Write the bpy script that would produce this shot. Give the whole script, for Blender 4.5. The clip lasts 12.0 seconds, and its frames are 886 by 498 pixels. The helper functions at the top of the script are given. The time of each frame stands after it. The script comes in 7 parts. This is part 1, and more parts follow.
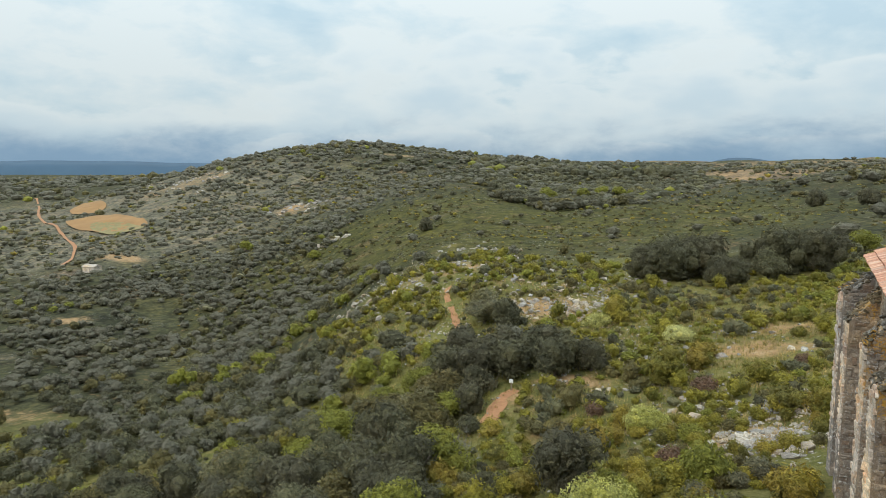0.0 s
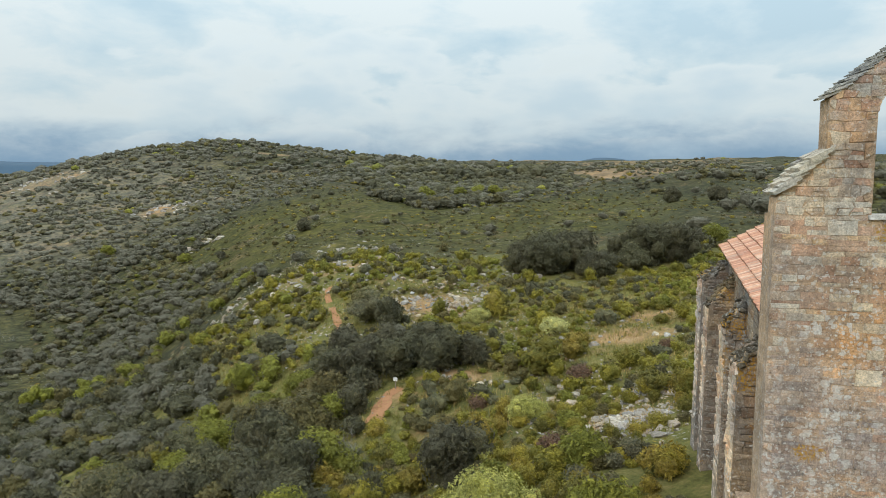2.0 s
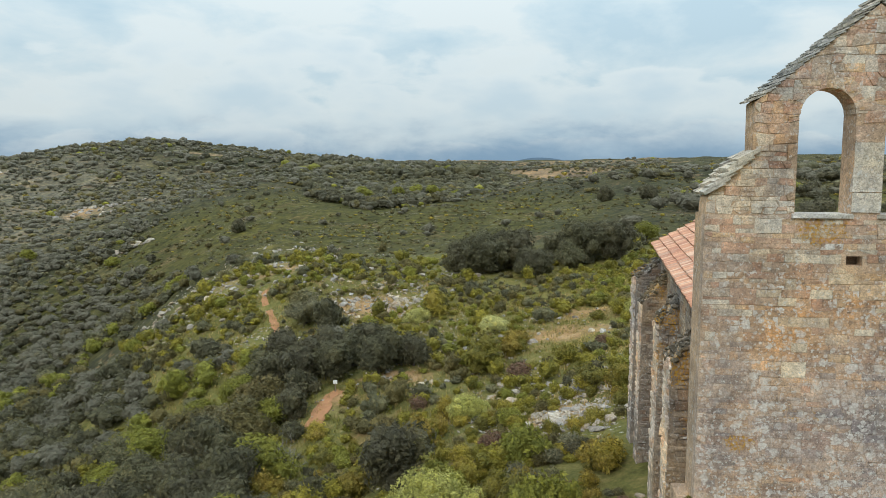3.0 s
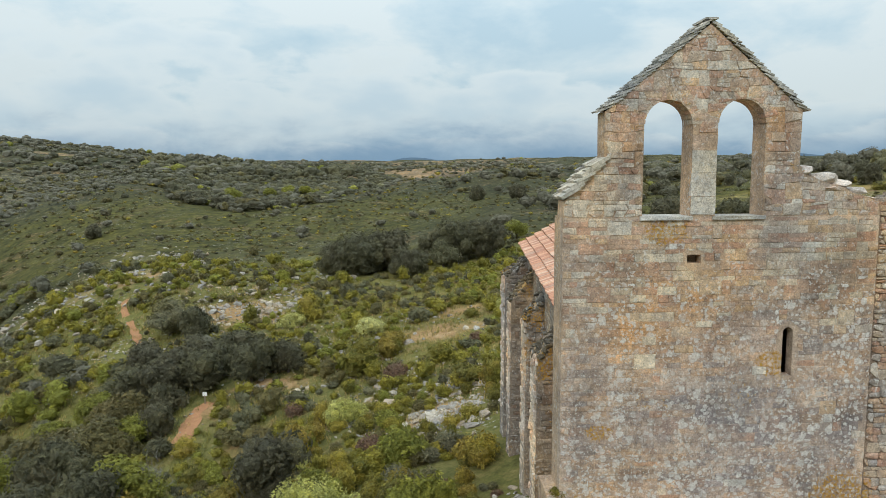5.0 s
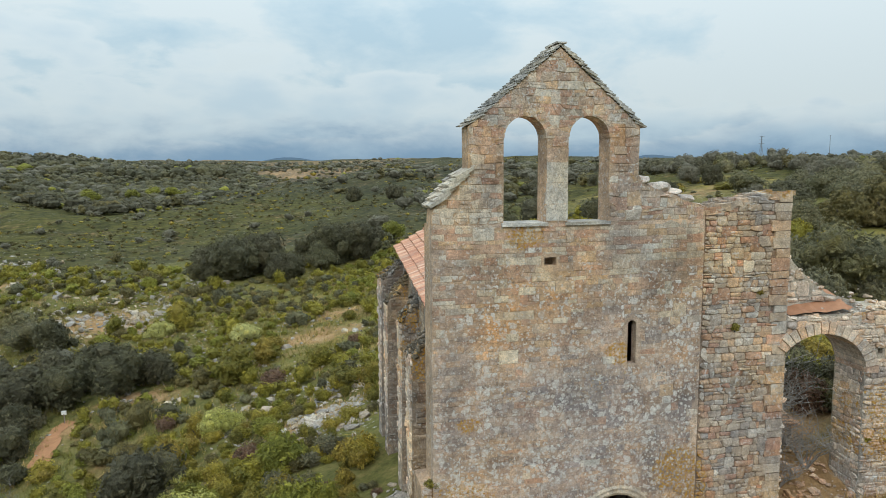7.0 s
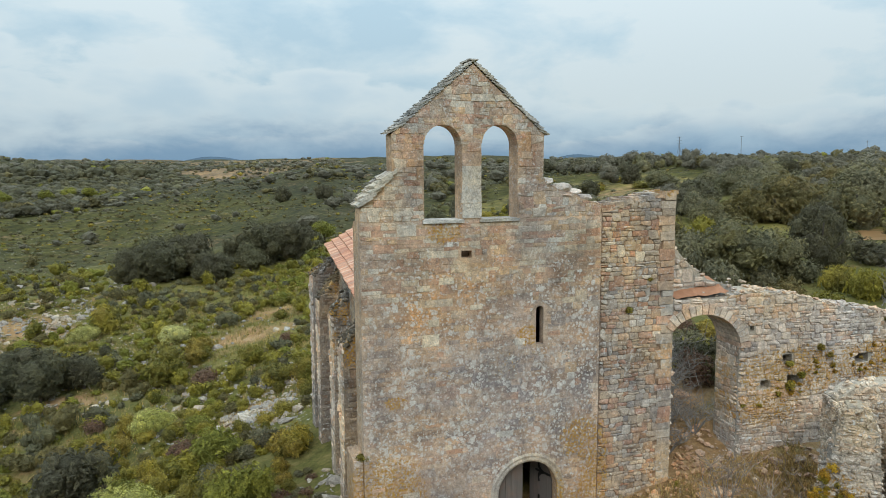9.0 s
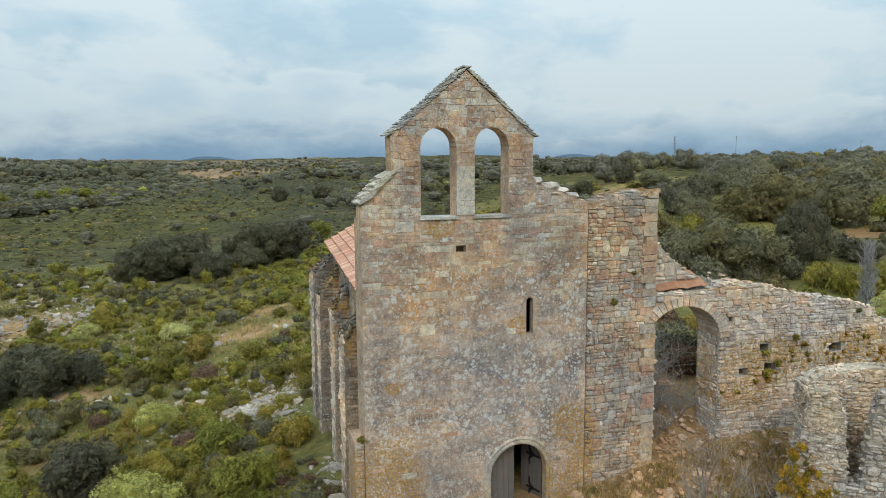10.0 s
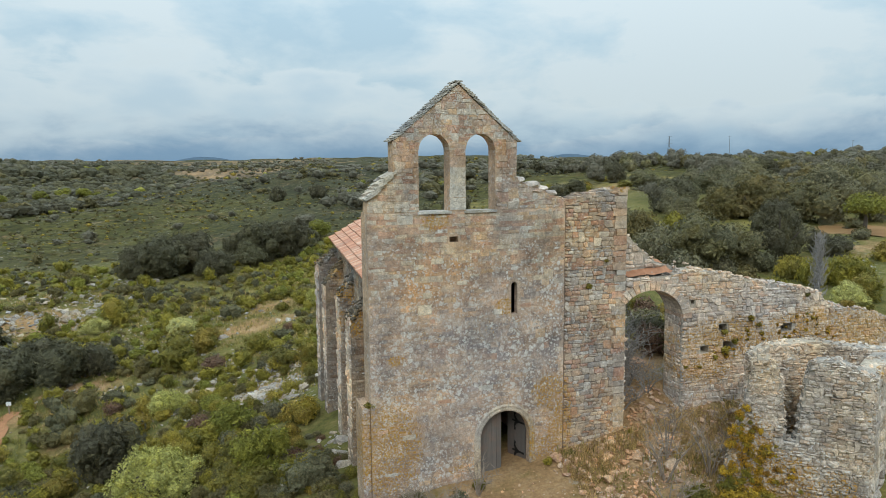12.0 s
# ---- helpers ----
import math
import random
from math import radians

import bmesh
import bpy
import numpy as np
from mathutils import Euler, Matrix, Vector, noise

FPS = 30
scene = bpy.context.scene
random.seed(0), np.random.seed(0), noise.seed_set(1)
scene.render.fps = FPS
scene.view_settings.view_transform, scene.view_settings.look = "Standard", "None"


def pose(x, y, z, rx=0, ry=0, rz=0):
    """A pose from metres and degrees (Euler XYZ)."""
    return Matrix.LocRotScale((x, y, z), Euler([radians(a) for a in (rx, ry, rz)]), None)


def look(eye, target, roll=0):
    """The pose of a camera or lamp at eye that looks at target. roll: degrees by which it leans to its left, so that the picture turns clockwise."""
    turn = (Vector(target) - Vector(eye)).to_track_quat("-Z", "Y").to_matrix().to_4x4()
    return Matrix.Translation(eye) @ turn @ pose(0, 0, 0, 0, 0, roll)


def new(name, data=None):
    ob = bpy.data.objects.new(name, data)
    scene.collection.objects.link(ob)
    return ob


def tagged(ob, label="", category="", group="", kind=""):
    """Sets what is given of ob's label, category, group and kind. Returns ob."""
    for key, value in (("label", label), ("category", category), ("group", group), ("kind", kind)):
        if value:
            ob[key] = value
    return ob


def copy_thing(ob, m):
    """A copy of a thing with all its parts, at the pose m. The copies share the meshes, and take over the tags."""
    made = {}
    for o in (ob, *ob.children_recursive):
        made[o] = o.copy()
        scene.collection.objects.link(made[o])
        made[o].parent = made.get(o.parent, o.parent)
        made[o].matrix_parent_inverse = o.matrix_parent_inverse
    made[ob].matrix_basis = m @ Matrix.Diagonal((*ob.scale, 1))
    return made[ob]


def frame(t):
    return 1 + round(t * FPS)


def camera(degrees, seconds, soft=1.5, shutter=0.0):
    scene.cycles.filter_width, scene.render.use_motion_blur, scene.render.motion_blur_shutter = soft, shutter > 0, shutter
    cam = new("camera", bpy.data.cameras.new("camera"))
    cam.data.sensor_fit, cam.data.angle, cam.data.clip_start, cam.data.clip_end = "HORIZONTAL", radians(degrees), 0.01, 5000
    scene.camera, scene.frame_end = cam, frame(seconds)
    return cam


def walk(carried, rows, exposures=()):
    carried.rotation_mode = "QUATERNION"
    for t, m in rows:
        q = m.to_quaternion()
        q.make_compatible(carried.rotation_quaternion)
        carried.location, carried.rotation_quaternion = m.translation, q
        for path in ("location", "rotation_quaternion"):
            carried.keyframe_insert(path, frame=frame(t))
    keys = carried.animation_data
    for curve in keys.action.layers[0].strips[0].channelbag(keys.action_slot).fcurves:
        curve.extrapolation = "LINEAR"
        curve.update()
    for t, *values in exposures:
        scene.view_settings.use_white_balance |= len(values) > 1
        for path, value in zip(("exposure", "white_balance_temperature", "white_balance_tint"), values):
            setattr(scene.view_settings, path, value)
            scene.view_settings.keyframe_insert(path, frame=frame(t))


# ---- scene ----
cam = camera(66.0, 12.0, soft=0.6)
PATH = [
    (0, (-2.671, -14.644, 10.273), (-3.464, -12.821, 10.054), 0.0),
    (0.5, (-2.74, -14.459, 10.192), (-3.452, -12.603, 9.973), -0.1),
    (1, (-2.807, -14.422, 10.181), (-3.435, -12.537, 9.96), -0.1),
    (1.5, (-2.851, -14.489, 10.177), (-3.395, -12.577, 9.956), -0.2),
    (2, (-2.891, -14.48, 10.145), (-3.35, -12.546, 9.924), -0.1),
    (2.5, (-2.93, -14.425, 10.143), (-3.301, -12.472, 9.923), -0.2),
    (3, (-2.939, -14.39, 10.167), (-3.222, -12.422, 9.945), -0.2),
    (5, (-2.775, -14.356, 10.304), (-2.697, -12.37, 10.08), -0.4),
    (5.5, (-2.725, -14.373, 10.365), (-2.56, -12.393, 10.139), -0.4),
    (6, (-2.674, -14.492, 10.427), (-2.423, -12.521, 10.2), -0.4),
    (6.5, (-2.7, -14.728, 10.469), (-2.362, -12.769, 10.244), -0.4),
    (7, (-2.724, -15.037, 10.531), (-2.294, -13.096, 10.305), -0.4),
    (7.5, (-2.746, -15.374, 10.592), (-2.23, -13.454, 10.366), -0.4),
    (9.5, (-3.177, -17.354, 10.616), (-2.547, -15.47, 10.386), -0.5),
    (10, (-3.374, -17.933, 10.616), (-2.74, -16.05, 10.386), -0.5),
    (10.5, (-3.579, -18.551, 10.629), (-2.941, -16.67, 10.399), -0.5),
    (11, (-3.823, -19.208, 10.631), (-3.18, -17.328, 10.401), -0.6),
    (11.5, (-4.049, -19.956, 10.646), (-3.405, -18.076, 10.416), -0.6),
    (12, (-4.274, -20.678, 10.642), (-3.629, -18.799, 10.412), -0.6),
]
walk(cam, [(t, look(eye, target, roll)) for t, eye, target, roll in PATH], exposures=[(0, -0.02, 6500, 10), (5.5, -0.10, 6360, 9), (12, -0.16, 6180, 8)])

# ---- light: an overcast spring sky with a soft, veiled sun behind the camera ----
SUN_ELEV, SUN_TURN = radians(48), radians(215)
world = bpy.data.worlds.new("overcast_sky")
scene.world = world
world.use_nodes = True


def build_sky(nt):
    nt.nodes.clear()
    N, L = nt.nodes.new, nt.links.new
    out, bg = N("ShaderNodeOutputWorld"), N("ShaderNodeBackground")
    bg.inputs["Strength"].default_value = 0.090
    sky = N("ShaderNodeTexSky")
    sky.sky_type = "NISHITA"
    sky.sun_disc = False
    sky.sun_elevation, sky.sun_rotation = SUN_ELEV, SUN_TURN
    sky.air_density, sky.dust_density = 1.2, 1.5
    co, sep = N("ShaderNodeTexCoord"), N("ShaderNodeSeparateXYZ")
    L(co.outputs["Generated"], sep.inputs[0])

    def maths(op, a, b=None, c=None):
        m = N("ShaderNodeMath")
        m.operation = op
        for i, v in enumerate((a, b, c)):
            if v is None:
                continue
            if isinstance(v, (int, float)):
                m.inputs[i].default_value = v
            else:
                L(v, m.inputs[i])
        return m.outputs[0]

    up = maths("MAXIMUM", sep.outputs["Z"], 0.0)
    # soft banks of stratocumulus, a little flattened
    comb = N("ShaderNodeMapping")
    comb.inputs["Scale"].default_value = (1.0, 1.0, 2.3)
    comb.inputs["Location"].default_value = (4.2, 1.7, 0.6)
    L(co.outputs["Generated"], comb.inputs["Vector"])

    def cloud(scale, detail, rough, dist):
        n = N("ShaderNodeTexNoise")
        n.inputs["Scale"].default_value = scale
        n.inputs["Detail"].default_value = detail
        n.inputs["Roughness"].default_value = rough
        n.inputs["Distortion"].default_value = dist
        L(comb.outputs[0], n.inputs["Vector"])
        return n.outputs["Fac"]

    big, fine = cloud(3.1, 5, 0.5, 0.4), cloud(8.0, 8, 0.58, 0.2)
    body = maths("ADD", maths("MULTIPLY", big, 0.64), maths("MULTIPLY", fine, 0.36))
    ramp = N("ShaderNodeValToRGB")
    L(body, ramp.inputs["Fac"])
    els = ramp.color_ramp.elements
    els[0].position, els[0].color = 0.40, (5.1, 6.7, 7.6, 1)
    els[1].position, els[1].color = 0.535, (7.3, 8.2, 8.4, 1)
    mid = els.new(0.465)
    mid.color = (6.1, 7.45, 8.05, 1)
    # heaped banks of cumulus under the deck: a bright rounded crest, greyer towards the base
    puffs = N("ShaderNodeTexVoronoi")
    puffs.feature = "SMOOTH_F1"
    puffs.inputs["Scale"].default_value = 9.0
    puffs.inputs["Detail"].default_value = 2.0
    puffs.inputs["Smoothness"].default_value = 0.35
    L(comb.outputs[0], puffs.inputs["Vector"])
    heap = maths("SUBTRACT", 0.42, puffs.outputs["Distance"])

    def smooth(v, a, b):
        r = N("ShaderNodeMapRange")
        r.interpolation_type = "SMOOTHSTEP"
        r.inputs["From Min"].default_value, r.inputs["From Max"].default_value = a, b
        L(v, r.inputs["Value"])
        return r.outputs[0]

    def blend(f, a, b):
        m = N("ShaderNodeMix")
        m.data_type = "RGBA"
        for key, v in (("Factor", f), ("A", a), ("B", b)):
            if isinstance(v, tuple):
                m.inputs[key].default_value = (*v, 1)
            else:
                L(v, m.inputs[key])
        return m.outputs["Result"]

    deck = ramp.outputs["Color"]
    for crest, roll, high, bright, grey in ((0.15, cloud(1.7, 2, 0.4, 0.0), 0.42, (7.5, 8.4, 8.6), (5.8, 7.2, 8.0)), (0.075, cloud(2.6, 2, 0.4, 0.0), 0.26, (7.3, 8.2, 8.5), (4.7, 6.3, 7.5))):
        edge = maths("ADD", maths("ADD", crest, maths("MULTIPLY", maths("SUBTRACT", roll, 0.5), high)), maths("ADD", maths("MULTIPLY", heap, 0.06), maths("MULTIPLY", maths("SUBTRACT", fine, 0.5), 0.10)))
        under = maths("SUBTRACT", edge, up)
        body = blend(smooth(under, 0.0, 0.075), bright, grey)
        deck = blend(maths("MULTIPLY", smooth(under, 0.0, 0.022), 0.95), deck, body)
    # slate-blue base of the cloud deck low over the horizon
    low = N("ShaderNodeMapRange")
    low.interpolation_type = "SMOOTHSTEP"
    wob = maths("ADD", up, maths("MULTIPLY", maths("SUBTRACT", fine, 0.5), 0.14))
    L(wob, low.inputs["Value"])
    low.inputs["From Min"].default_value, low.inputs["From Max"].default_value = 0.005, 0.080
    base = N("ShaderNodeMix")
    base.data_type = "RGBA"
    L(low.outputs[0], base.inputs["Factor"])
    base.inputs["A"].default_value = (2.5, 4.05, 5.7, 1)
    L(deck, base.inputs["B"])
    # an overcast dome is brightest overhead
    gain = maths("ADD", 1.0, maths("MULTIPLY", maths("POWER", up, 1.3), 2.0))
    lit = N("ShaderNodeVectorMath")
    lit.operation = "SCALE"
    L(base.outputs["Result"], lit.inputs[0]), L(gain, lit.inputs["Scale"])
    mix = N("ShaderNodeMix")
    mix.data_type = "RGBA"
    mix.inputs["Factor"].default_value = 0.92
    L(sky.outputs[0], mix.inputs["A"]), L(lit.outputs[0], mix.inputs["B"])
    L(mix.outputs["Result"], bg.inputs["Color"])
    L(bg.outputs[0], out.inputs[0])


build_sky(world.node_tree)

sun_data = bpy.data.lights.new("sun", "SUN")
sun_data.energy, sun_data.angle, sun_data.color = 1.25, radians(18), (1.0, 0.95, 0.88)
sun = new("sun", sun_data)
sun.matrix_world = look((-30 * math.sin(SUN_TURN - math.pi), -40, 45), (4, 10, 0))
scene.view_settings.exposure = 0.0

# ---- materials ----
def material(name):
    m = bpy.data.materials.new(name)
    m.use_nodes = True
    nt = m.node_tree
    return m, nt, nt.nodes["Principled BSDF"]


class Nodes:
    """Short hand for wiring a node tree."""

    def __init__(self, nt):
        self.nt = nt

    def node(self, kind, **values):
        n = self.nt.nodes.new(kind)
        for k, v in values.items():
            n.inputs[k.replace("_", " ")].default_value = v
        return n

    def link(self, a, b):
        self.nt.links.new(a, b)

    def maths(self, op, a, b=None, clamp=False):
        n = self.nt.nodes.new("ShaderNodeMath")
        n.operation, n.use_clamp = op, clamp
        for i, v in enumerate((a, b)):
            if v is None:
                continue
            if isinstance(v, (int, float)):
                n.inputs[i].default_value = v
            else:
                self.link(v, n.inputs[i])
        return n.outputs[0]

    def place(self, sx=1.0, sy=1.0, sz=1.0):
        g = self.nt.nodes.new("ShaderNodeNewGeometry")
        m = self.nt.nodes.new("ShaderNodeMapping")
        m.inputs["Scale"].default_value = (sx, sy, sz)
        self.link(g.outputs["Position"], m.inputs["Vector"])
        return m.outputs[0]

    def noise(self, where, scale, detail=4.0, rough=0.55, dist=0.0):
        n = self.node("ShaderNodeTexNoise", Scale=scale, Detail=detail, Roughness=rough, Distortion=dist)
        self.link(where, n.inputs["Vector"])
        return n.outputs["Fac"]

    def spots(self, where, scale):
        n = self.node("ShaderNodeTexVoronoi", Scale=scale)
        self.link(where, n.inputs["Vector"])
        return n.outputs["Distance"]

    def step(self, value, a, b):
        n = self.nt.nodes.new("ShaderNodeMapRange")
        n.interpolation_type = "SMOOTHSTEP"
        self.link(value, n.inputs["Value"])
        n.inputs["From Min"].default_value, n.inputs["From Max"].default_value = a, b
        return n.outputs[0]

    def ramp(self, value, stops, constant=False):
        n = self.nt.nodes.new("ShaderNodeValToRGB")
        n.color_ramp.interpolation = "CONSTANT" if constant else "LINEAR"
        els = n.color_ramp.elements
        while len(els) < len(stops):
            els.new(0.5)
        for e, (p, c) in zip(els, stops):
            e.position, e.color = p, (*c, 1)
        self.link(value, n.inputs["Fac"])
        return n.outputs["Color"]

    def mix(self, fac, a, b, kind="MIX"):
        n = self.nt.nodes.new("ShaderNodeMix")
        n.data_type, n.blend_type = "RGBA", kind
        for key, v in (("Factor", fac), ("A", a), ("B", b)):
            if isinstance(v, (int, float)):
                n.inputs[key].default_value = v
            elif isinstance(v, tuple):
                n.inputs[key].default_value = (*v, 1)
            else:
                self.link(v, n.inputs[key])
        return n.outputs["Result"]

    def chance(self):
        """A number of its own for every piece, whether an object or an island of a mesh."""
        o, g = self.nt.nodes.new("ShaderNodeObjectInfo"), self.nt.nodes.new("ShaderNodeNewGeometry")
        return self.maths("FRACT", self.maths("ADD", self.maths("MULTIPLY", o.outputs["Random"], 5.37), g.outputs["Random Per Island"]))

    def near(self, centre, radius):
        """1 at centre (x, y, z), falling to 0 at the radii."""
        g = self.nt.nodes.new("ShaderNodeNewGeometry")
        m = self.nt.nodes.new("ShaderNodeMapping")
        m.inputs["Scale"].default_value = tuple(1 / r for r in radius)
        m.inputs["Location"].default_value = tuple(-c / r for c, r in zip(centre, radius))
        self.link(g.outputs["Position"], m.inputs["Vector"])
        v = self.nt.nodes.new("ShaderNodeVectorMath")
        v.operation = "LENGTH"
        self.link(m.outputs[0], v.inputs[0])
        return self.maths("SUBTRACT", 1.0, v.outputs["Value"], True)

    def bump(self, bsdf, height, strength, distance):
        b = self.node("ShaderNodeBump", Strength=strength, Distance=distance)
        self.link(height, b.inputs["Height"])
        self.link(b.outputs[0], bsdf.inputs["Normal"])


def stone(name, tints, white=0.5, gold=0.0, gold_at=(), dark=0.35, pits=0.5, dots=0.0, zones=(), vary=0.35):
    """Weathered limestone: a tint for each block, grain, dark weather stains, pale and golden lichen."""
    m, nt, bsdf = material(name)
    n = Nodes(nt)
    p = n.place()
    steps = [(k / len(tints), c) for k, c in enumerate(tints)]
    col = n.ramp(n.chance(), steps, True)
    col = n.mix(vary, col, n.ramp(n.maths("FRACT", n.maths("MULTIPLY", n.chance(), 17.3)), [(0.0, (0.66, 0.66, 0.67)), (0.5, (1, 1, 1)), (1.0, (1.34, 1.32, 1.28))]), "MULTIPLY")
    mottle = n.noise(p, 1.3, 6, 0.65)
    col = n.mix(n.step(mottle, 0.36, 0.66), col, n.mix(0.5, col, tints[1]))
    grain = n.noise(p, 30, 6, 0.75)
    col = n.mix(0.85, col, n.ramp(grain, [(0.30, (0.36, 0.34, 0.32)), (0.46, (0.95, 0.94, 0.92)), (0.70, (1.7, 1.68, 1.65))]), "MULTIPLY")
    col = n.mix(0.8, col, n.ramp(n.noise(p, 6.5, 6, 0.65), [(0.3, (0.58, 0.57, 0.56)), (0.5, (1, 1, 1)), (0.7, (1.35, 1.32, 1.28))]), "MULTIPLY")
    col = n.mix(0.9, col, n.ramp(n.noise(p, 0.9, 6, 0.62, 0.3), [(0.33, (0.62, 0.62, 0.64)), (0.5, (1, 1, 1)), (0.67, (1.38, 1.34, 1.27))]), "MULTIPLY")
    # broad drifts from warm to grey over the whole face
    col = n.mix(1.0, col, n.ramp(n.noise(p, 0.33, 3, 0.5), [(0.36, (0.86, 0.91, 1.0)), (0.5, (1.0, 1.0, 1.0)), (0.64, (1.14, 1.04, 0.86))]), "MULTIPLY")
    for centre, radius, tint in zones:
        reach = n.maths("ADD", n.near(centre, radius), n.maths("MULTIPLY", n.maths("SUBTRACT", n.noise(p, 1.6, 6, 0.65), 0.5), 1.1))
        col = n.mix(n.step(reach, 0.12, 0.62), col, n.mix(1.0, col, tint, "MULTIPLY"))
    stain = n.step(n.noise(n.place(1.0, 1.0, 0.45), 0.75, 7, 0.65), 0.44, 0.70)
    col = n.mix(n.maths("MULTIPLY", stain, dark), col, n.mix(0.35, (0.17, 0.165, 0.165), col))
    crust = n.maths("MULTIPLY", n.step(n.noise(p, 12, 6, 0.7, 0.4), 0.50, 0.66), n.step(n.noise(p, 0.7, 4, 0.55), 0.40, 0.60))
    col = n.mix(n.maths("MULTIPLY", crust, dark), col, (0.12, 0.118, 0.115))
    if white:
        blot = n.step(n.noise(p, 11, 3, 0.5, 0.2), 0.585, 0.63)
        where = n.step(n.noise(p, 0.7, 5, 0.6), 0.42, 0.60)
        pale = n.ramp(n.noise(p, 20, 3), [(0.35, (0.46, 0.46, 0.45)), (0.6, (0.68, 0.67, 0.64))])
        col = n.mix(n.maths("MULTIPLY", n.maths("MULTIPLY", blot, where), white), col, pale)
        big = n.maths("MULTIPLY", n.step(n.noise(p, 5.2, 4, 0.55, 0.3), 0.61, 0.66), n.step(n.noise(p, 0.5, 4, 0.55), 0.46, 0.62))
        col = n.mix(n.maths("MULTIPLY", big, white), col, pale)
        tiny = n.step(n.noise(p, 19, 3, 0.5), 0.62, 0.67)
        col = n.mix(n.maths("MULTIPLY", tiny, white * 0.8), col, pale)
    if dots:
        # round crusts of whitish lichen
        warp = n.mix(0.06, p, n.node("ShaderNodeTexNoise", Scale=5.0).outputs["Color"])
        field = n.maths("ADD", 0.25, n.maths("MULTIPLY", n.step(n.noise(p, 0.8, 5, 0.65), 0.42, 0.60), 0.75))
        for size, reach in ((3.4, 0.36), (6.0, 0.38), (10.0, 0.38)):
            ring = n.step(n.maths("ADD", n.spots(warp, size), n.maths("MULTIPLY", n.noise(p, size * 3.5, 3), 0.30)), reach + 0.10, reach + 0.05)
            col = n.mix(n.maths("MULTIPLY", n.maths("MULTIPLY", ring, field), dots), col, n.ramp(n.noise(p, 24, 3), [(0.35, (0.47, 0.44, 0.41)), (0.62, (0.72, 0.69, 0.65))]))
    if gold or gold_at:
        rough = n.noise(p, 7.5, 8, 0.72, 0.6)
        reach = n.maths("MULTIPLY", n.step(n.noise(p, 0.5, 4, 0.6), 0.5, 0.75), gold)
        for centre, radius in gold_at:
            reach = n.maths("MAXIMUM", reach, n.near(centre, radius))
        moss = n.step(n.maths("ADD", n.maths("MULTIPLY", reach, 0.46), rough), 0.59, 0.66)
        moss = n.maths("MULTIPLY", moss, n.step(reach, 0.0, 0.25))
        moss = n.maths("MULTIPLY", moss, n.step(n.noise(p, 15, 6, 0.7), 0.45, 0.57))
        col = n.mix(n.maths("MULTIPLY", moss, 0.9), col, n.ramp(n.noise(p, 14, 4, 0.6), [(0.3, (0.17, 0.085, 0.016)), (0.5, (0.44, 0.225, 0.026)), (0.72, (0.40, 0.27, 0.05))]))
    nt.links.new(col, bsdf.inputs["Base Color"])
    bsdf.inputs["Roughness"].default_value = 0.92
    bsdf.inputs["Specular IOR Level"].default_value = 0.2
    n.bump(bsdf, n.maths("ADD", n.noise(p, 26, 6, 0.7), n.maths("MULTIPLY", n.noise(p, 7, 3), 0.8)), pits, 0.03)
    return m


GOLD_FACADE = [((0.9, 0, 1.6), (1.5, 2, 2.0)), ((7.1, 0, 1.6), (0.55, 2, 2.3)), ((6.7, 0, 2.9), (0.9, 2, 0.8)), ((5.0, 0, 6.05), (0.45, 2, 0.4)), ((1.2, 0, 4.55), (0.4, 2, 0.25)), ((6.6, 0, 0.6), (0.7, 2, 1.0))]
FACE_ZONES = [((6.3, 0, 8.0), (1.5, 3, 2.6), (0.72, 0.76, 0.82)), ((2.0, 0, 7.6), (2.6, 3, 1.7), (1.10, 0.98, 0.80)), ((3.4, 0, 4.4), (3.4, 3, 2.3), (0.95, 1.0, 1.08)), ((6.4, 0, 3.6), (1.2, 3, 3.0), (0.85, 0.88, 0.92)),
              ((0.4, 0, 5.5), (0.35, 3, 4.5), (1.15, 1.17, 1.2))]
M_FACADE = stone("facade_limestone", [(0.406, 0.291, 0.215), (0.382, 0.285, 0.226), (0.335, 0.261, 0.219), (0.453, 0.297, 0.190), (0.376, 0.253, 0.184), (0.460, 0.348, 0.265), (0.318, 0.251, 0.215), (0.423, 0.307, 0.226)], 0.8, 0.25, GOLD_FACADE, 0.7, dots=0.7, zones=FACE_ZONES, vary=0.25)
M_BELFRY = stone("belfry_limestone", [(0.445, 0.339, 0.253), (0.445, 0.378, 0.315), (0.405, 0.238, 0.158), (0.514, 0.427, 0.335), (0.474, 0.320, 0.191), (0.415, 0.291, 0.215), (0.554, 0.495, 0.420), (0.445, 0.271, 0.187)], 0.6, 0.3, [((2.6, 0, 9.0), (0.6, 2, 0.4))], 0.5, zones=[((6.3, 0, 8.4), (1.3, 3, 2.2), (0.70, 0.74, 0.80)), ((4.9, 0, 11.0), (0.6, 3, 0.9), (0.92, 0.78, 0.66)), ((1.7, 0, 11.0), (0.5, 3, 1.0), (1.02, 0.88, 0.76))], vary=0.3)
M_TOWER = stone("tower_limestone", [(0.430, 0.325, 0.227), (0.384, 0.308, 0.237), (0.506, 0.405, 0.303), (0.423, 0.242, 0.146), (0.321, 0.279, 0.245), (0.476, 0.316, 0.199), (0.411, 0.234, 0.159), (0.531, 0.475, 0.412), (0.367, 0.308, 0.260)], 0.5, 0.2, [((7.3, 0, 1.6), (0.35, 2, 2.4)), ((9.5, 0, 9.95), (0.5, 2, 0.2))], 0.45)
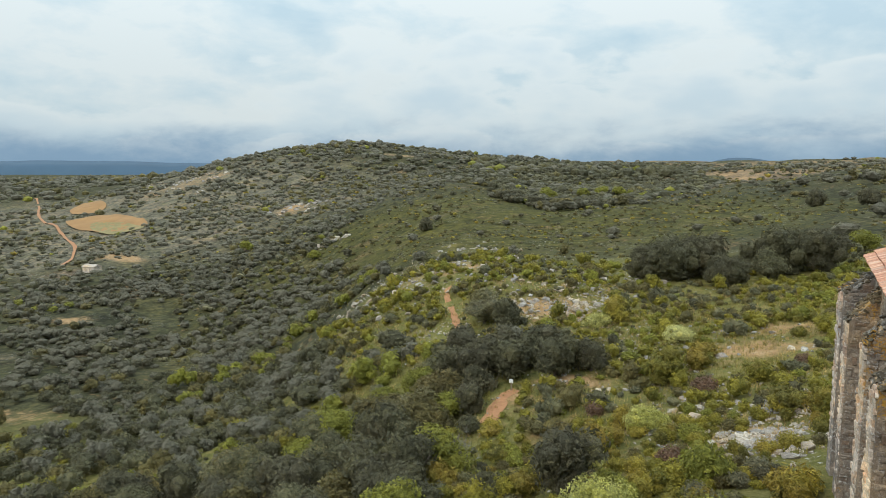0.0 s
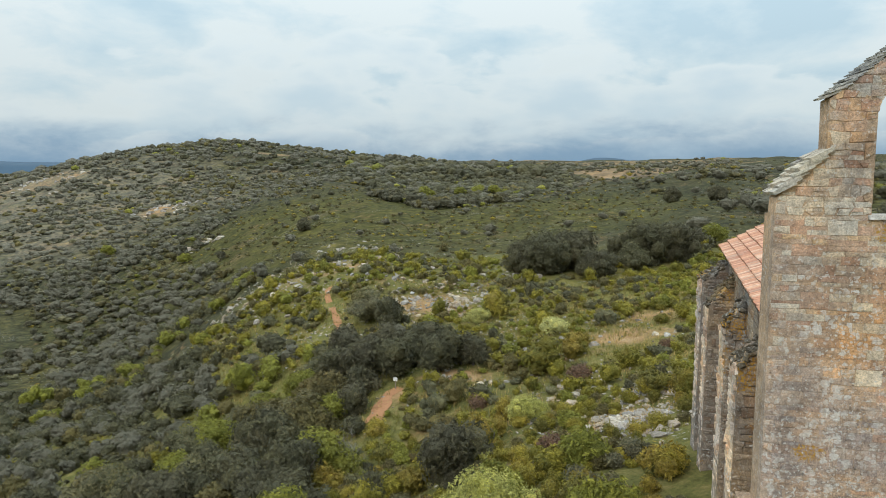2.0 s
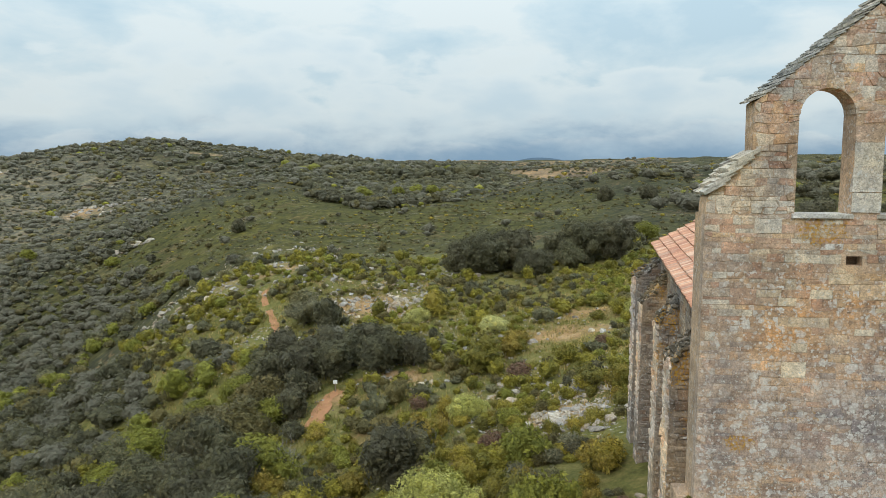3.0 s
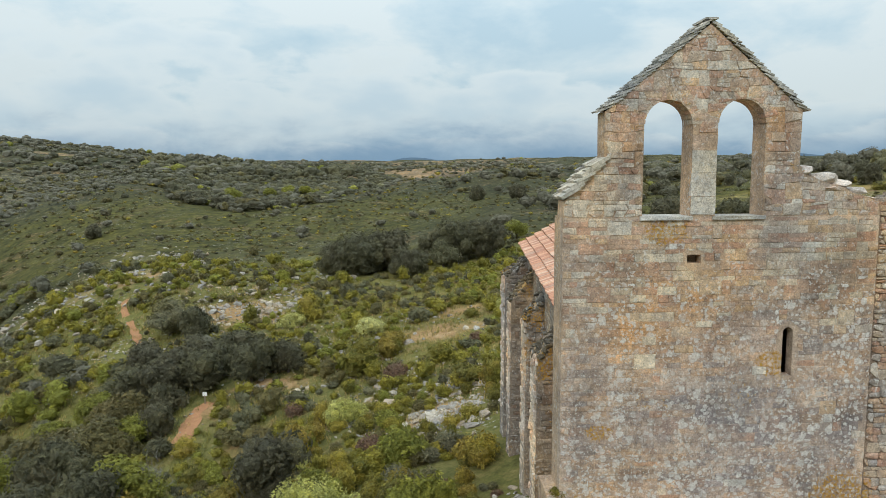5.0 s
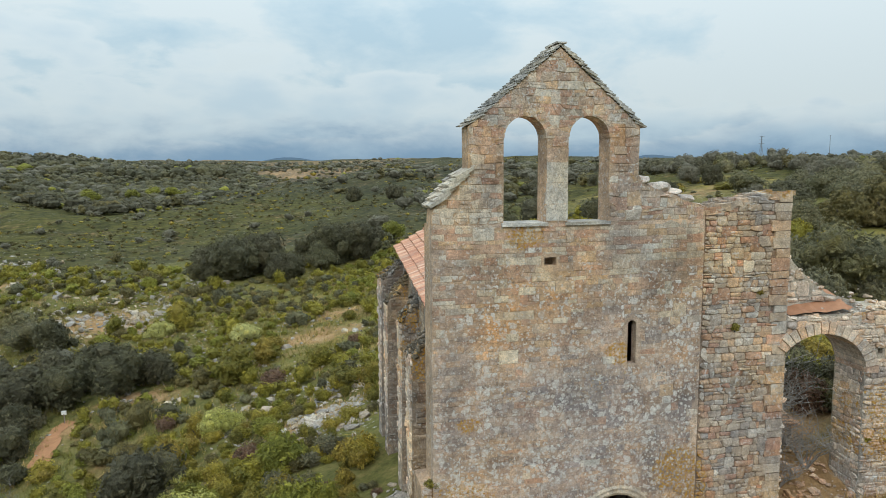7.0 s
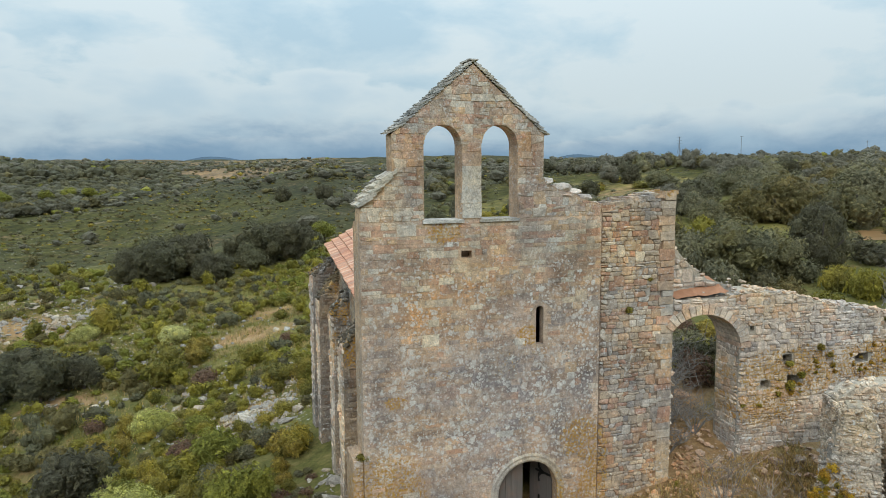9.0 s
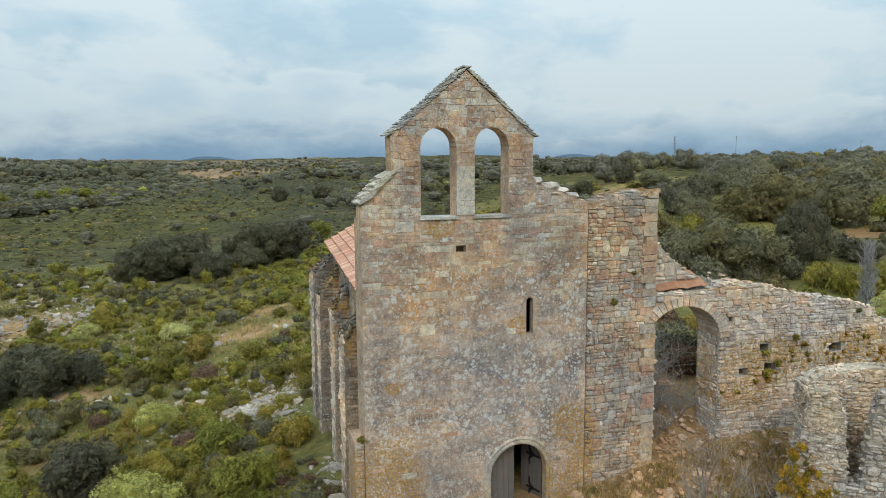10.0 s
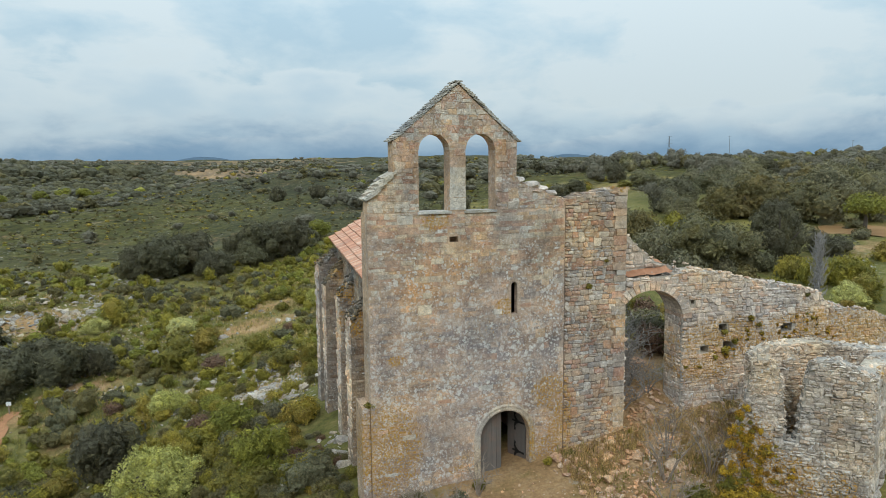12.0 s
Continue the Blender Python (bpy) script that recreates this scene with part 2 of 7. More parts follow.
M_RUIN = stone("rubble_limestone", [(0.525, 0.429, 0.342), (0.503, 0.424, 0.359), (0.595, 0.489, 0.395), (0.525, 0.357, 0.237), (0.411, 0.348, 0.303), (0.640, 0.541, 0.452), (0.480, 0.328, 0.237)], 0.7, 0.25, [((14.0, -0.4, 4.2), (2.8, 3, 1.1)), ((17.5, -0.8, 4.4), (2.8, 3, 1.0)), ((20.0, -1, 4.3), (2.2, 3, 1.2)), ((13, -0.3, 3.2), (1.6, 3, 0.8))], 0.4)
M_GREYRUIN = stone("grey_rubble", [(0.476, 0.401, 0.328), (0.545, 0.463, 0.382), (0.409, 0.333, 0.265), (0.601, 0.515, 0.431), (0.476, 0.348, 0.245), (0.363, 0.297, 0.240)], 0.8, 0.3, [((10.6, -5.2, 1.6), (1.3, 1.6, 2.6)), ((11.4, -5.8, 1.0), (1.5, 1.5, 1.6)), ((14.3, -6.9, 4.7), (0.6, 1, 0.5)), ((13.2, -6.0, 1.0), (1.0, 1, 1.2))], 0.45, 0.9)
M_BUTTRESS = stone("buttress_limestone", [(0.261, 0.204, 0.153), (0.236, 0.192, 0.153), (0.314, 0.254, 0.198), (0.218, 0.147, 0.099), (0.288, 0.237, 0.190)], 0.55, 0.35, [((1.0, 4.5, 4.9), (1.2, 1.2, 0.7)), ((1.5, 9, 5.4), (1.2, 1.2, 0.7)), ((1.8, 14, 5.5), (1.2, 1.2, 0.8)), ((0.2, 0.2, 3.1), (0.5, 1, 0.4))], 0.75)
M_PALEBLOCK = stone("pale_pier_block", [(0.44, 0.41, 0.37), (0.50, 0.46, 0.41), (0.40, 0.37, 0.34)], 0.5, 0.1, (), 0.45)
M_MOSSY = stone("mossy_coping", [(0.105, 0.084, 0.053), (0.087, 0.074, 0.053), (0.124, 0.093, 0.056)], 0.35, 0.6, (), 0.8)
M_LAUZE = stone("lauze_slab", [(0.375, 0.364, 0.332), (0.420, 0.397, 0.364), (0.332, 0.320, 0.298), (0.397, 0.364, 0.320)], 0.6, 0.1, (), 0.45)
M_MORTAR = stone("lime_mortar", [(0.430, 0.302, 0.201), (0.443, 0.314, 0.212), (0.403, 0.292, 0.201)], 0.7, 0.2, GOLD_FACADE, 0.5)
M_JOINT = stone("weathered_joint", [(0.393, 0.299, 0.234), (0.416, 0.314, 0.239)], 0.5, 0.2, GOLD_FACADE, 0.5)
M_GREYMORTAR = stone("grey_lime_mortar", [(0.33, 0.295, 0.25), (0.37, 0.33, 0.28)], 0.4, 0.2, (), 0.4)
# earth mortar, its colour darkened to hold the shadow between the stones
M_SHADE_MORTAR = stone("shaded_earth_mortar", [(0.22, 0.165, 0.125), (0.25, 0.18, 0.13)], 0.2, 0.1, (), 0.4)
M_ROCK = stone("karst_rock", [(0.36, 0.33, 0.285), (0.30, 0.27, 0.235), (0.425, 0.39, 0.34), (0.35, 0.29, 0.23)], 0.5, 0.15, (), 0.6, 1.0)
M_REVEAL = stone("door_moulding", [(0.398, 0.343, 0.287), (0.42, 0.365, 0.298)], 0.3, 0.2, [((5.9, 0, 1.0), (0.5, 1, 1.2))], 0.3)


def terracotta():
    m, nt, bsdf = material("terracotta_tile")
    n = Nodes(nt)
    p = n.place()
    col = n.ramp(n.chance(), [(0, (0.54, 0.27, 0.17)), (0.2, (0.62, 0.35, 0.23)), (0.4, (0.45, 0.22, 0.145)), (0.58, (0.64, 0.43, 0.31)), (0.76, (0.57, 0.30, 0.19)), (0.9, (0.48, 0.30, 0.22))], True)
    col = n.mix(0.5, col, n.ramp(n.noise(p, 14, 5, 0.65), [(0.3, (0.5, 0.45, 0.42)), (0.65, (1.15, 1.12, 1.1))]), "MULTIPLY")
    col = n.mix(n.maths("MULTIPLY", n.step(n.noise(p, 6, 5, 0.6), 0.58, 0.7), 0.5), col, (0.35, 0.30, 0.25))
    nt.links.new(col, bsdf.inputs["Base Color"])
    bsdf.inputs["Roughness"].default_value = 0.85
    n.bump(bsdf, n.noise(p, 40, 4), 0.3, 0.01)
    return m


def timber(name, a, b):
    m, nt, bsdf = material(name)
    n = Nodes(nt)
    col = n.mix(n.noise(n.place(30, 30, 1.5), 1.0, 6, 0.6), a, b)
    col = n.mix(n.maths("MULTIPLY", n.step(n.noise(n.place(), 1.6, 4), 0.45, 0.65), 0.5), col, n.mix(0.5, col, (0.30, 0.15, 0.09)))
    col = n.mix(n.maths("MULTIPLY", n.chance(), 0.35), col, (0.10, 0.09, 0.085))
    nt.links.new(col, bsdf.inputs["Base Color"])
    bsdf.inputs["Roughness"].default_value = 0.8
    n.bump(bsdf, n.noise(n.place(45, 45, 2), 1.0, 4), 0.4, 0.01)
    return m


def plain(name, col, rough=0.8, metal=0.0, vary=0.3, scale=12.0):
    m, nt, bsdf = material(name)
    n = Nodes(nt)
    dark = tuple(c * (1 - vary) for c in col)
    light = tuple(min(1, c * (1 + vary)) for c in col)
    nt.links.new(n.mix(n.noise(n.place(), scale, 5, 0.6), dark, light), bsdf.inputs["Base Color"])
    bsdf.inputs["Roughness"].default_value, bsdf.inputs["Metallic"].default_value = rough, metal
    n.bump(bsdf, n.noise(n.place(), scale * 3, 4), 0.3, 0.01)
    return m


def foliage(name, tints, glow=0.22, rough=1.0):
    """Leaves: each plant and each spray a tint of its own; some daylight comes through them."""
    m, nt, bsdf = material(name)
    n = Nodes(nt)
    g = nt.nodes.new("ShaderNodeNewGeometry")
    o = nt.nodes.new("ShaderNodeObjectInfo")
    p = n.place()
    plant = n.maths("FRACT", n.maths("ADD", n.maths("MULTIPLY", o.outputs["Random"], 3.7), n.noise(p, 0.35, 2)))
    col = n.ramp(plant, [(k / max(1, len(tints) - 1), c) for k, c in enumerate(tints)])
    col = n.mix(0.8 * rough, col, n.ramp(g.outputs["Random Per Island"], [(0, (0.66, 0.68, 0.66)), (0.5, (1, 1, 1)), (1, (1.5, 1.42, 1.22))]), "MULTIPLY")
    fine = n.noise(p, 13, 4, 0.7)
    col = n.mix(0.85 * rough, col, n.ramp(fine, [(0.34, (0.52, 0.54, 0.54)), (0.5, (1, 1, 1)), (0.66, (1.6, 1.55, 1.42))]), "MULTIPLY")
    nt.links.new(col, bsdf.inputs["Base Color"])
    n.bump(bsdf, fine, 0.8, 0.12)
    bsdf.inputs["Roughness"].default_value = 0.65
    bsdf.inputs["Specular IOR Level"].default_value = 0.25
    tr = nt.nodes.new("ShaderNodeBsdfTranslucent")
    nt.links.new(col, tr.inputs["Color"])
    mix = nt.nodes.new("ShaderNodeMixShader")
    mix.inputs["Fac"].default_value = glow
    out = nt.nodes["Material Output"]
    nt.links.new(bsdf.outputs[0], mix.inputs[1])
    nt.links.new(tr.outputs[0], mix.inputs[2])
    # gaps between the leaves of a spray
    gap = nt.nodes.new("ShaderNodeBsdfTransparent")
    cut = nt.nodes.new("ShaderNodeMixShader")
    n.link(n.step(n.noise(p, 15, 2, 0.6), 0.42, 0.45), cut.inputs["Fac"])
    nt.links.new(gap.outputs[0], cut.inputs[1])
    nt.links.new(mix.outputs[0], cut.inputs[2])
    nt.links.new(cut.outputs[0], out.inputs["Surface"])
    return m


def earth(name, bare):
    """Garrigue soil: olive herbs and dry grass, ochre earth where it is bare, pale limestone chips."""
    m, nt, bsdf = material(name)
    n = Nodes(nt)
    p = n.place()
    soil = n.ramp(n.noise(p, 0.8, 7, 0.7), [(0.3, (0.25, 0.15, 0.07)), (0.5, (0.36, 0.225, 0.11)), (0.7, (0.46, 0.325, 0.19))])
    grass = n.ramp(n.noise(p, 1.1, 8, 0.72), [(0.3, (0.09, 0.09, 0.027)), (0.46, (0.145, 0.138, 0.041)), (0.6, (0.21, 0.178, 0.06)), (0.75, (0.31, 0.235, 0.10))])
    wide = n.ramp(n.noise(p, 0.022, 5, 0.6), [(0.35, (0.75, 0.78, 0.85)), (0.5, (1, 1, 1)), (0.65, (1.25, 1.12, 0.85))])
    grass = n.mix(0.8, grass, wide, "MULTIPLY")
    heath = n.ramp(n.noise(p, 0.6, 8, 0.75), [(0.32, (0.048, 0.049, 0.026)), (0.48, (0.067, 0.067, 0.034)), (0.62, (0.084, 0.081, 0.040)), (0.75, (0.118, 0.104, 0.050))])
    heath = n.mix(0.8, heath, wide, "MULTIPLY")
    # olive-green turf on the open spur
    turf = n.maths("ADD", n.near((-70, 185, 0), (120, 110, 9000)), n.maths("MULTIPLY", n.noise(p, 0.03, 4), 0.3))
    turf = n.maths("MAXIMUM", turf, n.maths("ADD", n.near((85, 85, 0), (75, 75, 9000)), n.maths("MULTIPLY", n.noise(p, 0.03, 4), 0.3)))
    heath = n.mix(n.step(turf, 0.22, 0.55), heath, n.mix(0.5, n.mix(1.0, heath, (1.06, 1.06, 0.58), "MULTIPLY"), (0.096, 0.090, 0.027)))
    # far-left valley: paler bare ground, with distance haze mixed into the colour
    pale = n.maths("ADD", n.near((-430, 310, 0), (330, 200, 9000)), n.maths("MULTIPLY", n.noise(p, 0.02, 5), 0.5))
    heath = n.mix(n.step(pale, 0.35, 0.75), heath, n.ramp(n.noise(p, 0.06, 6, 0.7), [(0.35, (0.12, 0.115, 0.075)), (0.5, (0.17, 0.155, 0.11)), (0.65, (0.24, 0.19, 0.12))]))
    dry = n.maths("ADD", n.near((62, 92, 0), (34, 26, 9000)), n.maths("MULTIPLY", n.maths("SUBTRACT", n.noise(p, 0.08, 5), 0.5), 0.8))
    heath = n.mix(n.step(dry, 0.05, 0.35), heath, n.ramp(n.noise(p, 0.2, 5), [(0.35, (0.15, 0.135, 0.045)), (0.65, (0.24, 0.195, 0.075))]))
    # stubble fields on the plateau and a bare patch on the ridge
    for centre, radius in (((-20, 640, 0), (150, 34, 9000)), ((150, 560, 0), (120, 30, 9000)), ((60, 720, 0), (200, 40, 9000)), ((-253, 474, 0), (20, 9, 9000))):
        heath = n.mix(n.step(n.near(centre, radius), 0.0, 0.08), heath, n.ramp(n.noise(p, 0.05, 5), [(0.35, (0.19, 0.135, 0.072)), (0.65, (0.26, 0.19, 0.105))]))
    worn = n.maths("ADD", n.near((0, 455, 0), (90, 120, 9000)), n.maths("MULTIPLY", n.maths("SUBTRACT", n.noise(p, 0.045, 5), 0.5), 2.2))
    heath = n.mix(n.step(worn, 0.25, 0.6), heath, n.ramp(n.noise(p, 0.15, 5), [(0.35, (0.15, 0.115, 0.07)), (0.65, (0.24, 0.18, 0.12))]))
    # low scrub as colour: broad drifts, rounded clumps brighter inside and darker between
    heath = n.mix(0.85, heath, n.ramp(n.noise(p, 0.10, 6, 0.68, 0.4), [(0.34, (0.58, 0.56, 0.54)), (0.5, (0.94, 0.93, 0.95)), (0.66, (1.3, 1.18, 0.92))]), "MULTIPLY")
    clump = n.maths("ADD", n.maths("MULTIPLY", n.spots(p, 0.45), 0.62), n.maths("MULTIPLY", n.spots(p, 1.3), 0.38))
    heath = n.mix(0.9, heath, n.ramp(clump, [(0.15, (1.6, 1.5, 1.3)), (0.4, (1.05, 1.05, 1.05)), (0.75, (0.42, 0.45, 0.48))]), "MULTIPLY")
    grass = n.mix(n.step(n.maths("ADD", n.near((-3, -16, 0), (190, 190, 9000)), n.maths("MULTIPLY", n.noise(p, 0.04, 4), 0.25)), 0.62, 0.42), grass, heath)
    cover = n.maths("ADD", n.maths("MULTIPLY", n.noise(p, 0.05, 5, 0.6), 0.5), n.maths("MULTIPLY", n.noise(p, 0.6, 8, 0.72), 0.5))
    open_ground = None
    for centre, radius, much in bare:
        q = n.maths("MULTIPLY", n.near(centre, radius), much)
        open_ground = q if open_ground is None else n.maths("MAXIMUM", open_ground, q)
    cover = n.maths("SUBTRACT", cover, n.maths("MULTIPLY", n.step(open_ground, 0.0, 1.2), 0.205))
    col = n.mix(n.step(cover, 0.29, 0.45), soil, grass)
    col = n.mix(0.7, col, n.ramp(n.noise(p, 6, 7, 0.75), [(0.3, (0.5, 0.5, 0.5)), (0.7, (1.4, 1.4, 1.4))]), "MULTIPLY")
    chips = n.maths("MULTIPLY", n.step(n.noise(p, 2.6, 6, 0.72), 0.58, 0.64), n.step(n.noise(p, 0.09, 4, 0.6), 0.50, 0.62))
    col = n.mix(chips, col, (0.42, 0.40, 0.37))
    nt.links.new(col, bsdf.inputs["Base Color"])
    bsdf.inputs["Roughness"].default_value = 0.95
    bsdf.inputs["Specular IOR Level"].default_value = 0.1
    n.bump(bsdf, n.maths("SUBTRACT", n.maths("ADD", n.noise(p, 3.5, 8, 0.75), n.noise(p, 0.8, 4)), n.maths("MULTIPLY", clump, 0.7)), 0.9, 0.14)
    return m


BARE = [((6, -3, 0), (8.5, 6.0, 5), 2.6), ((11.5, -2, 1), (6, 5.5, 5), 2.6), ((12.0, 4.5, 2), (5, 6, 6), 1.6), ((-1, 46.5, -4), (10, 5, 9), 1.15), ((-7, 43, -5), (8, 2.6, 8), 1.15), ((3, 53, -4), (8, 5, 8), 1.1), ((-38, 76, -6), (19, 18, 14), 1), ((-23, 64, -7), (10, 10, 9), 1.1), ((-16, 74, -6), (9, 9, 9), 1),
        ((-14, 27, -5), (5, 8, 8), 0.9), ((-19, 37.5, -8), (2.6, 5, 8), 0.9), ((-15, 40.5, -7), (5, 2.2, 8), 1.2), ((-390, 390, 0), (60, 50, 40), 0.8), ((-232, 303, 0), (30, 24, 40), 1), ((10, 470, 0), (140, 70, 40), 1), ((48.5, 24.5, 5), (10, 6.5, 9), 1.0), ((42, 16.5, 4.5), (9, 4.5, 9), 0.8), ((-2, 26, -3), (6, 6, 8), 1), ((-4, 34, -4), (5, 4, 8), 0.8),
        ((64, 88, 8), (26, 14, 12), 0.9), ((-205, 170, -25), (26, 14, 22), 1.0), ((-150, 110, -20), (20, 9, 20), 1.0), ((150, 260, 12), (120, 50, 30), 0.9), ((-262, 212, -25), (24, 14, 30), 1.3), ((-186, 127, -25), (18, 10, 25), 1.3), ((-108, 56, -18), (14, 8, 20), 1.3)]
M_TILE = terracotta()
M_DOOR = timber("grey_door_oak", (0.095, 0.082, 0.074), (0.185, 0.158, 0.138))
M_IRON = plain("black_iron", (0.03, 0.028, 0.027), 0.6, 0.6)
M_BARK = plain("bark", (0.10, 0.082, 0.066), 0.9)
M_TWIG = plain("grey_twigs", (0.25, 0.20, 0.155), 0.9)
M_BRUSH = plain("grey_brushwood", (0.24, 0.215, 0.19), 0.9)
M_SILVER = plain("dead_silver_wood", (0.25, 0.235, 0.22), 0.9)
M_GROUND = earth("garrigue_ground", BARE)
M_PATH = plain("ochre_path_earth", (0.36, 0.175, 0.082), 0.95, 0, 0.4, 2.6)
M_REDSOIL = plain("red_earth", (0.36, 0.175, 0.095), 0.95, 0, 0.35, 5.0)
M_FIELD = plain("ochre_field", (0.30, 0.165, 0.062), 0.95, 0, 0.35, 0.10)
M_RUBBLE = stone("warm_rubble", [(0.480, 0.326, 0.215), (0.520, 0.316, 0.194), (0.450, 0.270, 0.163), (0.530, 0.391, 0.275), (0.420, 0.298, 0.206)], 0.5, 0.15, (), 0.3, 0.8)
M_MEADOW = plain("dry_meadow", (0.22, 0.18, 0.075), 0.95, 0, 0.35, 0.25)
# distance haze painted as the blue base colour of the range
M_FAR = plain("far_range_haze_blue", (0.055, 0.10, 0.15), 1.0, 0, 0.2, 0.004)
M_WHITE = plain("white_painted_post", (0.7, 0.7, 0.68), 0.7)
M_STEEL = plain("galvanised_steel", (0.25, 0.27, 0.29), 0.6, 0.3)
L_OAK = foliage("holm_oak_leaves", [(0.084, 0.080, 0.046), (0.112, 0.106, 0.060), (0.098, 0.09, 0.056), (0.134, 0.122, 0.074)])
L_GREY = foliage("grey_olive_leaves", [(0.165, 0.156, 0.09), (0.14, 0.134, 0.074), (0.20, 0.185, 0.115), (0.185, 0.165, 0.07)])
L_GREEN = foliage("green_shrub_leaves", [(0.123, 0.119, 0.024), (0.288, 0.249, 0.036), (0.170, 0.156, 0.029), (0.277, 0.202, 0.043), (0.363, 0.301, 0.051), (0.139, 0.127, 0.036), (0.213, 0.185, 0.032)])
L_LIME = foliage("lime_spring_leaves", [(0.214, 0.218, 0.040), (0.270, 0.267, 0.050), (0.195, 0.194, 0.040)], 0.3)
# far-wood leaves: distance haze mixed in as paler, greyer, flatter colour
L_HAZE_MAQUIS = foliage("hazed_maquis_leaves", [(0.140, 0.132, 0.094), (0.176, 0.163, 0.117), (0.152, 0.141, 0.099), (0.190, 0.172, 0.122)], rough=0.25)
L_PALE = foliage("pale_blossom_leaves", [(0.470, 0.459, 0.132), (0.605, 0.582, 0.264), (0.381, 0.370, 0.096)], 0.3)
L_HEATH = foliage("olive_heath_leaves", [(0.136, 0.116, 0.047), (0.166, 0.140, 0.055), (0.120, 0.104, 0.045), (0.193, 0.153, 0.061)])
L_RED = foliage("russet_twigs", [(0.16, 0.09, 0.06), (0.19, 0.12, 0.08)])
L_GOLD = foliage("golden_herb_leaves", [(0.486, 0.273, 0.033), (0.567, 0.364, 0.039), (0.297, 0.247, 0.039), (0.405, 0.221, 0.044)])
L_STRAW = foliage("dry_grass_blades", [(0.478, 0.344, 0.145), (0.396, 0.292, 0.099), (0.534, 0.378, 0.178), (0.276, 0.224, 0.059)], 0.35)
L_GRASS = foliage("olive_grass_blades", [(0.24, 0.22, 0.055), (0.19, 0.185, 0.04), (0.30, 0.25, 0.08)])

# ---- the lie of the land: heights along bearings from the knoll in front of the chapel ----
KNOLL = (-3.0, -16.0)
REACH = (0, 15, 30, 50, 80, 130, 220, 400, 700, 1500, 5200)
SLOPES = {  # bearing, degrees to the left of north: heights at REACH[1:-1]
    -52: (0.2, 2.0, 4.0, 5.3, 7.6, 10.5, 14, 18, 24),
    -35: (0.0, 2.6, 4.0, 5.3, 8.0, 12, 15.5, 19, 24),
    -20: (-0.1, 0.0, 0.5, 1.5, 3.5, 7, 12, 22, 24),
    -5: (-0.6, -2.4, -3.5, -3.2, 0.2, 3, 8, 21, 24),
    10: (-1.5, -4.7, -6.8, -5.5, -3.5, -2.5, 1, 20, 20),
    25: (-2.5, -7.0, -10.5, -9.0, -5.0, -5, 5, 25, 20),
    40: (-4.0, -9.0, -15, -21, -28, -31, -15, 17, 5),
    56: (-6.0, -11, -16, -22, -29, -34, -34, -21, -2),
}


def land_table():
    keys = sorted(SLOPES)
    bear = [-180, -100] + keys + [80, 180]
    mean = [(a + b) / 2 for a, b in zip(SLOPES[keys[0]], SLOPES[keys[-1]])]
    rows = [mean, SLOPES[keys[0]]] + [SLOPES[k] for k in keys] + [SLOPES[keys[-1]], mean]
    return np.array(bear, float), np.array([[-1.0, *r, 4.0] for r in rows])


BEAR, LAND = land_table()
REACH_LOG = np.log(np.array(REACH, float) + 12.0)


def hermite(xs, f, x):
    """Smooth interpolation along the last axis of f (rows of values at xs)."""
    x = np.clip(x, xs[0], xs[-1])
    i = np.clip(np.searchsorted(xs, x, "right") - 1, 0, len(xs) - 2)
    d = np.diff(xs)
    s = np.diff(f, axis=-1) / d
    m = np.concatenate([s[..., :1], (s[..., 1:] * d[:-1] + s[..., :-1] * d[1:]) / (d[1:] + d[:-1]), s[..., -1:]], -1)
    h = d[i]
    u = (x - xs[i]) / h
    r = np.arange(len(x)) if f.ndim > 1 else None
    pick = (lambda a, k: a[r, k]) if f.ndim > 1 else (lambda a, k: a[k])
    return ((1 + 2 * u) * (1 - u) ** 2 * pick(f, i) + u * (1 - u) ** 2 * h * pick(m, i)
            + u * u * (3 - 2 * u) * pick(f, i + 1) + u * u * (u - 1) * h * pick(m, i + 1))


def lattice(ix, iy, seed):
    h = np.sin(ix * 127.1 + iy * 311.7 + seed * 74.7) * 43758.5453
    return h - np.floor(h)


def value_noise(x, y, seed=0):
    ix, iy = np.floor(x), np.floor(y)
    u, v = x - ix, y - iy
    u, v = u * u * (3 - 2 * u), v * v * (3 - 2 * v)
    a, b = lattice(ix, iy, seed), lattice(ix + 1, iy, seed)
    c, d = lattice(ix, iy + 1, seed), lattice(ix + 1, iy + 1, seed)
    return (a * (1 - u) + b * u) * (1 - v) + (c * (1 - u) + d * u) * v - 0.5


def fbm(x, y, octaves=4, seed=0):
    return sum(value_noise(x * 2.03**k, y * 2.03**k, seed + k) * 0.5**k for k in range(octaves))


def bump(x, y, cx, cy, r, h):
    return h * np.exp(-((x - cx) ** 2 + (y - cy) ** 2) / (r * r))


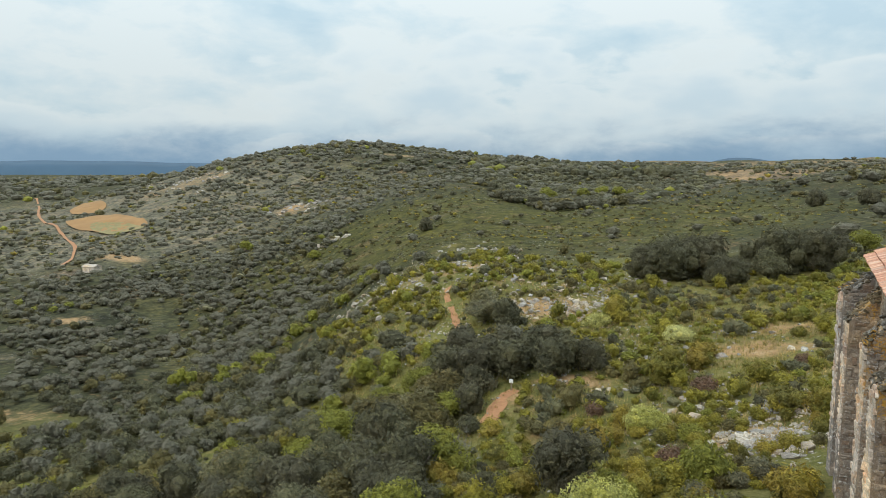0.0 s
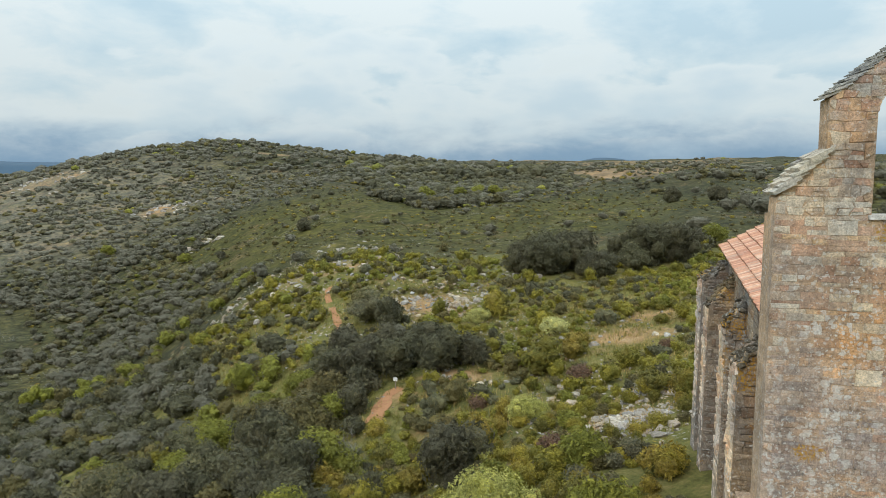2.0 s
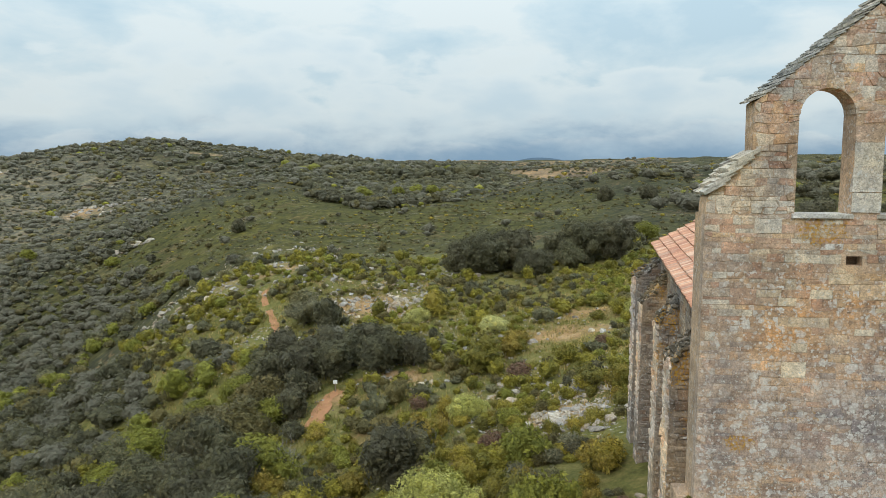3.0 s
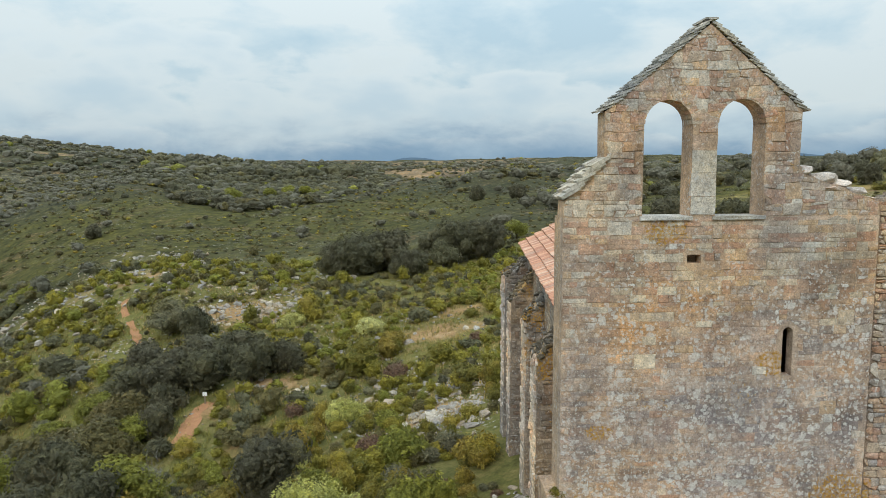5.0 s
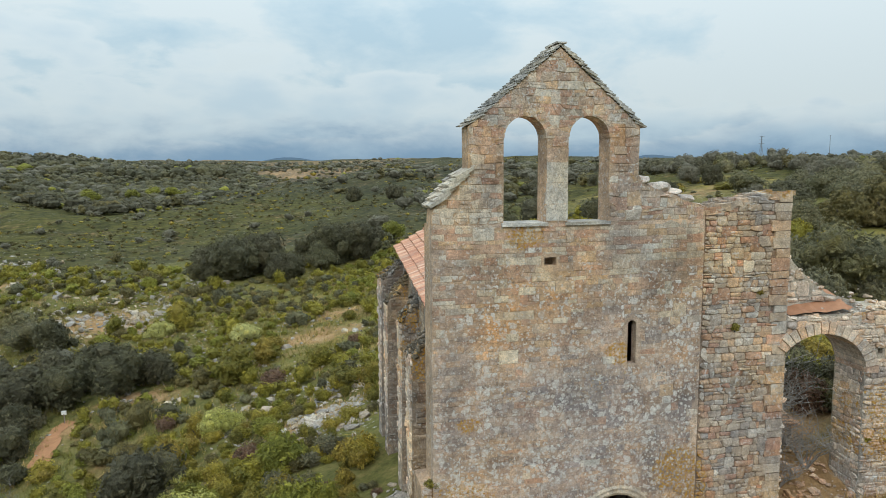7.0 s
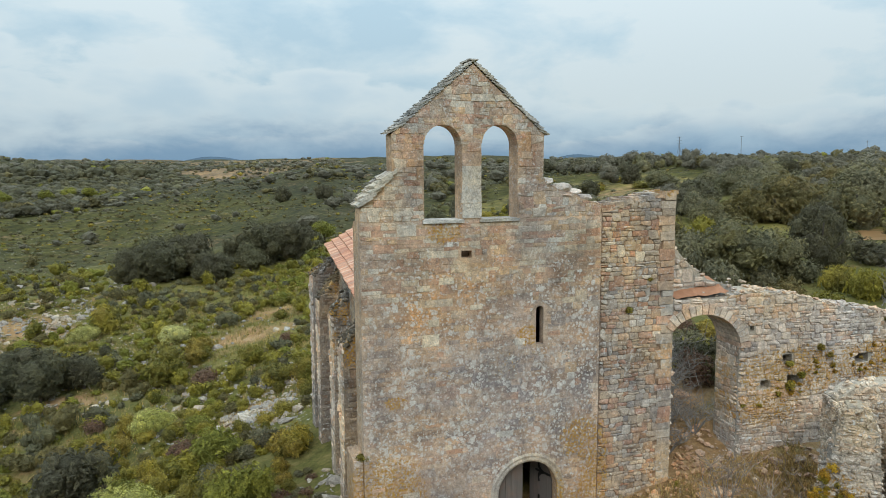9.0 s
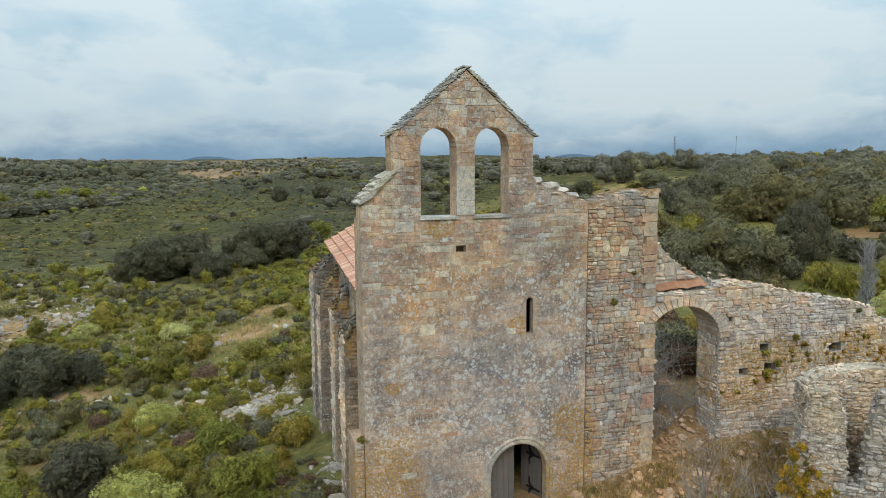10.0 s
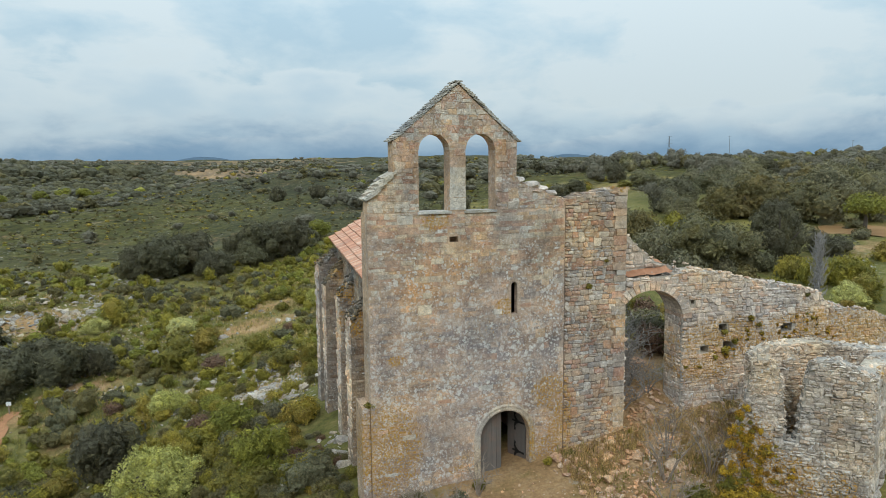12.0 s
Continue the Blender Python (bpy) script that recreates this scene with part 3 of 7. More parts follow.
def land(x, y):
    x, y = np.atleast_1d(np.asarray(x, float)), np.atleast_1d(np.asarray(y, float))
    dx, dy = x - KNOLL[0], y - KNOLL[1]
    dist, bearing = np.hypot(dx, dy), np.degrees(np.arctan2(-dx, dy))
    along = np.stack([hermite(REACH_LOG, row, np.log(dist + 12.0)) for row in LAND], -1)
    z = hermite(BEAR, along, bearing)
    z = z + bump(x, y, -318, 525, 110, 18.5)              # crown of the big hill
    z = z - bump(x, y, -228, 548, 66, 8.0)                # saddle beside it
    z = z + bump(x, y, -38, 74, 16, 2.2)                  # rocky spur above the path
    z = z + bump(x, y, 14.0, 2.5, 3.2, 1.1)               # rubble bank behind the arch
    rough = np.clip((dist - 6) / 40, 0, 1)
    z = z + fbm(x / 70, y / 70, 4, 3) * 6.0 * np.clip((dist - 60) / 250, 0, 1)
    z = z + fbm(x / 9, y / 9, 4, 9) * 0.9 * rough + fbm(x / 1.7, y / 1.7, 3, 21) * 0.16
    return z


def ground_at(x, y):
    return float(land(x, y)[0])

# ---- building helpers ----
def part(name, bm, mat, parent=None, label=""):
    me = bpy.data.meshes.new(name)
    bm.to_mesh(me)
    bm.free()
    me.materials.append(mat)
    ob = new(name, me)
    if parent is not None:
        ob.parent = parent
        ob.matrix_parent_inverse = base_of(parent).inverted()
    return tagged(ob, label)


def base_of(ob):
    m = ob.matrix_basis.copy()
    while ob.parent is not None:
        m = ob.parent.matrix_basis @ ob.matrix_parent_inverse @ m
        ob = ob.parent
    return m


def root(name, x, y, z, label, category, group="", kind=""):
    ob = new(name)
    ob.matrix_basis = Matrix.Translation((x, y, z))
    ob.empty_display_size = 0.3
    return tagged(ob, label, category, group, kind)


def array_mesh(name, verts, faces, mats, index=None, smooth=False):
    """A mesh from arrays of vertices (n, 3) and faces (m, 3 or 4)."""
    me = bpy.data.meshes.new(name)
    k = faces.shape[1]
    me.vertices.add(len(verts))
    me.vertices.foreach_set("co", np.ascontiguousarray(verts, np.float32).ravel())
    me.loops.add(faces.size)
    me.loops.foreach_set("vertex_index", np.ascontiguousarray(faces, np.int32).ravel())
    me.polygons.add(len(faces))
    me.polygons.foreach_set("loop_start", np.arange(0, faces.size, k, dtype=np.int32))
    for m in mats:
        me.materials.append(m)
    if index is not None:
        me.polygons.foreach_set("material_index", np.asarray(index, np.int32))
    me.polygons.foreach_set("use_smooth", np.full(len(faces), smooth))
    me.update(calc_edges=True)
    return me


def box(bm, x0, x1, y0, y1, z0, z1, jig=0.0, rng=random):
    c = [(x, y, z) for z in (z0, z1) for x, y in ((x0, y0), (x1, y0), (x1, y1), (x0, y1))]
    v = [bm.verts.new([q + rng.uniform(-jig, jig) for q in p]) for p in c]
    for f in ((3, 2, 1, 0), (4, 5, 6, 7), (0, 1, 5, 4), (1, 2, 6, 5), (2, 3, 7, 6), (3, 0, 4, 7)):
        bm.faces.new([v[i] for i in f])
    return v


def slab_with_holes(outer, holes, depth, at):
    """A wall: the outline with its openings, given as loops of (u, z), extruded by depth; at(u, d, z) lays it out."""
    bm = bmesh.new()
    edges = []
    for loop in (outer, *holes):
        vs = [bm.verts.new((u, 0, z)) for u, z in loop]
        edges += [bm.edges.new((a, b)) for a, b in zip(vs, vs[1:] + vs[:1])]
    bmesh.ops.triangle_fill(bm, use_beauty=True, edges=edges, normal=(0, -1, 0))
    ex = bmesh.ops.extrude_face_region(bm, geom=bm.faces[:])
    for e in ex["geom"]:
        if isinstance(e, bmesh.types.BMVert):
            e.co.y += depth
    bmesh.ops.recalc_face_normals(bm, faces=bm.faces[:])
    for v in bm.verts:
        v.co = at(*v.co)
    return bm


def arch_loop(u0, u1, z0, spring, n=14, rise=None):
    r = (u1 - u0) / 2
    rise = rise or r
    c = (u0 + u1) / 2
    return [(u0, z0), (u1, z0)] + [(c + r * math.cos(a), spring + rise * math.sin(a)) for a in [math.pi * k / n for k in range(n + 1)]]


def crossings(loop, z):
    xs = []
    for (u0, z0), (u1, z1) in zip(loop, loop[1:] + loop[:1]):
        if (z0 <= z) != (z1 <= z):
            xs.append(u0 + (u1 - u0) * (z - z0) / (z1 - z0))
    return sorted(xs)


def spans_at(outer, holes, z):
    xs = crossings(outer, z)
    out = list(zip(xs[::2], xs[1::2]))
    for h in holes:
        hx = crossings(h, z)
        for a, b in zip(hx[::2], hx[1::2]):
            out = [s for p, q in out for s in ((p, min(q, a)), (max(p, b), q)) if s[1] - s[0] > 0.01]
    return out


def overlap(a, b):
    return [(max(p, r), min(q, s)) for p, q in a for r, s in b if min(q, s) - max(p, r) > 0.03]


def courses(outer, holes, z0, z1, high, wide, rng, skew=0.0):
    """Rectangles (u0, u1, z0, z1) of stones in uneven courses that keep inside the outline."""
    out, z = [], z0
    while z < z1 - 0.04:
        h = min(rng.uniform(*high), z1 - z)
        for a, b in overlap(spans_at(outer, holes, z + 0.01), spans_at(outer, holes, z + h - 0.01)):
            u = a
            while u < b - 0.02:
                w = rng.uniform(*wide) * (1.35 if rng.random() < 0.15 else 1)
                if b - (u + w) < wide[0] * 0.6:
                    w = b - u
                if h > high[0] * 1.5 and w < wide[1] and rng.random() < skew:
                    k = rng.uniform(0.35, 0.65)
                    out += [(u, u + w, z, z + h * k), (u, u + w, z + h * k, z + h)]
                else:
                    out.append((u, u + w, z, z + h))
                u += w
        z += h
    return out


def stone_meshes(mat, rough, count=7, seed=5):
    """Unit blocks: u and z from -0.5 to 0.5, face at y = -1 (towards the viewer), with chipped, uneven edges."""
    rng, out = random.Random(seed), []
    for _ in range(count):
        bm = bmesh.new()
        j = lambda a: rng.uniform(-a, a) * rough
        ring = [(-0.5, -0.5), (0.5, -0.5), (0.5, 0.5), (-0.5, 0.5)]
        if rough > 0.6:
            ring = [(-0.5, -0.36), (-0.34, -0.5), (0.36, -0.5), (0.5, -0.33), (0.5, 0.34), (0.36, 0.5), (-0.33, 0.5), (-0.5, 0.36)]
        loose = 0.04 if rough < 0.9 else 0.085
        back = [bm.verts.new((u + j(loose), 0.6, z + j(loose * 1.4))) for u, z in ring]
        mid = [bm.verts.new((v.co.x, -0.55 + j(0.2), v.co.z)) for v in back]
        top = [bm.verts.new((v.co.x * rng.uniform(0.89, 0.98), -1 + j(0.25), v.co.z * rng.uniform(0.85, 0.97))) for v in back]
        n = len(ring)
        for a, b in ((back, mid), (mid, top)):
            for i in range(n):
                bm.faces.new((a[i], a[(i + 1) % n], b[(i + 1) % n], b[i]))
        c = bm.verts.new((j(0.1), -1.04 + j(0.3), j(0.15)))
        for i in range(n):
            bm.faces.new((top[i], top[(i + 1) % n], c))
        bmesh.ops.recalc_face_normals(bm, faces=bm.faces[:])
        me = bpy.data.meshes.new("stone")
        bm.to_mesh(me)
        bm.free()
        me.materials.append(mat)
        out.append(me)
    return out


def masonry(parent, rects, frame_at, mat, joint, proud, rng, single=None, rough=0.5, name="stone", most=290, seed=5, wave=0.03, tilt=1.6):
    """Lays blocks: those that single() picks are objects of their own, the others one joined part."""
    kinds = stone_meshes(mat, rough, seed=seed)
    inv = base_of(parent).inverted()
    rest, made = [], 0
    data = []
    for me in kinds:
        co = np.empty(len(me.vertices) * 3, np.float32)
        me.vertices.foreach_get("co", co)
        data.append((co.reshape(-1, 3), [list(p.vertices) for p in me.polygons]))
    verts, tris, base = [], [], 0
    for u0, u1, z0, z1 in rects:
        gap = joint * rng.uniform(0.6, 1.4)
        w, h, d = max(0.03, u1 - u0 - gap), max(0.03, z1 - z0 - gap), proud * rng.uniform(0.35, 1.3)
        uc, zc = (u0 + u1) / 2, (z0 + z1) / 2
        sag = wave * (noise.noise(Vector((uc * 0.7, zc * 0.45, seed))) + 0.5 * noise.noise(Vector((uc * 2.3, zc * 0.8, seed + 3.0))))
        m = frame_at(uc, zc + sag) @ pose(0, 0, 0, 0, rng.choice((0, 180)) + rng.uniform(-tilt, tilt), 0) @ Matrix.Diagonal((w, d, h, 1))
        k = rng.randrange(len(kinds))
        if single and made < most and single(uc, zc):
            ob = new(name, kinds[k])
            ob.parent, ob.matrix_parent_inverse, ob.matrix_basis = parent, inv, m
            made += 1
        else:
            co, faces = data[k]
            mm = np.array(m)
            verts.append(co @ mm[:3, :3].T + mm[:3, 3])
            for f in faces:
                f = [base + i for i in f]
                tris += [f[:3]] if len(f) == 3 else [f[:3], [f[0], f[2], f[3]]]
            base += len(co)
    if verts:
        me = array_mesh("masonry", np.concatenate(verts), np.array(tris), [mat])
        ob = new("masonry", me)
        ob.parent, ob.matrix_parent_inverse = parent, inv
        tagged(ob, kind="stuff")


def inside(loop, u, z):
    hit = False
    for (u0, z0), (u1, z1) in zip(loop, loop[1:] + loop[:1]):
        if (z0 > z) != (z1 > z) and u < u0 + (u1 - u0) * (z - z0) / (z1 - z0):
            hit = not hit
    return hit


def fitted(poly, free):
    """The stone, with the corners that stick out of the wall drawn in; nothing if too little is left."""
    c = (sum(p for p, _ in poly) / len(poly), sum(q for _, q in poly) / len(poly))
    if not free(*c):
        return []
    fit = []
    for p, q in poly:
        f = 1.0
        while f > 0.1 and not free(c[0] + (p - c[0]) * f, c[1] + (q - c[1]) * f):
            f -= 0.12
        fit.append((c[0] + (p - c[0]) * f, c[1] + (q - c[1]) * f))
    area = abs(sum(p[0] * q[1] - q[0] * p[1] for p, q in zip(fit, fit[1:] + fit[:1]))) / 2
    return [(c, fit)] if area > 0.003 else []


def coursed(outer, holes, z0, z1, high, wide, rng, wave=0.35, slant=0.03, jump=0.1, split=0.1):
    """Roughly squared stones in wavy courses of unequal height; some reach through two courses, some are split."""
    lo, hi = min(u for u, _ in outer), max(u for u, _ in outer)
    free = lambda u, z: inside(outer, u, z) and not any(inside(h, u, z) for h in holes)
    levels, z = [], z0
    while z < z1 + high[1]:
        levels.append(z)
        z += rng.uniform(*high)
    amp, kick = wave * high[0], rng.uniform(0, 50)
    bed = lambda k, u: levels[k] + amp * (noise.noise(Vector((u * 0.9, k * 3.7 + kick, 0.0))) + 0.6 * noise.noise(Vector((u * 2.9, k * 5.1 + kick, 7.0))))
    out, taken = [], []
    for k in range(len(levels) - 2):
        blocked, taken = taken, []
        u = lo - rng.uniform(0, wide[0])
        j0 = (u, u)
        while u < hi:
            h = levels[k + 1] - levels[k]
            w = rng.uniform(*wide) * (0.7 + 0.5 * h / high[1])
            stop = next((a for a, b in blocked if a > u - 0.01 and a < u + w * 1.3), None)
            here = next((b for a, b in blocked if a - 0.01 <= u < b - 0.01), None)
            if here is not None:
                u, j0 = here, (here, here)
                continue
            if stop is not None:
                w = stop - u
            j1 = (u + w + rng.uniform(-slant, slant), u + w + rng.uniform(-slant, slant)) if stop is None else (stop, stop)
            if w > 0.04:
                top = k + 1
                if stop is None and w > 0.16 and rng.random() < jump:
                    top = k + 2
                    taken.append((max(j0[1], j0[0]), max(min(j1), j0[1] + 0.05)))
                m = (j0[1] + j1[1]) / 2
                poly = [(j0[0], bed(k, j0[0])), (j1[0], bed(k, j1[0])), (j1[1], bed(top, j1[1])), (m, bed(top, m) + rng.uniform(-0.01, 0.012)), (j0[1], bed(top, j0[1]))]
                if top == k + 1 and h > high[0] * 1.5 and rng.random() < split:
                    f = rng.uniform(0.35, 0.65)
                    a = (j0[0] + (j0[1] - j0[0]) * f, poly[0][1] + (poly[4][1] - poly[0][1]) * f)
                    b = (j1[0] + (j1[1] - j1[0]) * f, poly[1][1] + (poly[2][1] - poly[1][1]) * f)
                    out += fitted([poly[0], poly[1], b, a], free) + fitted([a, b, poly[2], poly[3], poly[4]], free)
                else:
                    out += fitted(poly, free)
            u += w
            j0 = j1
    return out


def lay_stones(parent, cells, frame_at, mat, joint, proud, rng, single=None, most=290, rounded=False, dome=0.3, bevel=(0.84, 0.95)):
    """Lays fitted stones on a face: those that single() picks are objects of their own, the others one joined part."""
    inv = base_of(parent).inverted()
    verts, tris, base, made = [], [], 0, 0
    for (uc, zc), poly in cells:
        gap, d = joint * rng.uniform(0.5, 1.4), proud * rng.uniform(0.25, 1.3)
        ring = []
        for i, (u, z) in enumerate(poly):
            n = len(poly)
            if rounded:
                a, b = poly[i - 1], poly[(i + 1) % n]
                ca, cb = rng.uniform(0.10, 0.28), rng.uniform(0.10, 0.28)
                pts = [(u + (a[0] - u) * ca, z + (a[1] - z) * ca), (u + (b[0] - u) * cb, z + (b[1] - z) * cb)]
            else:
                pts = [(u, z)]
            for p, q in pts:
                f = max(0.55, 1 - gap / max(0.02, math.hypot(p - uc, q - zc)))
                ring.append(((p - uc) * f, (q - zc) * f))
        n = len(ring)
        tx, tz = rng.uniform(-0.5, 0.5), rng.uniform(-0.5, 0.5)
        span = max(0.05, max(abs(p) for p, _ in ring))
        co = [(p, 0.03, q) for p, q in ring] + [(p, -d * (0.55 + rng.uniform(-0.15, 0.15)), q) for p, q in ring]
        co += [(p * rng.uniform(*bevel), -d * (1 + tx * p / span + tz * q / span + rng.uniform(-0.15, 0.15)), q * rng.uniform(*bevel)) for p, q in ring]
        co.append((rng.uniform(-0.1, 0.1) * span, -d * (1 + dome * rng.uniform(0.2, 1)), 0.0))
        faces = []
        for r in (0, n):
            for i in range(n):
                j = (i + 1) % n
                faces += [(r + i, r + j, r + n + j), (r + i, r + n + j, r + n + i)]
        faces += [(2 * n + i, 2 * n + (i + 1) % n, 3 * n) for i in range(n)]
        if sum(p[0] * q[1] - q[0] * p[1] for p, q in zip(ring, ring[1:] + ring[:1])) < 0:
            faces = [f[::-1] for f in faces]
        m = frame_at(uc, zc)
        if single and made < most and single(uc, zc):
            ob = new("stone", array_mesh("stone", np.array(co), np.array(faces), [mat]))
            ob.parent, ob.matrix_parent_inverse, ob.matrix_basis = parent, inv, m
            made += 1
        else:
            mm = np.array(m)
            verts.append(np.array(co) @ mm[:3, :3].T + mm[:3, 3])
            tris.append(np.array(faces) + base)
            base += len(co)
    if verts:
        ob = new("masonry", array_mesh("masonry", np.concatenate(verts), np.concatenate(tris), [mat]))
        ob.parent, ob.matrix_parent_inverse = parent, inv
        tagged(ob, kind="stuff")


def flat_frame(ox, oy, ux, uy, out=0.0):
    """Block frames on an upright face: u runs along (ux, uy) from (ox, oy), the face looks to the right-hand side of u turned to the viewer."""
    k = math.hypot(ux, uy)
    ux, uy = ux / k, uy / k
    nx, ny = uy, -ux

    def at(u, z):
        return Matrix(((ux, -nx, 0, ox + ux * u + nx * out), (uy, -ny, 0, oy + uy * u + ny * out), (0, 0, 1, z), (0, 0, 0, 1)))

    return at

# ---- ground ----
def build_ground():
    rings = [0.0] + [2.0 * 1.033**k for k in range(300)]
    rings = np.array([r for r in rings if r < 4850] + [4850.0])
    a = np.radians(np.concatenate([np.arange(-64, 68, 0.5), np.arange(68, 296, 2.4)]))
    rr, aa = np.meshgrid(rings[1:], a, indexing="ij")
    x, y = KNOLL[0] - rr * np.sin(aa), KNOLL[1] + rr * np.cos(aa)
    z = land(x.ravel(), y.ravel())
    verts = np.column_stack([x.ravel(), y.ravel(), z])
    m, n = len(a), len(rings) - 1
    i, j = np.meshgrid(np.arange(n - 1), np.arange(m), indexing="ij")
    i, j = i.ravel(), j.ravel()
    k = (j + 1) % m
    faces = np.column_stack([i * m + j, (i + 1) * m + j, (i + 1) * m + k, i * m + k])
    ring = np.arange(m)
    hub = np.full(m, len(verts))
    verts = np.vstack([verts, [[*KNOLL, ground_at(*KNOLL)]]])
    faces = np.vstack([np.column_stack([faces[:, 0], faces[:, 1], faces[:, 2]]), np.column_stack([faces[:, 0], faces[:, 2], faces[:, 3]]), np.column_stack([hub, ring, (ring + 1) % m])])
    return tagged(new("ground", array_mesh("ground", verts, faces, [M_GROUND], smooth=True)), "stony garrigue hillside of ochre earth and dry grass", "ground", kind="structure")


build_ground()


def broken_block(bm, seed):
    """Broken limestone of about unit radius: the hull of a few points, with its edges knocked off."""
    r2 = random.Random(seed)
    for _ in range(22):
        q = Vector((r2.gauss(0, 1), r2.gauss(0, 1), r2.gauss(0, 1))).normalized() * r2.uniform(0.75, 1.1)
        bm.verts.new((q.x, q.y * 0.75, max(-0.4, q.z * 0.62)))
    hull = bmesh.ops.convex_hull(bm, input=bm.verts[:])
    bmesh.ops.delete(bm, geom=[v for v in set(hull["geom_interior"] + hull["geom_unused"]) if isinstance(v, bmesh.types.BMVert)], context="VERTS")
    bmesh.ops.bevel(bm, geom=bm.edges[:], offset=0.035, segments=1, affect="EDGES")
    bmesh.ops.triangulate(bm, faces=bm.faces[:])


# ---- the chapel ----
chapel = root("chapel", 3.8, 0.4, 0.0, "small romanesque stone chapel with a twin-arched bell gable", "chapel")
BELL_L, BELL_R = arch_loop(2.04, 3.08, 9.32, 11.27), arch_loop(3.62, 4.66, 9.32, 11.29)
DOOR = arch_loop(4.10, 5.92, -0.6, 1.52)
SLIT = arch_loop(5.235, 5.465, 5.78, 6.76, 6)
PUTLOG = [(3.05, 8.31), (3.35, 8.31), (3.35, 8.50), (3.05, 8.50)]
BODY = [(0.33, -2.0), (7.22, -2.0), (7.25, 9.32), (0.34, 9.32)]
CREST = [(0.34, 9.32), (7.25, 9.32), (7.22, 9.58), (6.95, 9.72), (6.62, 9.80), (6.45, 9.92), (6.1, 10.0), (5.8, 10.12), (5.6, 10.24), (5.42, 10.28), (5.43, 11.55),
         (3.39, 13.33), (1.20, 11.53), (1.21, 10.52), (0.36, 9.66)]


def facade():
    rng = random.Random(11)
    at = lambda u, d, z: (u, d, z)
    wall = part("facade_wall", slab_with_holes(BODY, [DOOR, SLIT, PUTLOG], 0.24, at), M_JOINT, chapel, "weathered ashlar front with lichen spots")
    inner = slab_with_holes(BODY, [arch_loop(3.95, 6.2, -0.6, 1.62), arch_loop(4.95, 5.9, 5.3, 6.9, 8), [(2.9, 8.2), (3.5, 8.2), (3.5, 8.6), (2.9, 8.6)]], 0.60, lambda u, d, z: (u, d + 0.245, z))
    part("inner_wall", inner, M_MORTAR, chapel)
    up = part("bell_gable", slab_with_holes(CREST, [[(u, max(z, 9.325)) for u, z in BELL_L], [(u, max(z, 9.325)) for u, z in BELL_R]], 0.58, at), M_MORTAR, chapel, "buff stone bell gable with two round arches")
    # dark niche behind the putlog hole, and the unlit room behind slit and door
    bm = bmesh.new()
    box(bm, 2.85, 3.55, 0.30, 0.36, 8.15, 8.65)
    part("putlog_back", bm, M_SHADE_MORTAR, chapel)
    ring = arch_loop(3.94, 6.10, -0.6, 1.50)
    cells = coursed(BODY, [ring, arch_loop(5.13, 5.57, 5.70, 6.74), [(2.98, 8.24), (3.42, 8.24), (3.42, 8.57), (2.98, 8.57)]], -0.8, 9.40, (0.09, 0.20), (0.15, 0.50), rng, 0.30, 0.015, 0.07, 0.12)
    single = lambda u, z: 3.0 < z < 6.4 and 1.0 < u < 6.5
    # buff blocks among the grey ones towards the top
    buff = [rng.random() < max(0.04, (c[0][1] - 6.4) / 2.6) for c in cells]
    lay_stones(wall, [c for c, k in zip(cells, buff) if k], flat_frame(0, 0, 1, 0), M_BELFRY, 0.005, 0.011, rng, bevel=(0.91, 0.98))
    lay_stones(wall, [c for c, k in zip(cells, buff) if not k], flat_frame(0, 0, 1, 0), M_FACADE, 0.0045, 0.010, rng, single, bevel=(0.92, 0.98))
    pier = [(3.09, 9.36), (3.61, 9.36), (3.61, 11.05), (3.09, 11.05)]
    cells = coursed(CREST, [BELL_L, BELL_R, pier], 9.30, 13.4, (0.08, 0.22), (0.12, 0.38), rng, 0.75, 0.05, 0.2, 0.2)
    lay_stones(up, cells, flat_frame(0, 0, 1, 0), M_BELFRY, 0.006, 0.016, rng, lambda u, z: True, bevel=(0.89, 0.97))
    # the slender pier is laid in tall single blocks
    z = 9.36
    while z < 11.0:
        h = min(rng.uniform(0.22, 0.52), 11.05 - z)
        bm = bmesh.new()
        box(bm, 3.085, 3.615, -0.022, 0.30, z + 0.006, z + h - 0.006, 0.008, rng)
        part("pier_block", bm, M_PALEBLOCK if rng.random() < 0.65 else M_BELFRY, up)
        z += h
    # sill slabs of the bell openings, and jamb and arch stones that line them
    for u0, u1 in ((1.98, 3.12), (3.56, 4.70)):
        bm = bmesh.new()
        box(bm, u0, u1, -0.07, 0.62, 9.25, 9.335, 0.01, rng)
        part("sill", bm, M_LAUZE, up)
    for c, s in ((2.56, 11.27), (4.14, 11.29)):
        n = 15
        for k in range(n):
            a0, a1 = math.pi * (k + 0.07) / n, math.pi * (k + 0.93) / n
            bm = bmesh.new()
            out = rng.uniform(0.22, 0.30)
            ring = [(c + r * math.cos(a), s + r * math.sin(a)) for r, a in ((0.505, a0), (0.52 + out, a0), (0.52 + out, a1), (0.505, a1))]
            f = [bm.verts.new((u, -0.004 - rng.uniform(0, 0.010), z)) for u, z in ring]
            b = [bm.verts.new((u, 0.30, z)) for u, z in ring]
            bm.faces.new(f[::-1]), bm.faces.new(b)
            for i in range(4):
                bm.faces.new((f[i], f[(i + 1) % 4], b[(i + 1) % 4], b[i]))
            part("voussoir", bm, M_BELFRY, up)
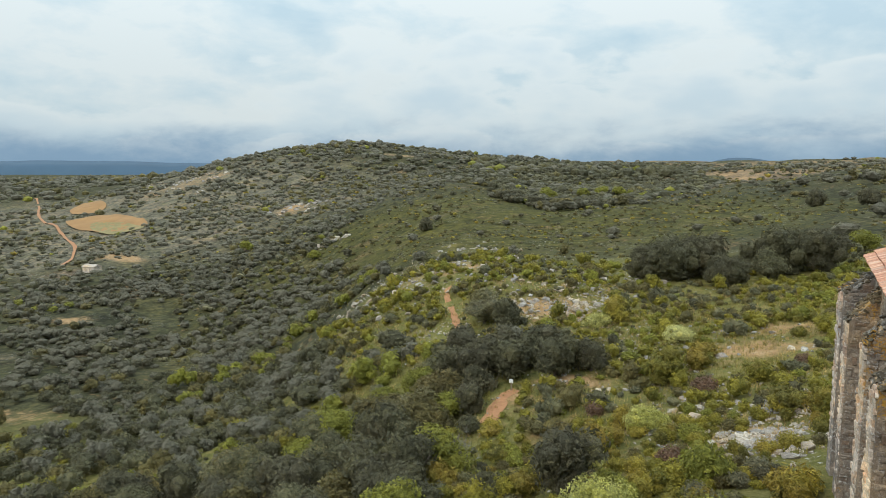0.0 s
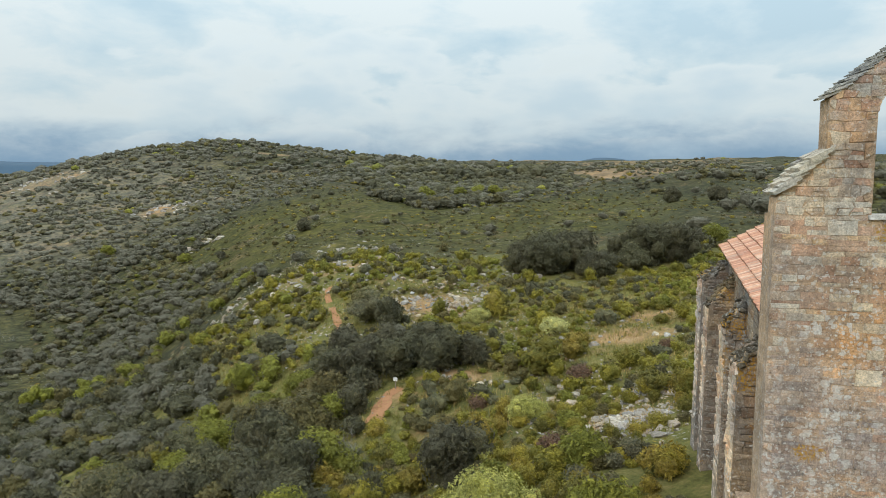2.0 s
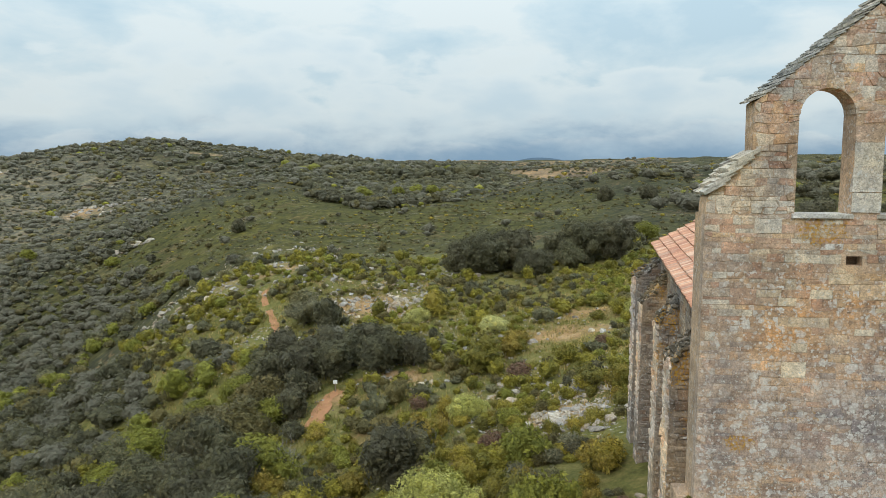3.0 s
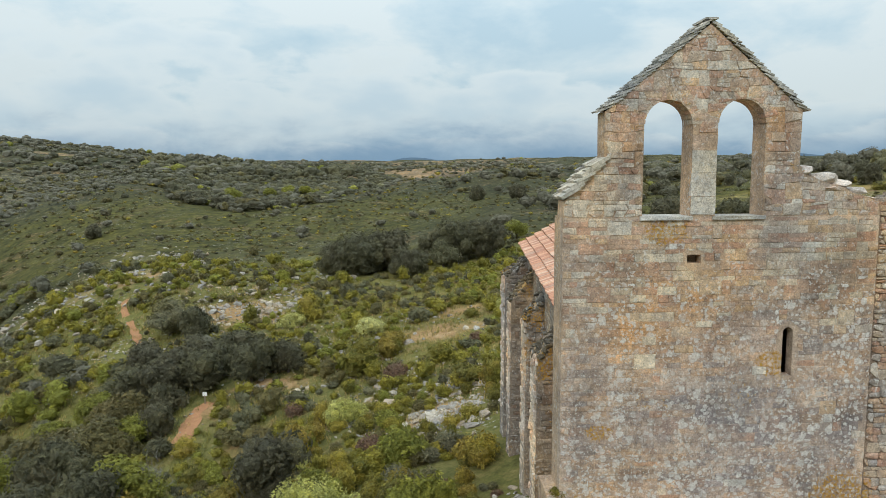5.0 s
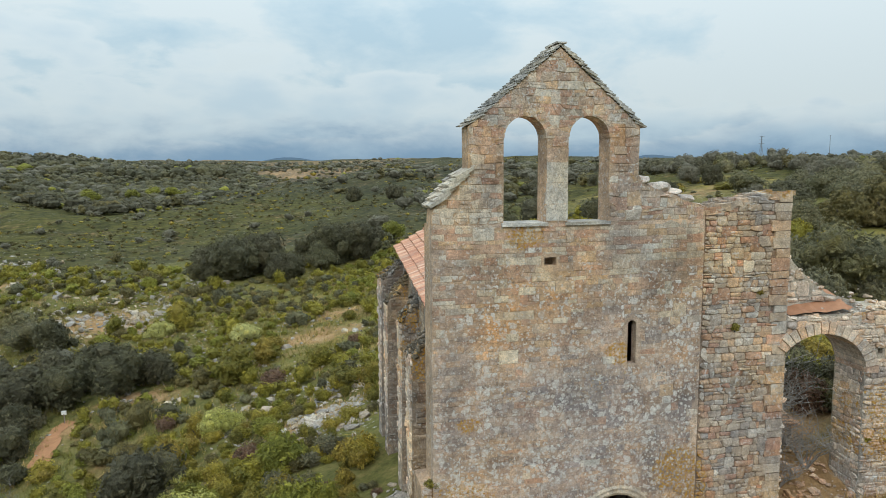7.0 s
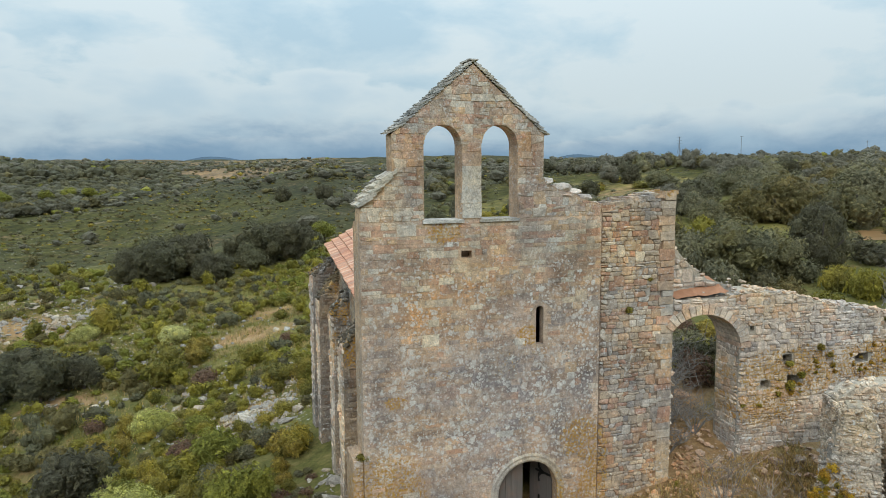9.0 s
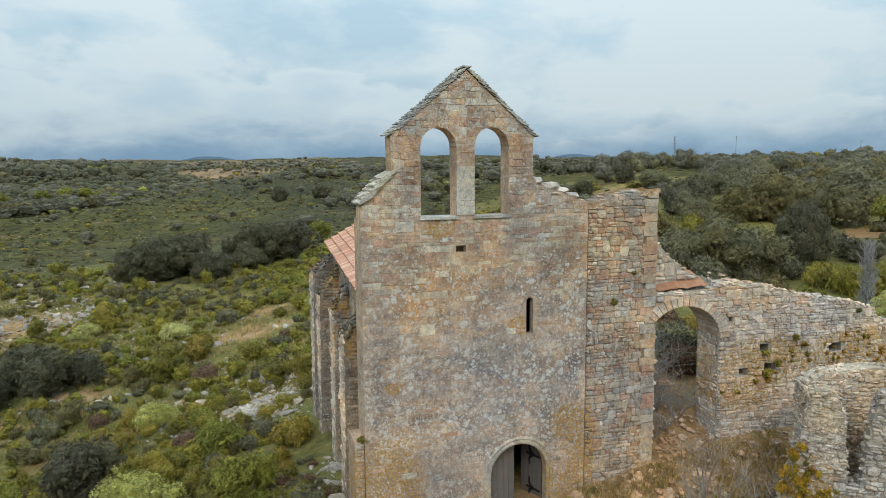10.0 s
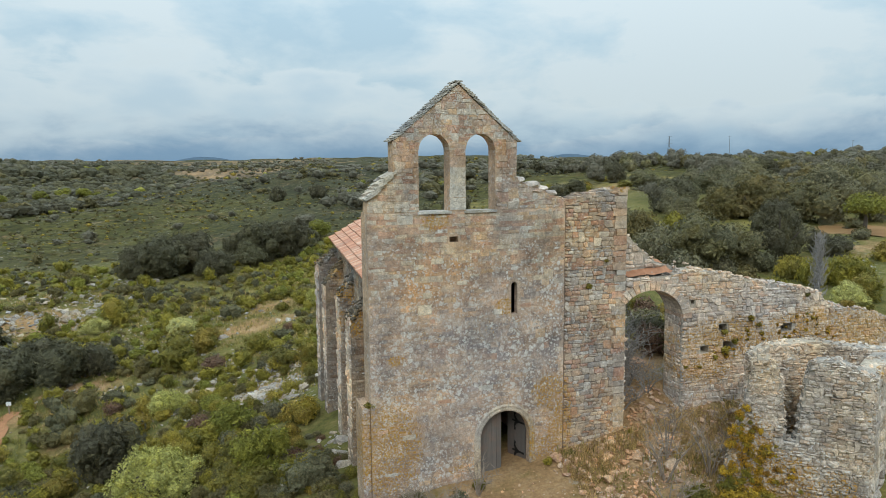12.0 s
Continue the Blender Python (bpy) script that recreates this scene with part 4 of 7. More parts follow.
    # lauze slabs: overlapping courses up both rakes of the gable and over the low shoulder
    def rake(u0, z0, u1, z1, n, side, d0=-0.035, d1=0.64, thick=0.036, lean=19):
        ang = math.degrees(math.atan2(z1 - z0, abs(u1 - u0)))
        for k in range(n):
            f = (k + 0.35) / n
            long = math.hypot(u1 - u0, z1 - z0) / n * 2.9
            y = d0 + rng.uniform(-0.03, 0.02)
            while y < d1 - 0.05:
                w = min(rng.uniform(0.34, 0.55), d1 - y)
                bm = bmesh.new()
                t = thick * rng.uniform(0.75, 1.25)
                box(bm, -long * 0.5, long * 0.5, 0, w - 0.012, 0, t, 0.010, rng)
                m = pose(u0 + (u1 - u0) * f, y, z0 + (z1 - z0) * f - 0.035 + rng.uniform(0, 0.02), 0, -side * (ang - lean + rng.uniform(-3, 3)), rng.uniform(-3, 3))
                bmesh.ops.transform(bm, matrix=m, verts=bm.verts)
                part("slab", bm, M_LAUZE, up)
                y += w
    rake(1.22, 11.60, 3.35, 13.41, 25, 1)
    rake(5.46, 11.60, 3.42, 13.41, 25, -1)
    rake(0.46, 9.80, 1.20, 10.55, 7, 1, -0.10, 0.92, 0.078, 18)
    bm = bmesh.new()
    box(bm, 3.26, 3.52, -0.06, 0.67, 13.41, 13.445, 0.012, rng)
    part("slab", bm, M_LAUZE, up)
    # loose capping stones on the broken right-hand edge
    for u, z, w, h in ((5.60, 10.26, 0.46, 0.34), (6.02, 10.12, 0.62, 0.44), (6.45, 10.0, 0.42, 0.34), (6.80, 9.82, 0.44, 0.24), (7.08, 9.66, 0.34, 0.18), (6.2, 9.9, 0.5, 0.25)):
        bm = bmesh.new()
        broken_block(bm, int(u * 100))
        for v in bm.verts:
            v.co = Vector((u + v.co.x * w * 0.62, 0.26 + v.co.y * 0.5, z + v.co.z * h * 0.75))
        part("capstone", bm, M_RUIN, up)


facade()


def doorway():
    # round-headed moulded frame
    rng = random.Random(4)
    prof = [(0.91, 0.02), (0.915, -0.035), (0.97, -0.06), (1.03, -0.045), (1.09, -0.06), (1.14, -0.02), (1.15, 0.03)]
    bm = bmesh.new()
    rows = []
    path = [(0.0, -0.5)] + [(0.0, z) for z in (0.2, 0.9, 1.5)] + [(math.pi * k / 18, None) for k in range(1, 18)] + [(math.pi, z) for z in (1.5, 0.9, 0.2, -0.5)]
    for a, z in path:
        row = []
        for r, d in prof:
            row.append(bm.verts.new((5.01 + r * math.cos(a), d, z if z is not None else 1.52 + r * math.sin(a))))
        rows.append(row)
    for p, q in zip(rows, rows[1:]):
        for i in range(len(prof) - 1):
            bm.faces.new((p[i], q[i], q[i + 1], p[i + 1]))
    bmesh.ops.recalc_face_normals(bm, faces=bm.faces[:])
    door = root("door_1", 5.01, 0.3, 0.0, "old grey oak double door, one leaf ajar", "door", kind="structure")
    part("door_frame", bm, M_REVEAL, door, "moulded round stone arch")

    def leaf(name, hinge, sign, swing, straps):
        """A plank leaf under half the arch, hung at the jamb; swing in degrees inwards."""
        r = 0.90
        bm = bmesh.new()
        m = Matrix.Translation((hinge, 0.32, 0)) @ pose(0, 0, 0, 0, 0, swing)
        ob = None
        n = 5
        for k in range(n):
            u0, u1 = r * k / n, r * (k + 1) / n - 0.008
            tops = [1.52 + math.sqrt(max(0, r * r - (r - u) ** 2)) for u in (u0, (u0 + u1) / 2, u1)]
            b = bmesh.new()
            pts = [(u0, 0.0), (u1, 0.0), (u1, tops[2]), ((u0 + u1) / 2, tops[1]), (u0, tops[0])]
            f = [b.verts.new((sign * u, rng.uniform(-0.004, 0.004), z + 0.02)) for u, z in pts]
            g = [b.verts.new((v.co.x, 0.05, v.co.z)) for v in f]
            b.faces.new(f), b.faces.new(g[::-1])
            for i in range(5):
                b.faces.new((f[i], f[(i + 1) % 5], g[(i + 1) % 5], g[i]))
            bmesh.ops.recalc_face_normals(b, faces=b.faces[:])
            bmesh.ops.transform(b, matrix=m, verts=b.verts)
            if ob is None:
                ob = part(name, b, M_DOOR, door, "weathered grey oak planks")
            else:
                part("plank", b, M_DOOR, ob)
        for z in (0.62, 1.72) if straps else ():
            b = bmesh.new()
            box(b, 0.02, 0.62, -0.03, -0.006, z - 0.03, z + 0.03)
            for s in (-1, 1):
                for k in range(7):
                    a0, a1 = k * 0.3, (k + 1) * 0.3
                    p = [(0.30 + 0.20 * math.sin(a), s * (0.02 + 0.20 * (1 - math.cos(a)))) for a in (a0, a1)]
                    box(b, min(p[0][0], p[1][0]) - 0.016, max(p[0][0], p[1][0]) + 0.016, -0.03, -0.006, z + min(p[0][1], p[1][1]) - 0.016, z + max(p[0][1], p[1][1]) + 0.016)
            for v in b.verts:
                v.co.x *= sign
            bmesh.ops.recalc_face_normals(b, faces=b.faces[:])
            bmesh.ops.transform(b, matrix=m, verts=b.verts)
            part("strap_hinge", b, M_IRON, ob, "black scrolled wrought iron strap")

    leaf("door_leaf", 4.11, 1, 0, False)
    leaf("door_leaf", 5.91, -1, -72, True)


doorway()


def loose_stones(name, spots, mat, rng, label, category, group=""):
    """Stones as one joined heap, laid in (x, y, z, radius)."""
    unit = []
    for k in range(6):
        bm = bmesh.new()
        r2 = random.Random(k + 40)
        for _ in range(12):
            q = Vector((r2.gauss(0, 1), r2.gauss(0, 1), r2.gauss(0, 1))).normalized() * r2.uniform(0.8, 1.15)
            bm.verts.new((q.x * 1.15, q.y * 0.85, q.z * 0.7))
        hull = bmesh.ops.convex_hull(bm, input=bm.verts[:])
        bmesh.ops.delete(bm, geom=[v for v in set(hull["geom_interior"] + hull["geom_unused"]) if isinstance(v, bmesh.types.BMVert)], context="VERTS")
        bm.verts.index_update()
        unit.append((np.array([v.co[:] for v in bm.verts]), np.array([[v.index for v in f.verts] for f in bm.faces])))
        bm.free()
    vs, fs, base = [], [], 0
    for x, y, z, r in spots:
        co, f = unit[rng.randrange(6)]
        a = rng.uniform(0, 6.28)
        c, s = math.cos(a), math.sin(a)
        vs.append(co @ np.array([[c, s, 0], [-s, c, 0], [0, 0, 1]]) * r + (x, y, z))
        fs.append(f + base)
        base += len(co)
    return tagged(new(name, array_mesh(name, np.concatenate(vs), np.concatenate(fs), [mat])), label, category, group, "stuff")


# ---- nave, set at a slight angle to the front ----
def nave_x(y):
    return 0.85 + 0.09 * y


def nave():
    rng = random.Random(21)
    Y0, Y1, EAVE, RIDGE = 0.85, 17.0, 6.95, 8.35
    for name, xa, xb in (("side_wall", lambda y: nave_x(y), lambda y: nave_x(y) + 0.8), ("side_wall", lambda y: 6.5, lambda y: 7.15)):
        bm = bmesh.new()
        v = [bm.verts.new((f(y), y, z)) for z in (-5.0, EAVE - 0.02) for f, y in ((xa, Y0), (xb, Y0), (xb, Y1), (xa, Y1))]
        for f in ((3, 2, 1, 0), (4, 5, 6, 7), (0, 1, 5, 4), (1, 2, 6, 5), (2, 3, 7, 6), (3, 0, 4, 7)):
            bm.faces.new([v[i] for i in f])
        side = part(name, bm, M_MORTAR, chapel)
        if name == "side_wall" and xa(0) < 2:
            k = math.hypot(1, 0.09)
            loop = [(0, -3), (0, EAVE - 0.1), (16.1 * k, EAVE - 0.1), (16.1 * k, -3)]
            rects = courses(loop, [], -2.6, EAVE - 0.12, (0.16, 0.24), (0.28, 0.6), rng)
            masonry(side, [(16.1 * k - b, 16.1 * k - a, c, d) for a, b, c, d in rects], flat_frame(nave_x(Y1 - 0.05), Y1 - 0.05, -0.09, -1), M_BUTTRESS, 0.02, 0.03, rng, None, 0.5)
    bm = bmesh.new()
    box(bm, nave_x(Y1), 7.1, Y1 - 0.7, Y1, -5, EAVE)
    gx = (nave_x(Y1) + 7.0) / 2
    g = [bm.verts.new((x, y, z)) for y in (Y1 - 0.6, Y1 - 0.1) for x, z in ((nave_x(Y1), EAVE - 0.1), (7.1, EAVE - 0.1), (gx, RIDGE - 0.1))]
    for f in ((2, 1, 0), (3, 4, 5), (0, 1, 4, 3), (1, 2, 5, 4), (2, 0, 3, 5)):
        bm.faces.new([g[i] for i in f])
    part("end_wall", bm, M_MORTAR, chapel)
    # roof deck
    bm = bmesh.new()
    ex = lambda y: nave_x(y) - 0.30
    rx = lambda y: (nave_x(y) + 7.0) / 2
    rows = [[bm.verts.new(p) for p in ((ex(y), y, EAVE - 0.05), (rx(y), y, RIDGE), (7.4, y, EAVE - 0.05), (7.4, y, EAVE - 0.17), (rx(y), y, RIDGE - 0.14), (ex(y), y, EAVE - 0.17))] for y in (Y0 + 0.02, Y1 + 0.25)]
    for i in range(6):
        bm.faces.new((rows[0][i], rows[0][(i + 1) % 6], rows[1][(i + 1) % 6], rows[1][i]))
    bm.faces.new(rows[0][::-1]), bm.faces.new(rows[1])
    roof = part("roof", bm, M_TILE, chapel, "low-pitched terracotta canal tile roof")
    # canal tiles: half-round covers in columns down the slope
    kinds = []
    for s in range(4):
        r2, bm = random.Random(s), bmesh.new()
        rows = []
        for t, rad in ((0.0, 0.088), (1.0, 0.108)):
            rows.append([bm.verts.new((math.cos(a) * rad + r2.uniform(-0.006, 0.006), -t * 0.46, math.sin(a) * rad * 0.95 + t * 0.05)) for a in [math.pi * k / 6 for k in range(7)]])
            rows.append([bm.verts.new((math.cos(a) * (rad - 0.018), -t * 0.46, math.sin(a) * (rad - 0.018) * 0.95 + t * 0.05)) for a in [math.pi * k / 6 for k in range(7)]])
        for p, q in ((0, 2), (2, 3)):
            for k in range(6):
                bm.faces.new((rows[p][k], rows[p][k + 1], rows[q][k + 1], rows[q][k]))
        bmesh.ops.recalc_face_normals(bm, faces=bm.faces[:])
        me = bpy.data.meshes.new("roof_tile")
        bm.to_mesh(me), bm.free()
        me.materials.append(M_TILE)
        kinds.append(me)
    inv = base_of(roof).inverted()
    slope = math.degrees(math.atan2(RIDGE - EAVE + 0.05, 2.9))
    made, verts, tris, base = 0, [], [], 0
    y = Y0 + 0.15
    while y < Y1 + 0.2:
        x0, xr = ex(y), rx(y)
        n = int((xr - x0) / 0.36) + 1
        for k in range(n):
            x = x0 + 0.36 + k * 0.36 + rng.uniform(-0.02, 0.02)
            z = EAVE - 0.05 + (RIDGE - EAVE + 0.05) * (x - x0) / (xr - x0)
            m = Matrix.Translation((x, y + rng.uniform(-0.012, 0.012), z + 0.005)) @ pose(0, 0, 0, 0, 0, -90 + rng.uniform(-2, 2)) @ pose(0, 0, 0, slope + rng.uniform(-1, 1.5), 0, 0)
            me = kinds[rng.randrange(4)]
            if made < 295 and x < x0 + 1.6:
                ob = new("roof_tile", me)
                ob.parent, ob.matrix_parent_inverse, ob.matrix_basis = roof, inv, m
                made += 1
            else:
                co = np.empty(len(me.vertices) * 3, np.float32)
                me.vertices.foreach_get("co", co)
                mm = np.array(m)
                verts.append(co.reshape(-1, 3) @ mm[:3, :3].T + mm[:3, 3])
                for f in me.polygons:
                    f = [base + i for i in f.vertices]
                    tris.append(f)
                base += len(me.vertices)
        y += 0.225
    ob = new("tiling", array_mesh("tiling", np.concatenate(verts), np.array(tris), [M_TILE]))
    ob.parent, ob.matrix_parent_inverse = roof, inv
    tagged(ob, kind="stuff")

    # buttresses with weathered sloping heads
    def buttress(y, reach, head, peak, thick=1.0, foot=-4.5):
        xw, xo = nave_x(y) + 0.05, nave_x(y) - reach
        bm = bmesh.new()
        prof = [(xw, foot), (xo - 0.12, foot), (xo, head), (xw, peak)]
        f, g = ([bm.verts.new((u, d, z)) for u, z in prof] for d in (y, y + thick))
        f, g = list(f), list(g)
        bm.faces.new(f), bm.faces.new(g[::-1])
        for i in range(4):
            bm.faces.new((f[i], f[(i + 1) % 4], g[(i + 1) % 4], g[i]))
        bmesh.ops.recalc_face_normals(bm, faces=bm.faces[:])
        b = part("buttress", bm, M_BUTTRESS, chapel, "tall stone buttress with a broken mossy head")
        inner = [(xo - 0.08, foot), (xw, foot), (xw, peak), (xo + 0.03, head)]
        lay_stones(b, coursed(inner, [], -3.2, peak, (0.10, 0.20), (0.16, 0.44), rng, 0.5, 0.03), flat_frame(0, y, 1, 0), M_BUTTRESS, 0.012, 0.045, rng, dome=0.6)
        # outer face in paler stone: weathered, and its brighter daylight put into the colour
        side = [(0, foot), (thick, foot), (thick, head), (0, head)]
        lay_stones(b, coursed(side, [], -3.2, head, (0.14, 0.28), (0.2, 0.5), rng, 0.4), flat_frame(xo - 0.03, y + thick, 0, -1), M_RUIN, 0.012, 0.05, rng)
        # the sloping head is broken: rough mossy stones lie all over it
        spots = []
        for _ in range(int(110 * (xw - xo))):
            f, e = rng.uniform(-0.04, 1.0), rng.uniform(-0.02, thick)
            spots.append((xo + (xw - xo) * f, y + e, head + (peak - head) * f + rng.uniform(-0.10, 0.07), rng.uniform(0.06, 0.17)))
        crown = loose_stones("weathering_stone", spots, M_MOSSY, rng, "", "")
        tagged(crown, kind="stuff")
        crown.parent, crown.matrix_parent_inverse = b, base_of(b).inverted()

    buttress(4.3, 0.62, 5.10, 5.75)
    buttress(8.6, 0.62, 5.20, 6.0)
    buttress(13.2, 0.92, 5.0, 6.15)
    buttress(16.2, 1.05, 5.6, 6.3, 1.2)
    # low corner buttress against the front
    bm = bmesh.new()
    box(bm, 0.06, 0.6, 0.10, 1.0, -3.0, 3.15, 0.02, rng)
    low = part("corner_buttress", bm, M_MORTAR, chapel, "low corner buttress with grass on its top")
    masonry(low, courses([(0.06, -2), (0.33, -2), (0.33, 3.15), (0.06, 3.15)], [], -1.5, 3.15, (0.16, 0.26), (0.2, 0.3), rng), flat_frame(0, 0.10, 1, 0), M_FACADE, 0.015, 0.03, rng, None, 0.5)


nave()


# ---- the stub of the tower that abuts the front ----
TOWER = [(7.26, -1.5), (9.66, -1.5), (9.72, 9.95), (9.5, 9.95), (9.44, 9.86), (9.0, 9.84), (8.6, 9.74), (8.2, 9.72), (7.9, 9.62), (7.55, 9.52), (7.27, 9.50)]


def tower():
    rng = random.Random(31)
    t = root("ruined_tower", 8.5, 0.6, 0.0, "broken stump of a rubble stone tower beside the chapel", "ruin")
    w = part("wall", slab_with_holes(TOWER, [], 1.15, lambda u, d, z: (u, d + 0.03, z)), M_SHADE_MORTAR, t)
    cells = coursed(TOWER, [], -0.9, 10.0, (0.08, 0.19), (0.12, 0.36), rng, 0.65, 0.05, 0.16, 0.15)
    # long quoins bond the free edge
    edge = [c for c in cells if c[0][0] < 9.28]
    lay_stones(w, edge, flat_frame(0, 0.03, 1, 0), M_TOWER, 0.006, 0.036, rng, lambda u, z: z > 3.2, rounded=True, dome=0.7)
    z, k = -0.9, 0
    while z < 9.8:
        h = min(rng.uniform(0.16, 0.34), 9.95 - z)
        bm = bmesh.new()
        box(bm, rng.uniform(9.22, 9.34) - 0.10 * (k % 2), 9.70, -0.03, 0.5, z + 0.008, z + h - 0.008, 0.012, rng)
        part("quoin", bm, M_TOWER, w)
        z, k = z + h, k + 1
    side = [(0, -1), (1.1, -1), (1.1, 9.0), (0.8, 9.6), (0, 9.9)]
    masonry(w, courses(side, [], -0.9, 9.8, (0.16, 0.3), (0.3, 0.55), rng, 0.2), flat_frame(9.70, 0.05, 0, 1), M_TOWER, 0.03, 0.05, rng, None, 0.7)
    for k in range(26):
        u = 7.35 + 2.3 * k / 25
        z = np.interp(u, [7.27, 7.55, 7.9, 8.2, 8.6, 9.0, 9.44, 9.72], [9.5, 9.52, 9.62, 9.72, 9.74, 9.84, 9.86, 9.95])
        for d in (0.16, 0.55, 0.95):
            bm = bmesh.new()
            box(bm, u - rng.uniform(0.06, 0.15), u + rng.uniform(0.06, 0.15), d - 0.17, d + 0.15, z - 0.08, z + rng.uniform(0.0, 0.09), 0.03, rng)
            part("capstone", bm, M_TOWER, w)


tower()

# ---- ruins beside the chapel ----
def ruin_wall(label, a, b, thick, outline, holes, mat, high, wide, rng, single=None, proud=0.07, joint=0.035, ends=True, back=False, rounded=False, bare=None):
    """A broken wall from a to b on the plan; outline and holes in (u, z) along it."""
    long = math.hypot(b[0] - a[0], b[1] - a[1])
    ux, uy = (b[0] - a[0]) / long, (b[1] - a[1]) / long
    nx, ny = -uy, ux
    r = root("ruin_wall", (a[0] + b[0]) / 2, (a[1] + b[1]) / 2, ground_at((a[0] + b[0]) / 2, (a[1] + b[1]) / 2), label, "ruined wall")
    w = part("wall", slab_with_holes(outline, holes, thick, lambda u, d, z: (a[0] + ux * u + nx * d, a[1] + uy * u + ny * d, z)), M_GREYMORTAR, r)
    lo, hi = min(z for _, z in outline), max(z for _, z in outline)
    lay_stones(w, coursed(outline, holes, lo + 0.3, hi, high, wide, rng, 1.0 if rounded else 0.7, 0.06, 0.2, 0.2), flat_frame(a[0], a[1], ux, uy), mat, joint, proud, rng, single, rounded=True, dome=0.8)
    if ends:
        for u, turn in ((0, 1), (long, -1)):
            zs = [z for p, z in outline if abs(p - u) < 0.12]
            if zs:
                loop = [(0, lo), (thick, lo), (thick, max(zs) - 0.05), (0, max(zs) - 0.05)]
                ox, oy = a[0] + ux * u, a[1] + uy * u
                fr = flat_frame(ox + nx * thick, oy + ny * thick, -nx, -ny) if turn == 1 else flat_frame(ox, oy, nx, ny)
                masonry(w, courses(loop, [], lo + 0.3, max(zs) - 0.05, high, wide, rng, 0.2), fr, mat, joint, proud, rng, None, 0.9, seed=26, wave=0.1, tilt=7.0)
    if back:
        flip = lambda loop: [(long - u, z) for u, z in loop]
        lay_stones(w, coursed(flip(outline), [flip(h) for h in holes], lo + 0.3, hi, high, wide, rng, 1.0, 0.06, 0.2, 0.2), flat_frame(b[0] + nx * thick, b[1] + ny * thick, -ux, -uy), mat, joint, proud, rng)
    # uneven stones along the broken top
    spots = []
    for (u0, z0), (u1, z1) in zip(outline, outline[1:] + outline[:1]):
        if max(z0, z1) < lo + 0.6 or (z0 <= lo + 0.2 and z1 <= lo + 0.2):
            continue
        run = math.hypot(u1 - u0, z1 - z0)
        for k in range(max(1, int(run / 0.14))):
            t = (k + rng.random()) / max(1, int(run / 0.14))
            for d in np.arange(0.08, thick, 0.2):
                rr = rng.uniform(0.05, 0.15) if not rounded else rng.uniform(0.04, 0.12)
                u, e = u0 + (u1 - u0) * t, d + rng.uniform(-0.06, 0.06)
                if bare and bare[0] < u < bare[1] and e > 0.1:
                    continue
                spots.append((a[0] + ux * u + nx * e, a[1] + uy * u + ny * e, z0 + (z1 - z0) * t + rng.uniform(-0.07, 0.04), rr))
    top = loose_stones("coping", spots, mat, rng, "", "")
    top.parent, top.matrix_parent_inverse = w, base_of(w).inverted()
    return r, w


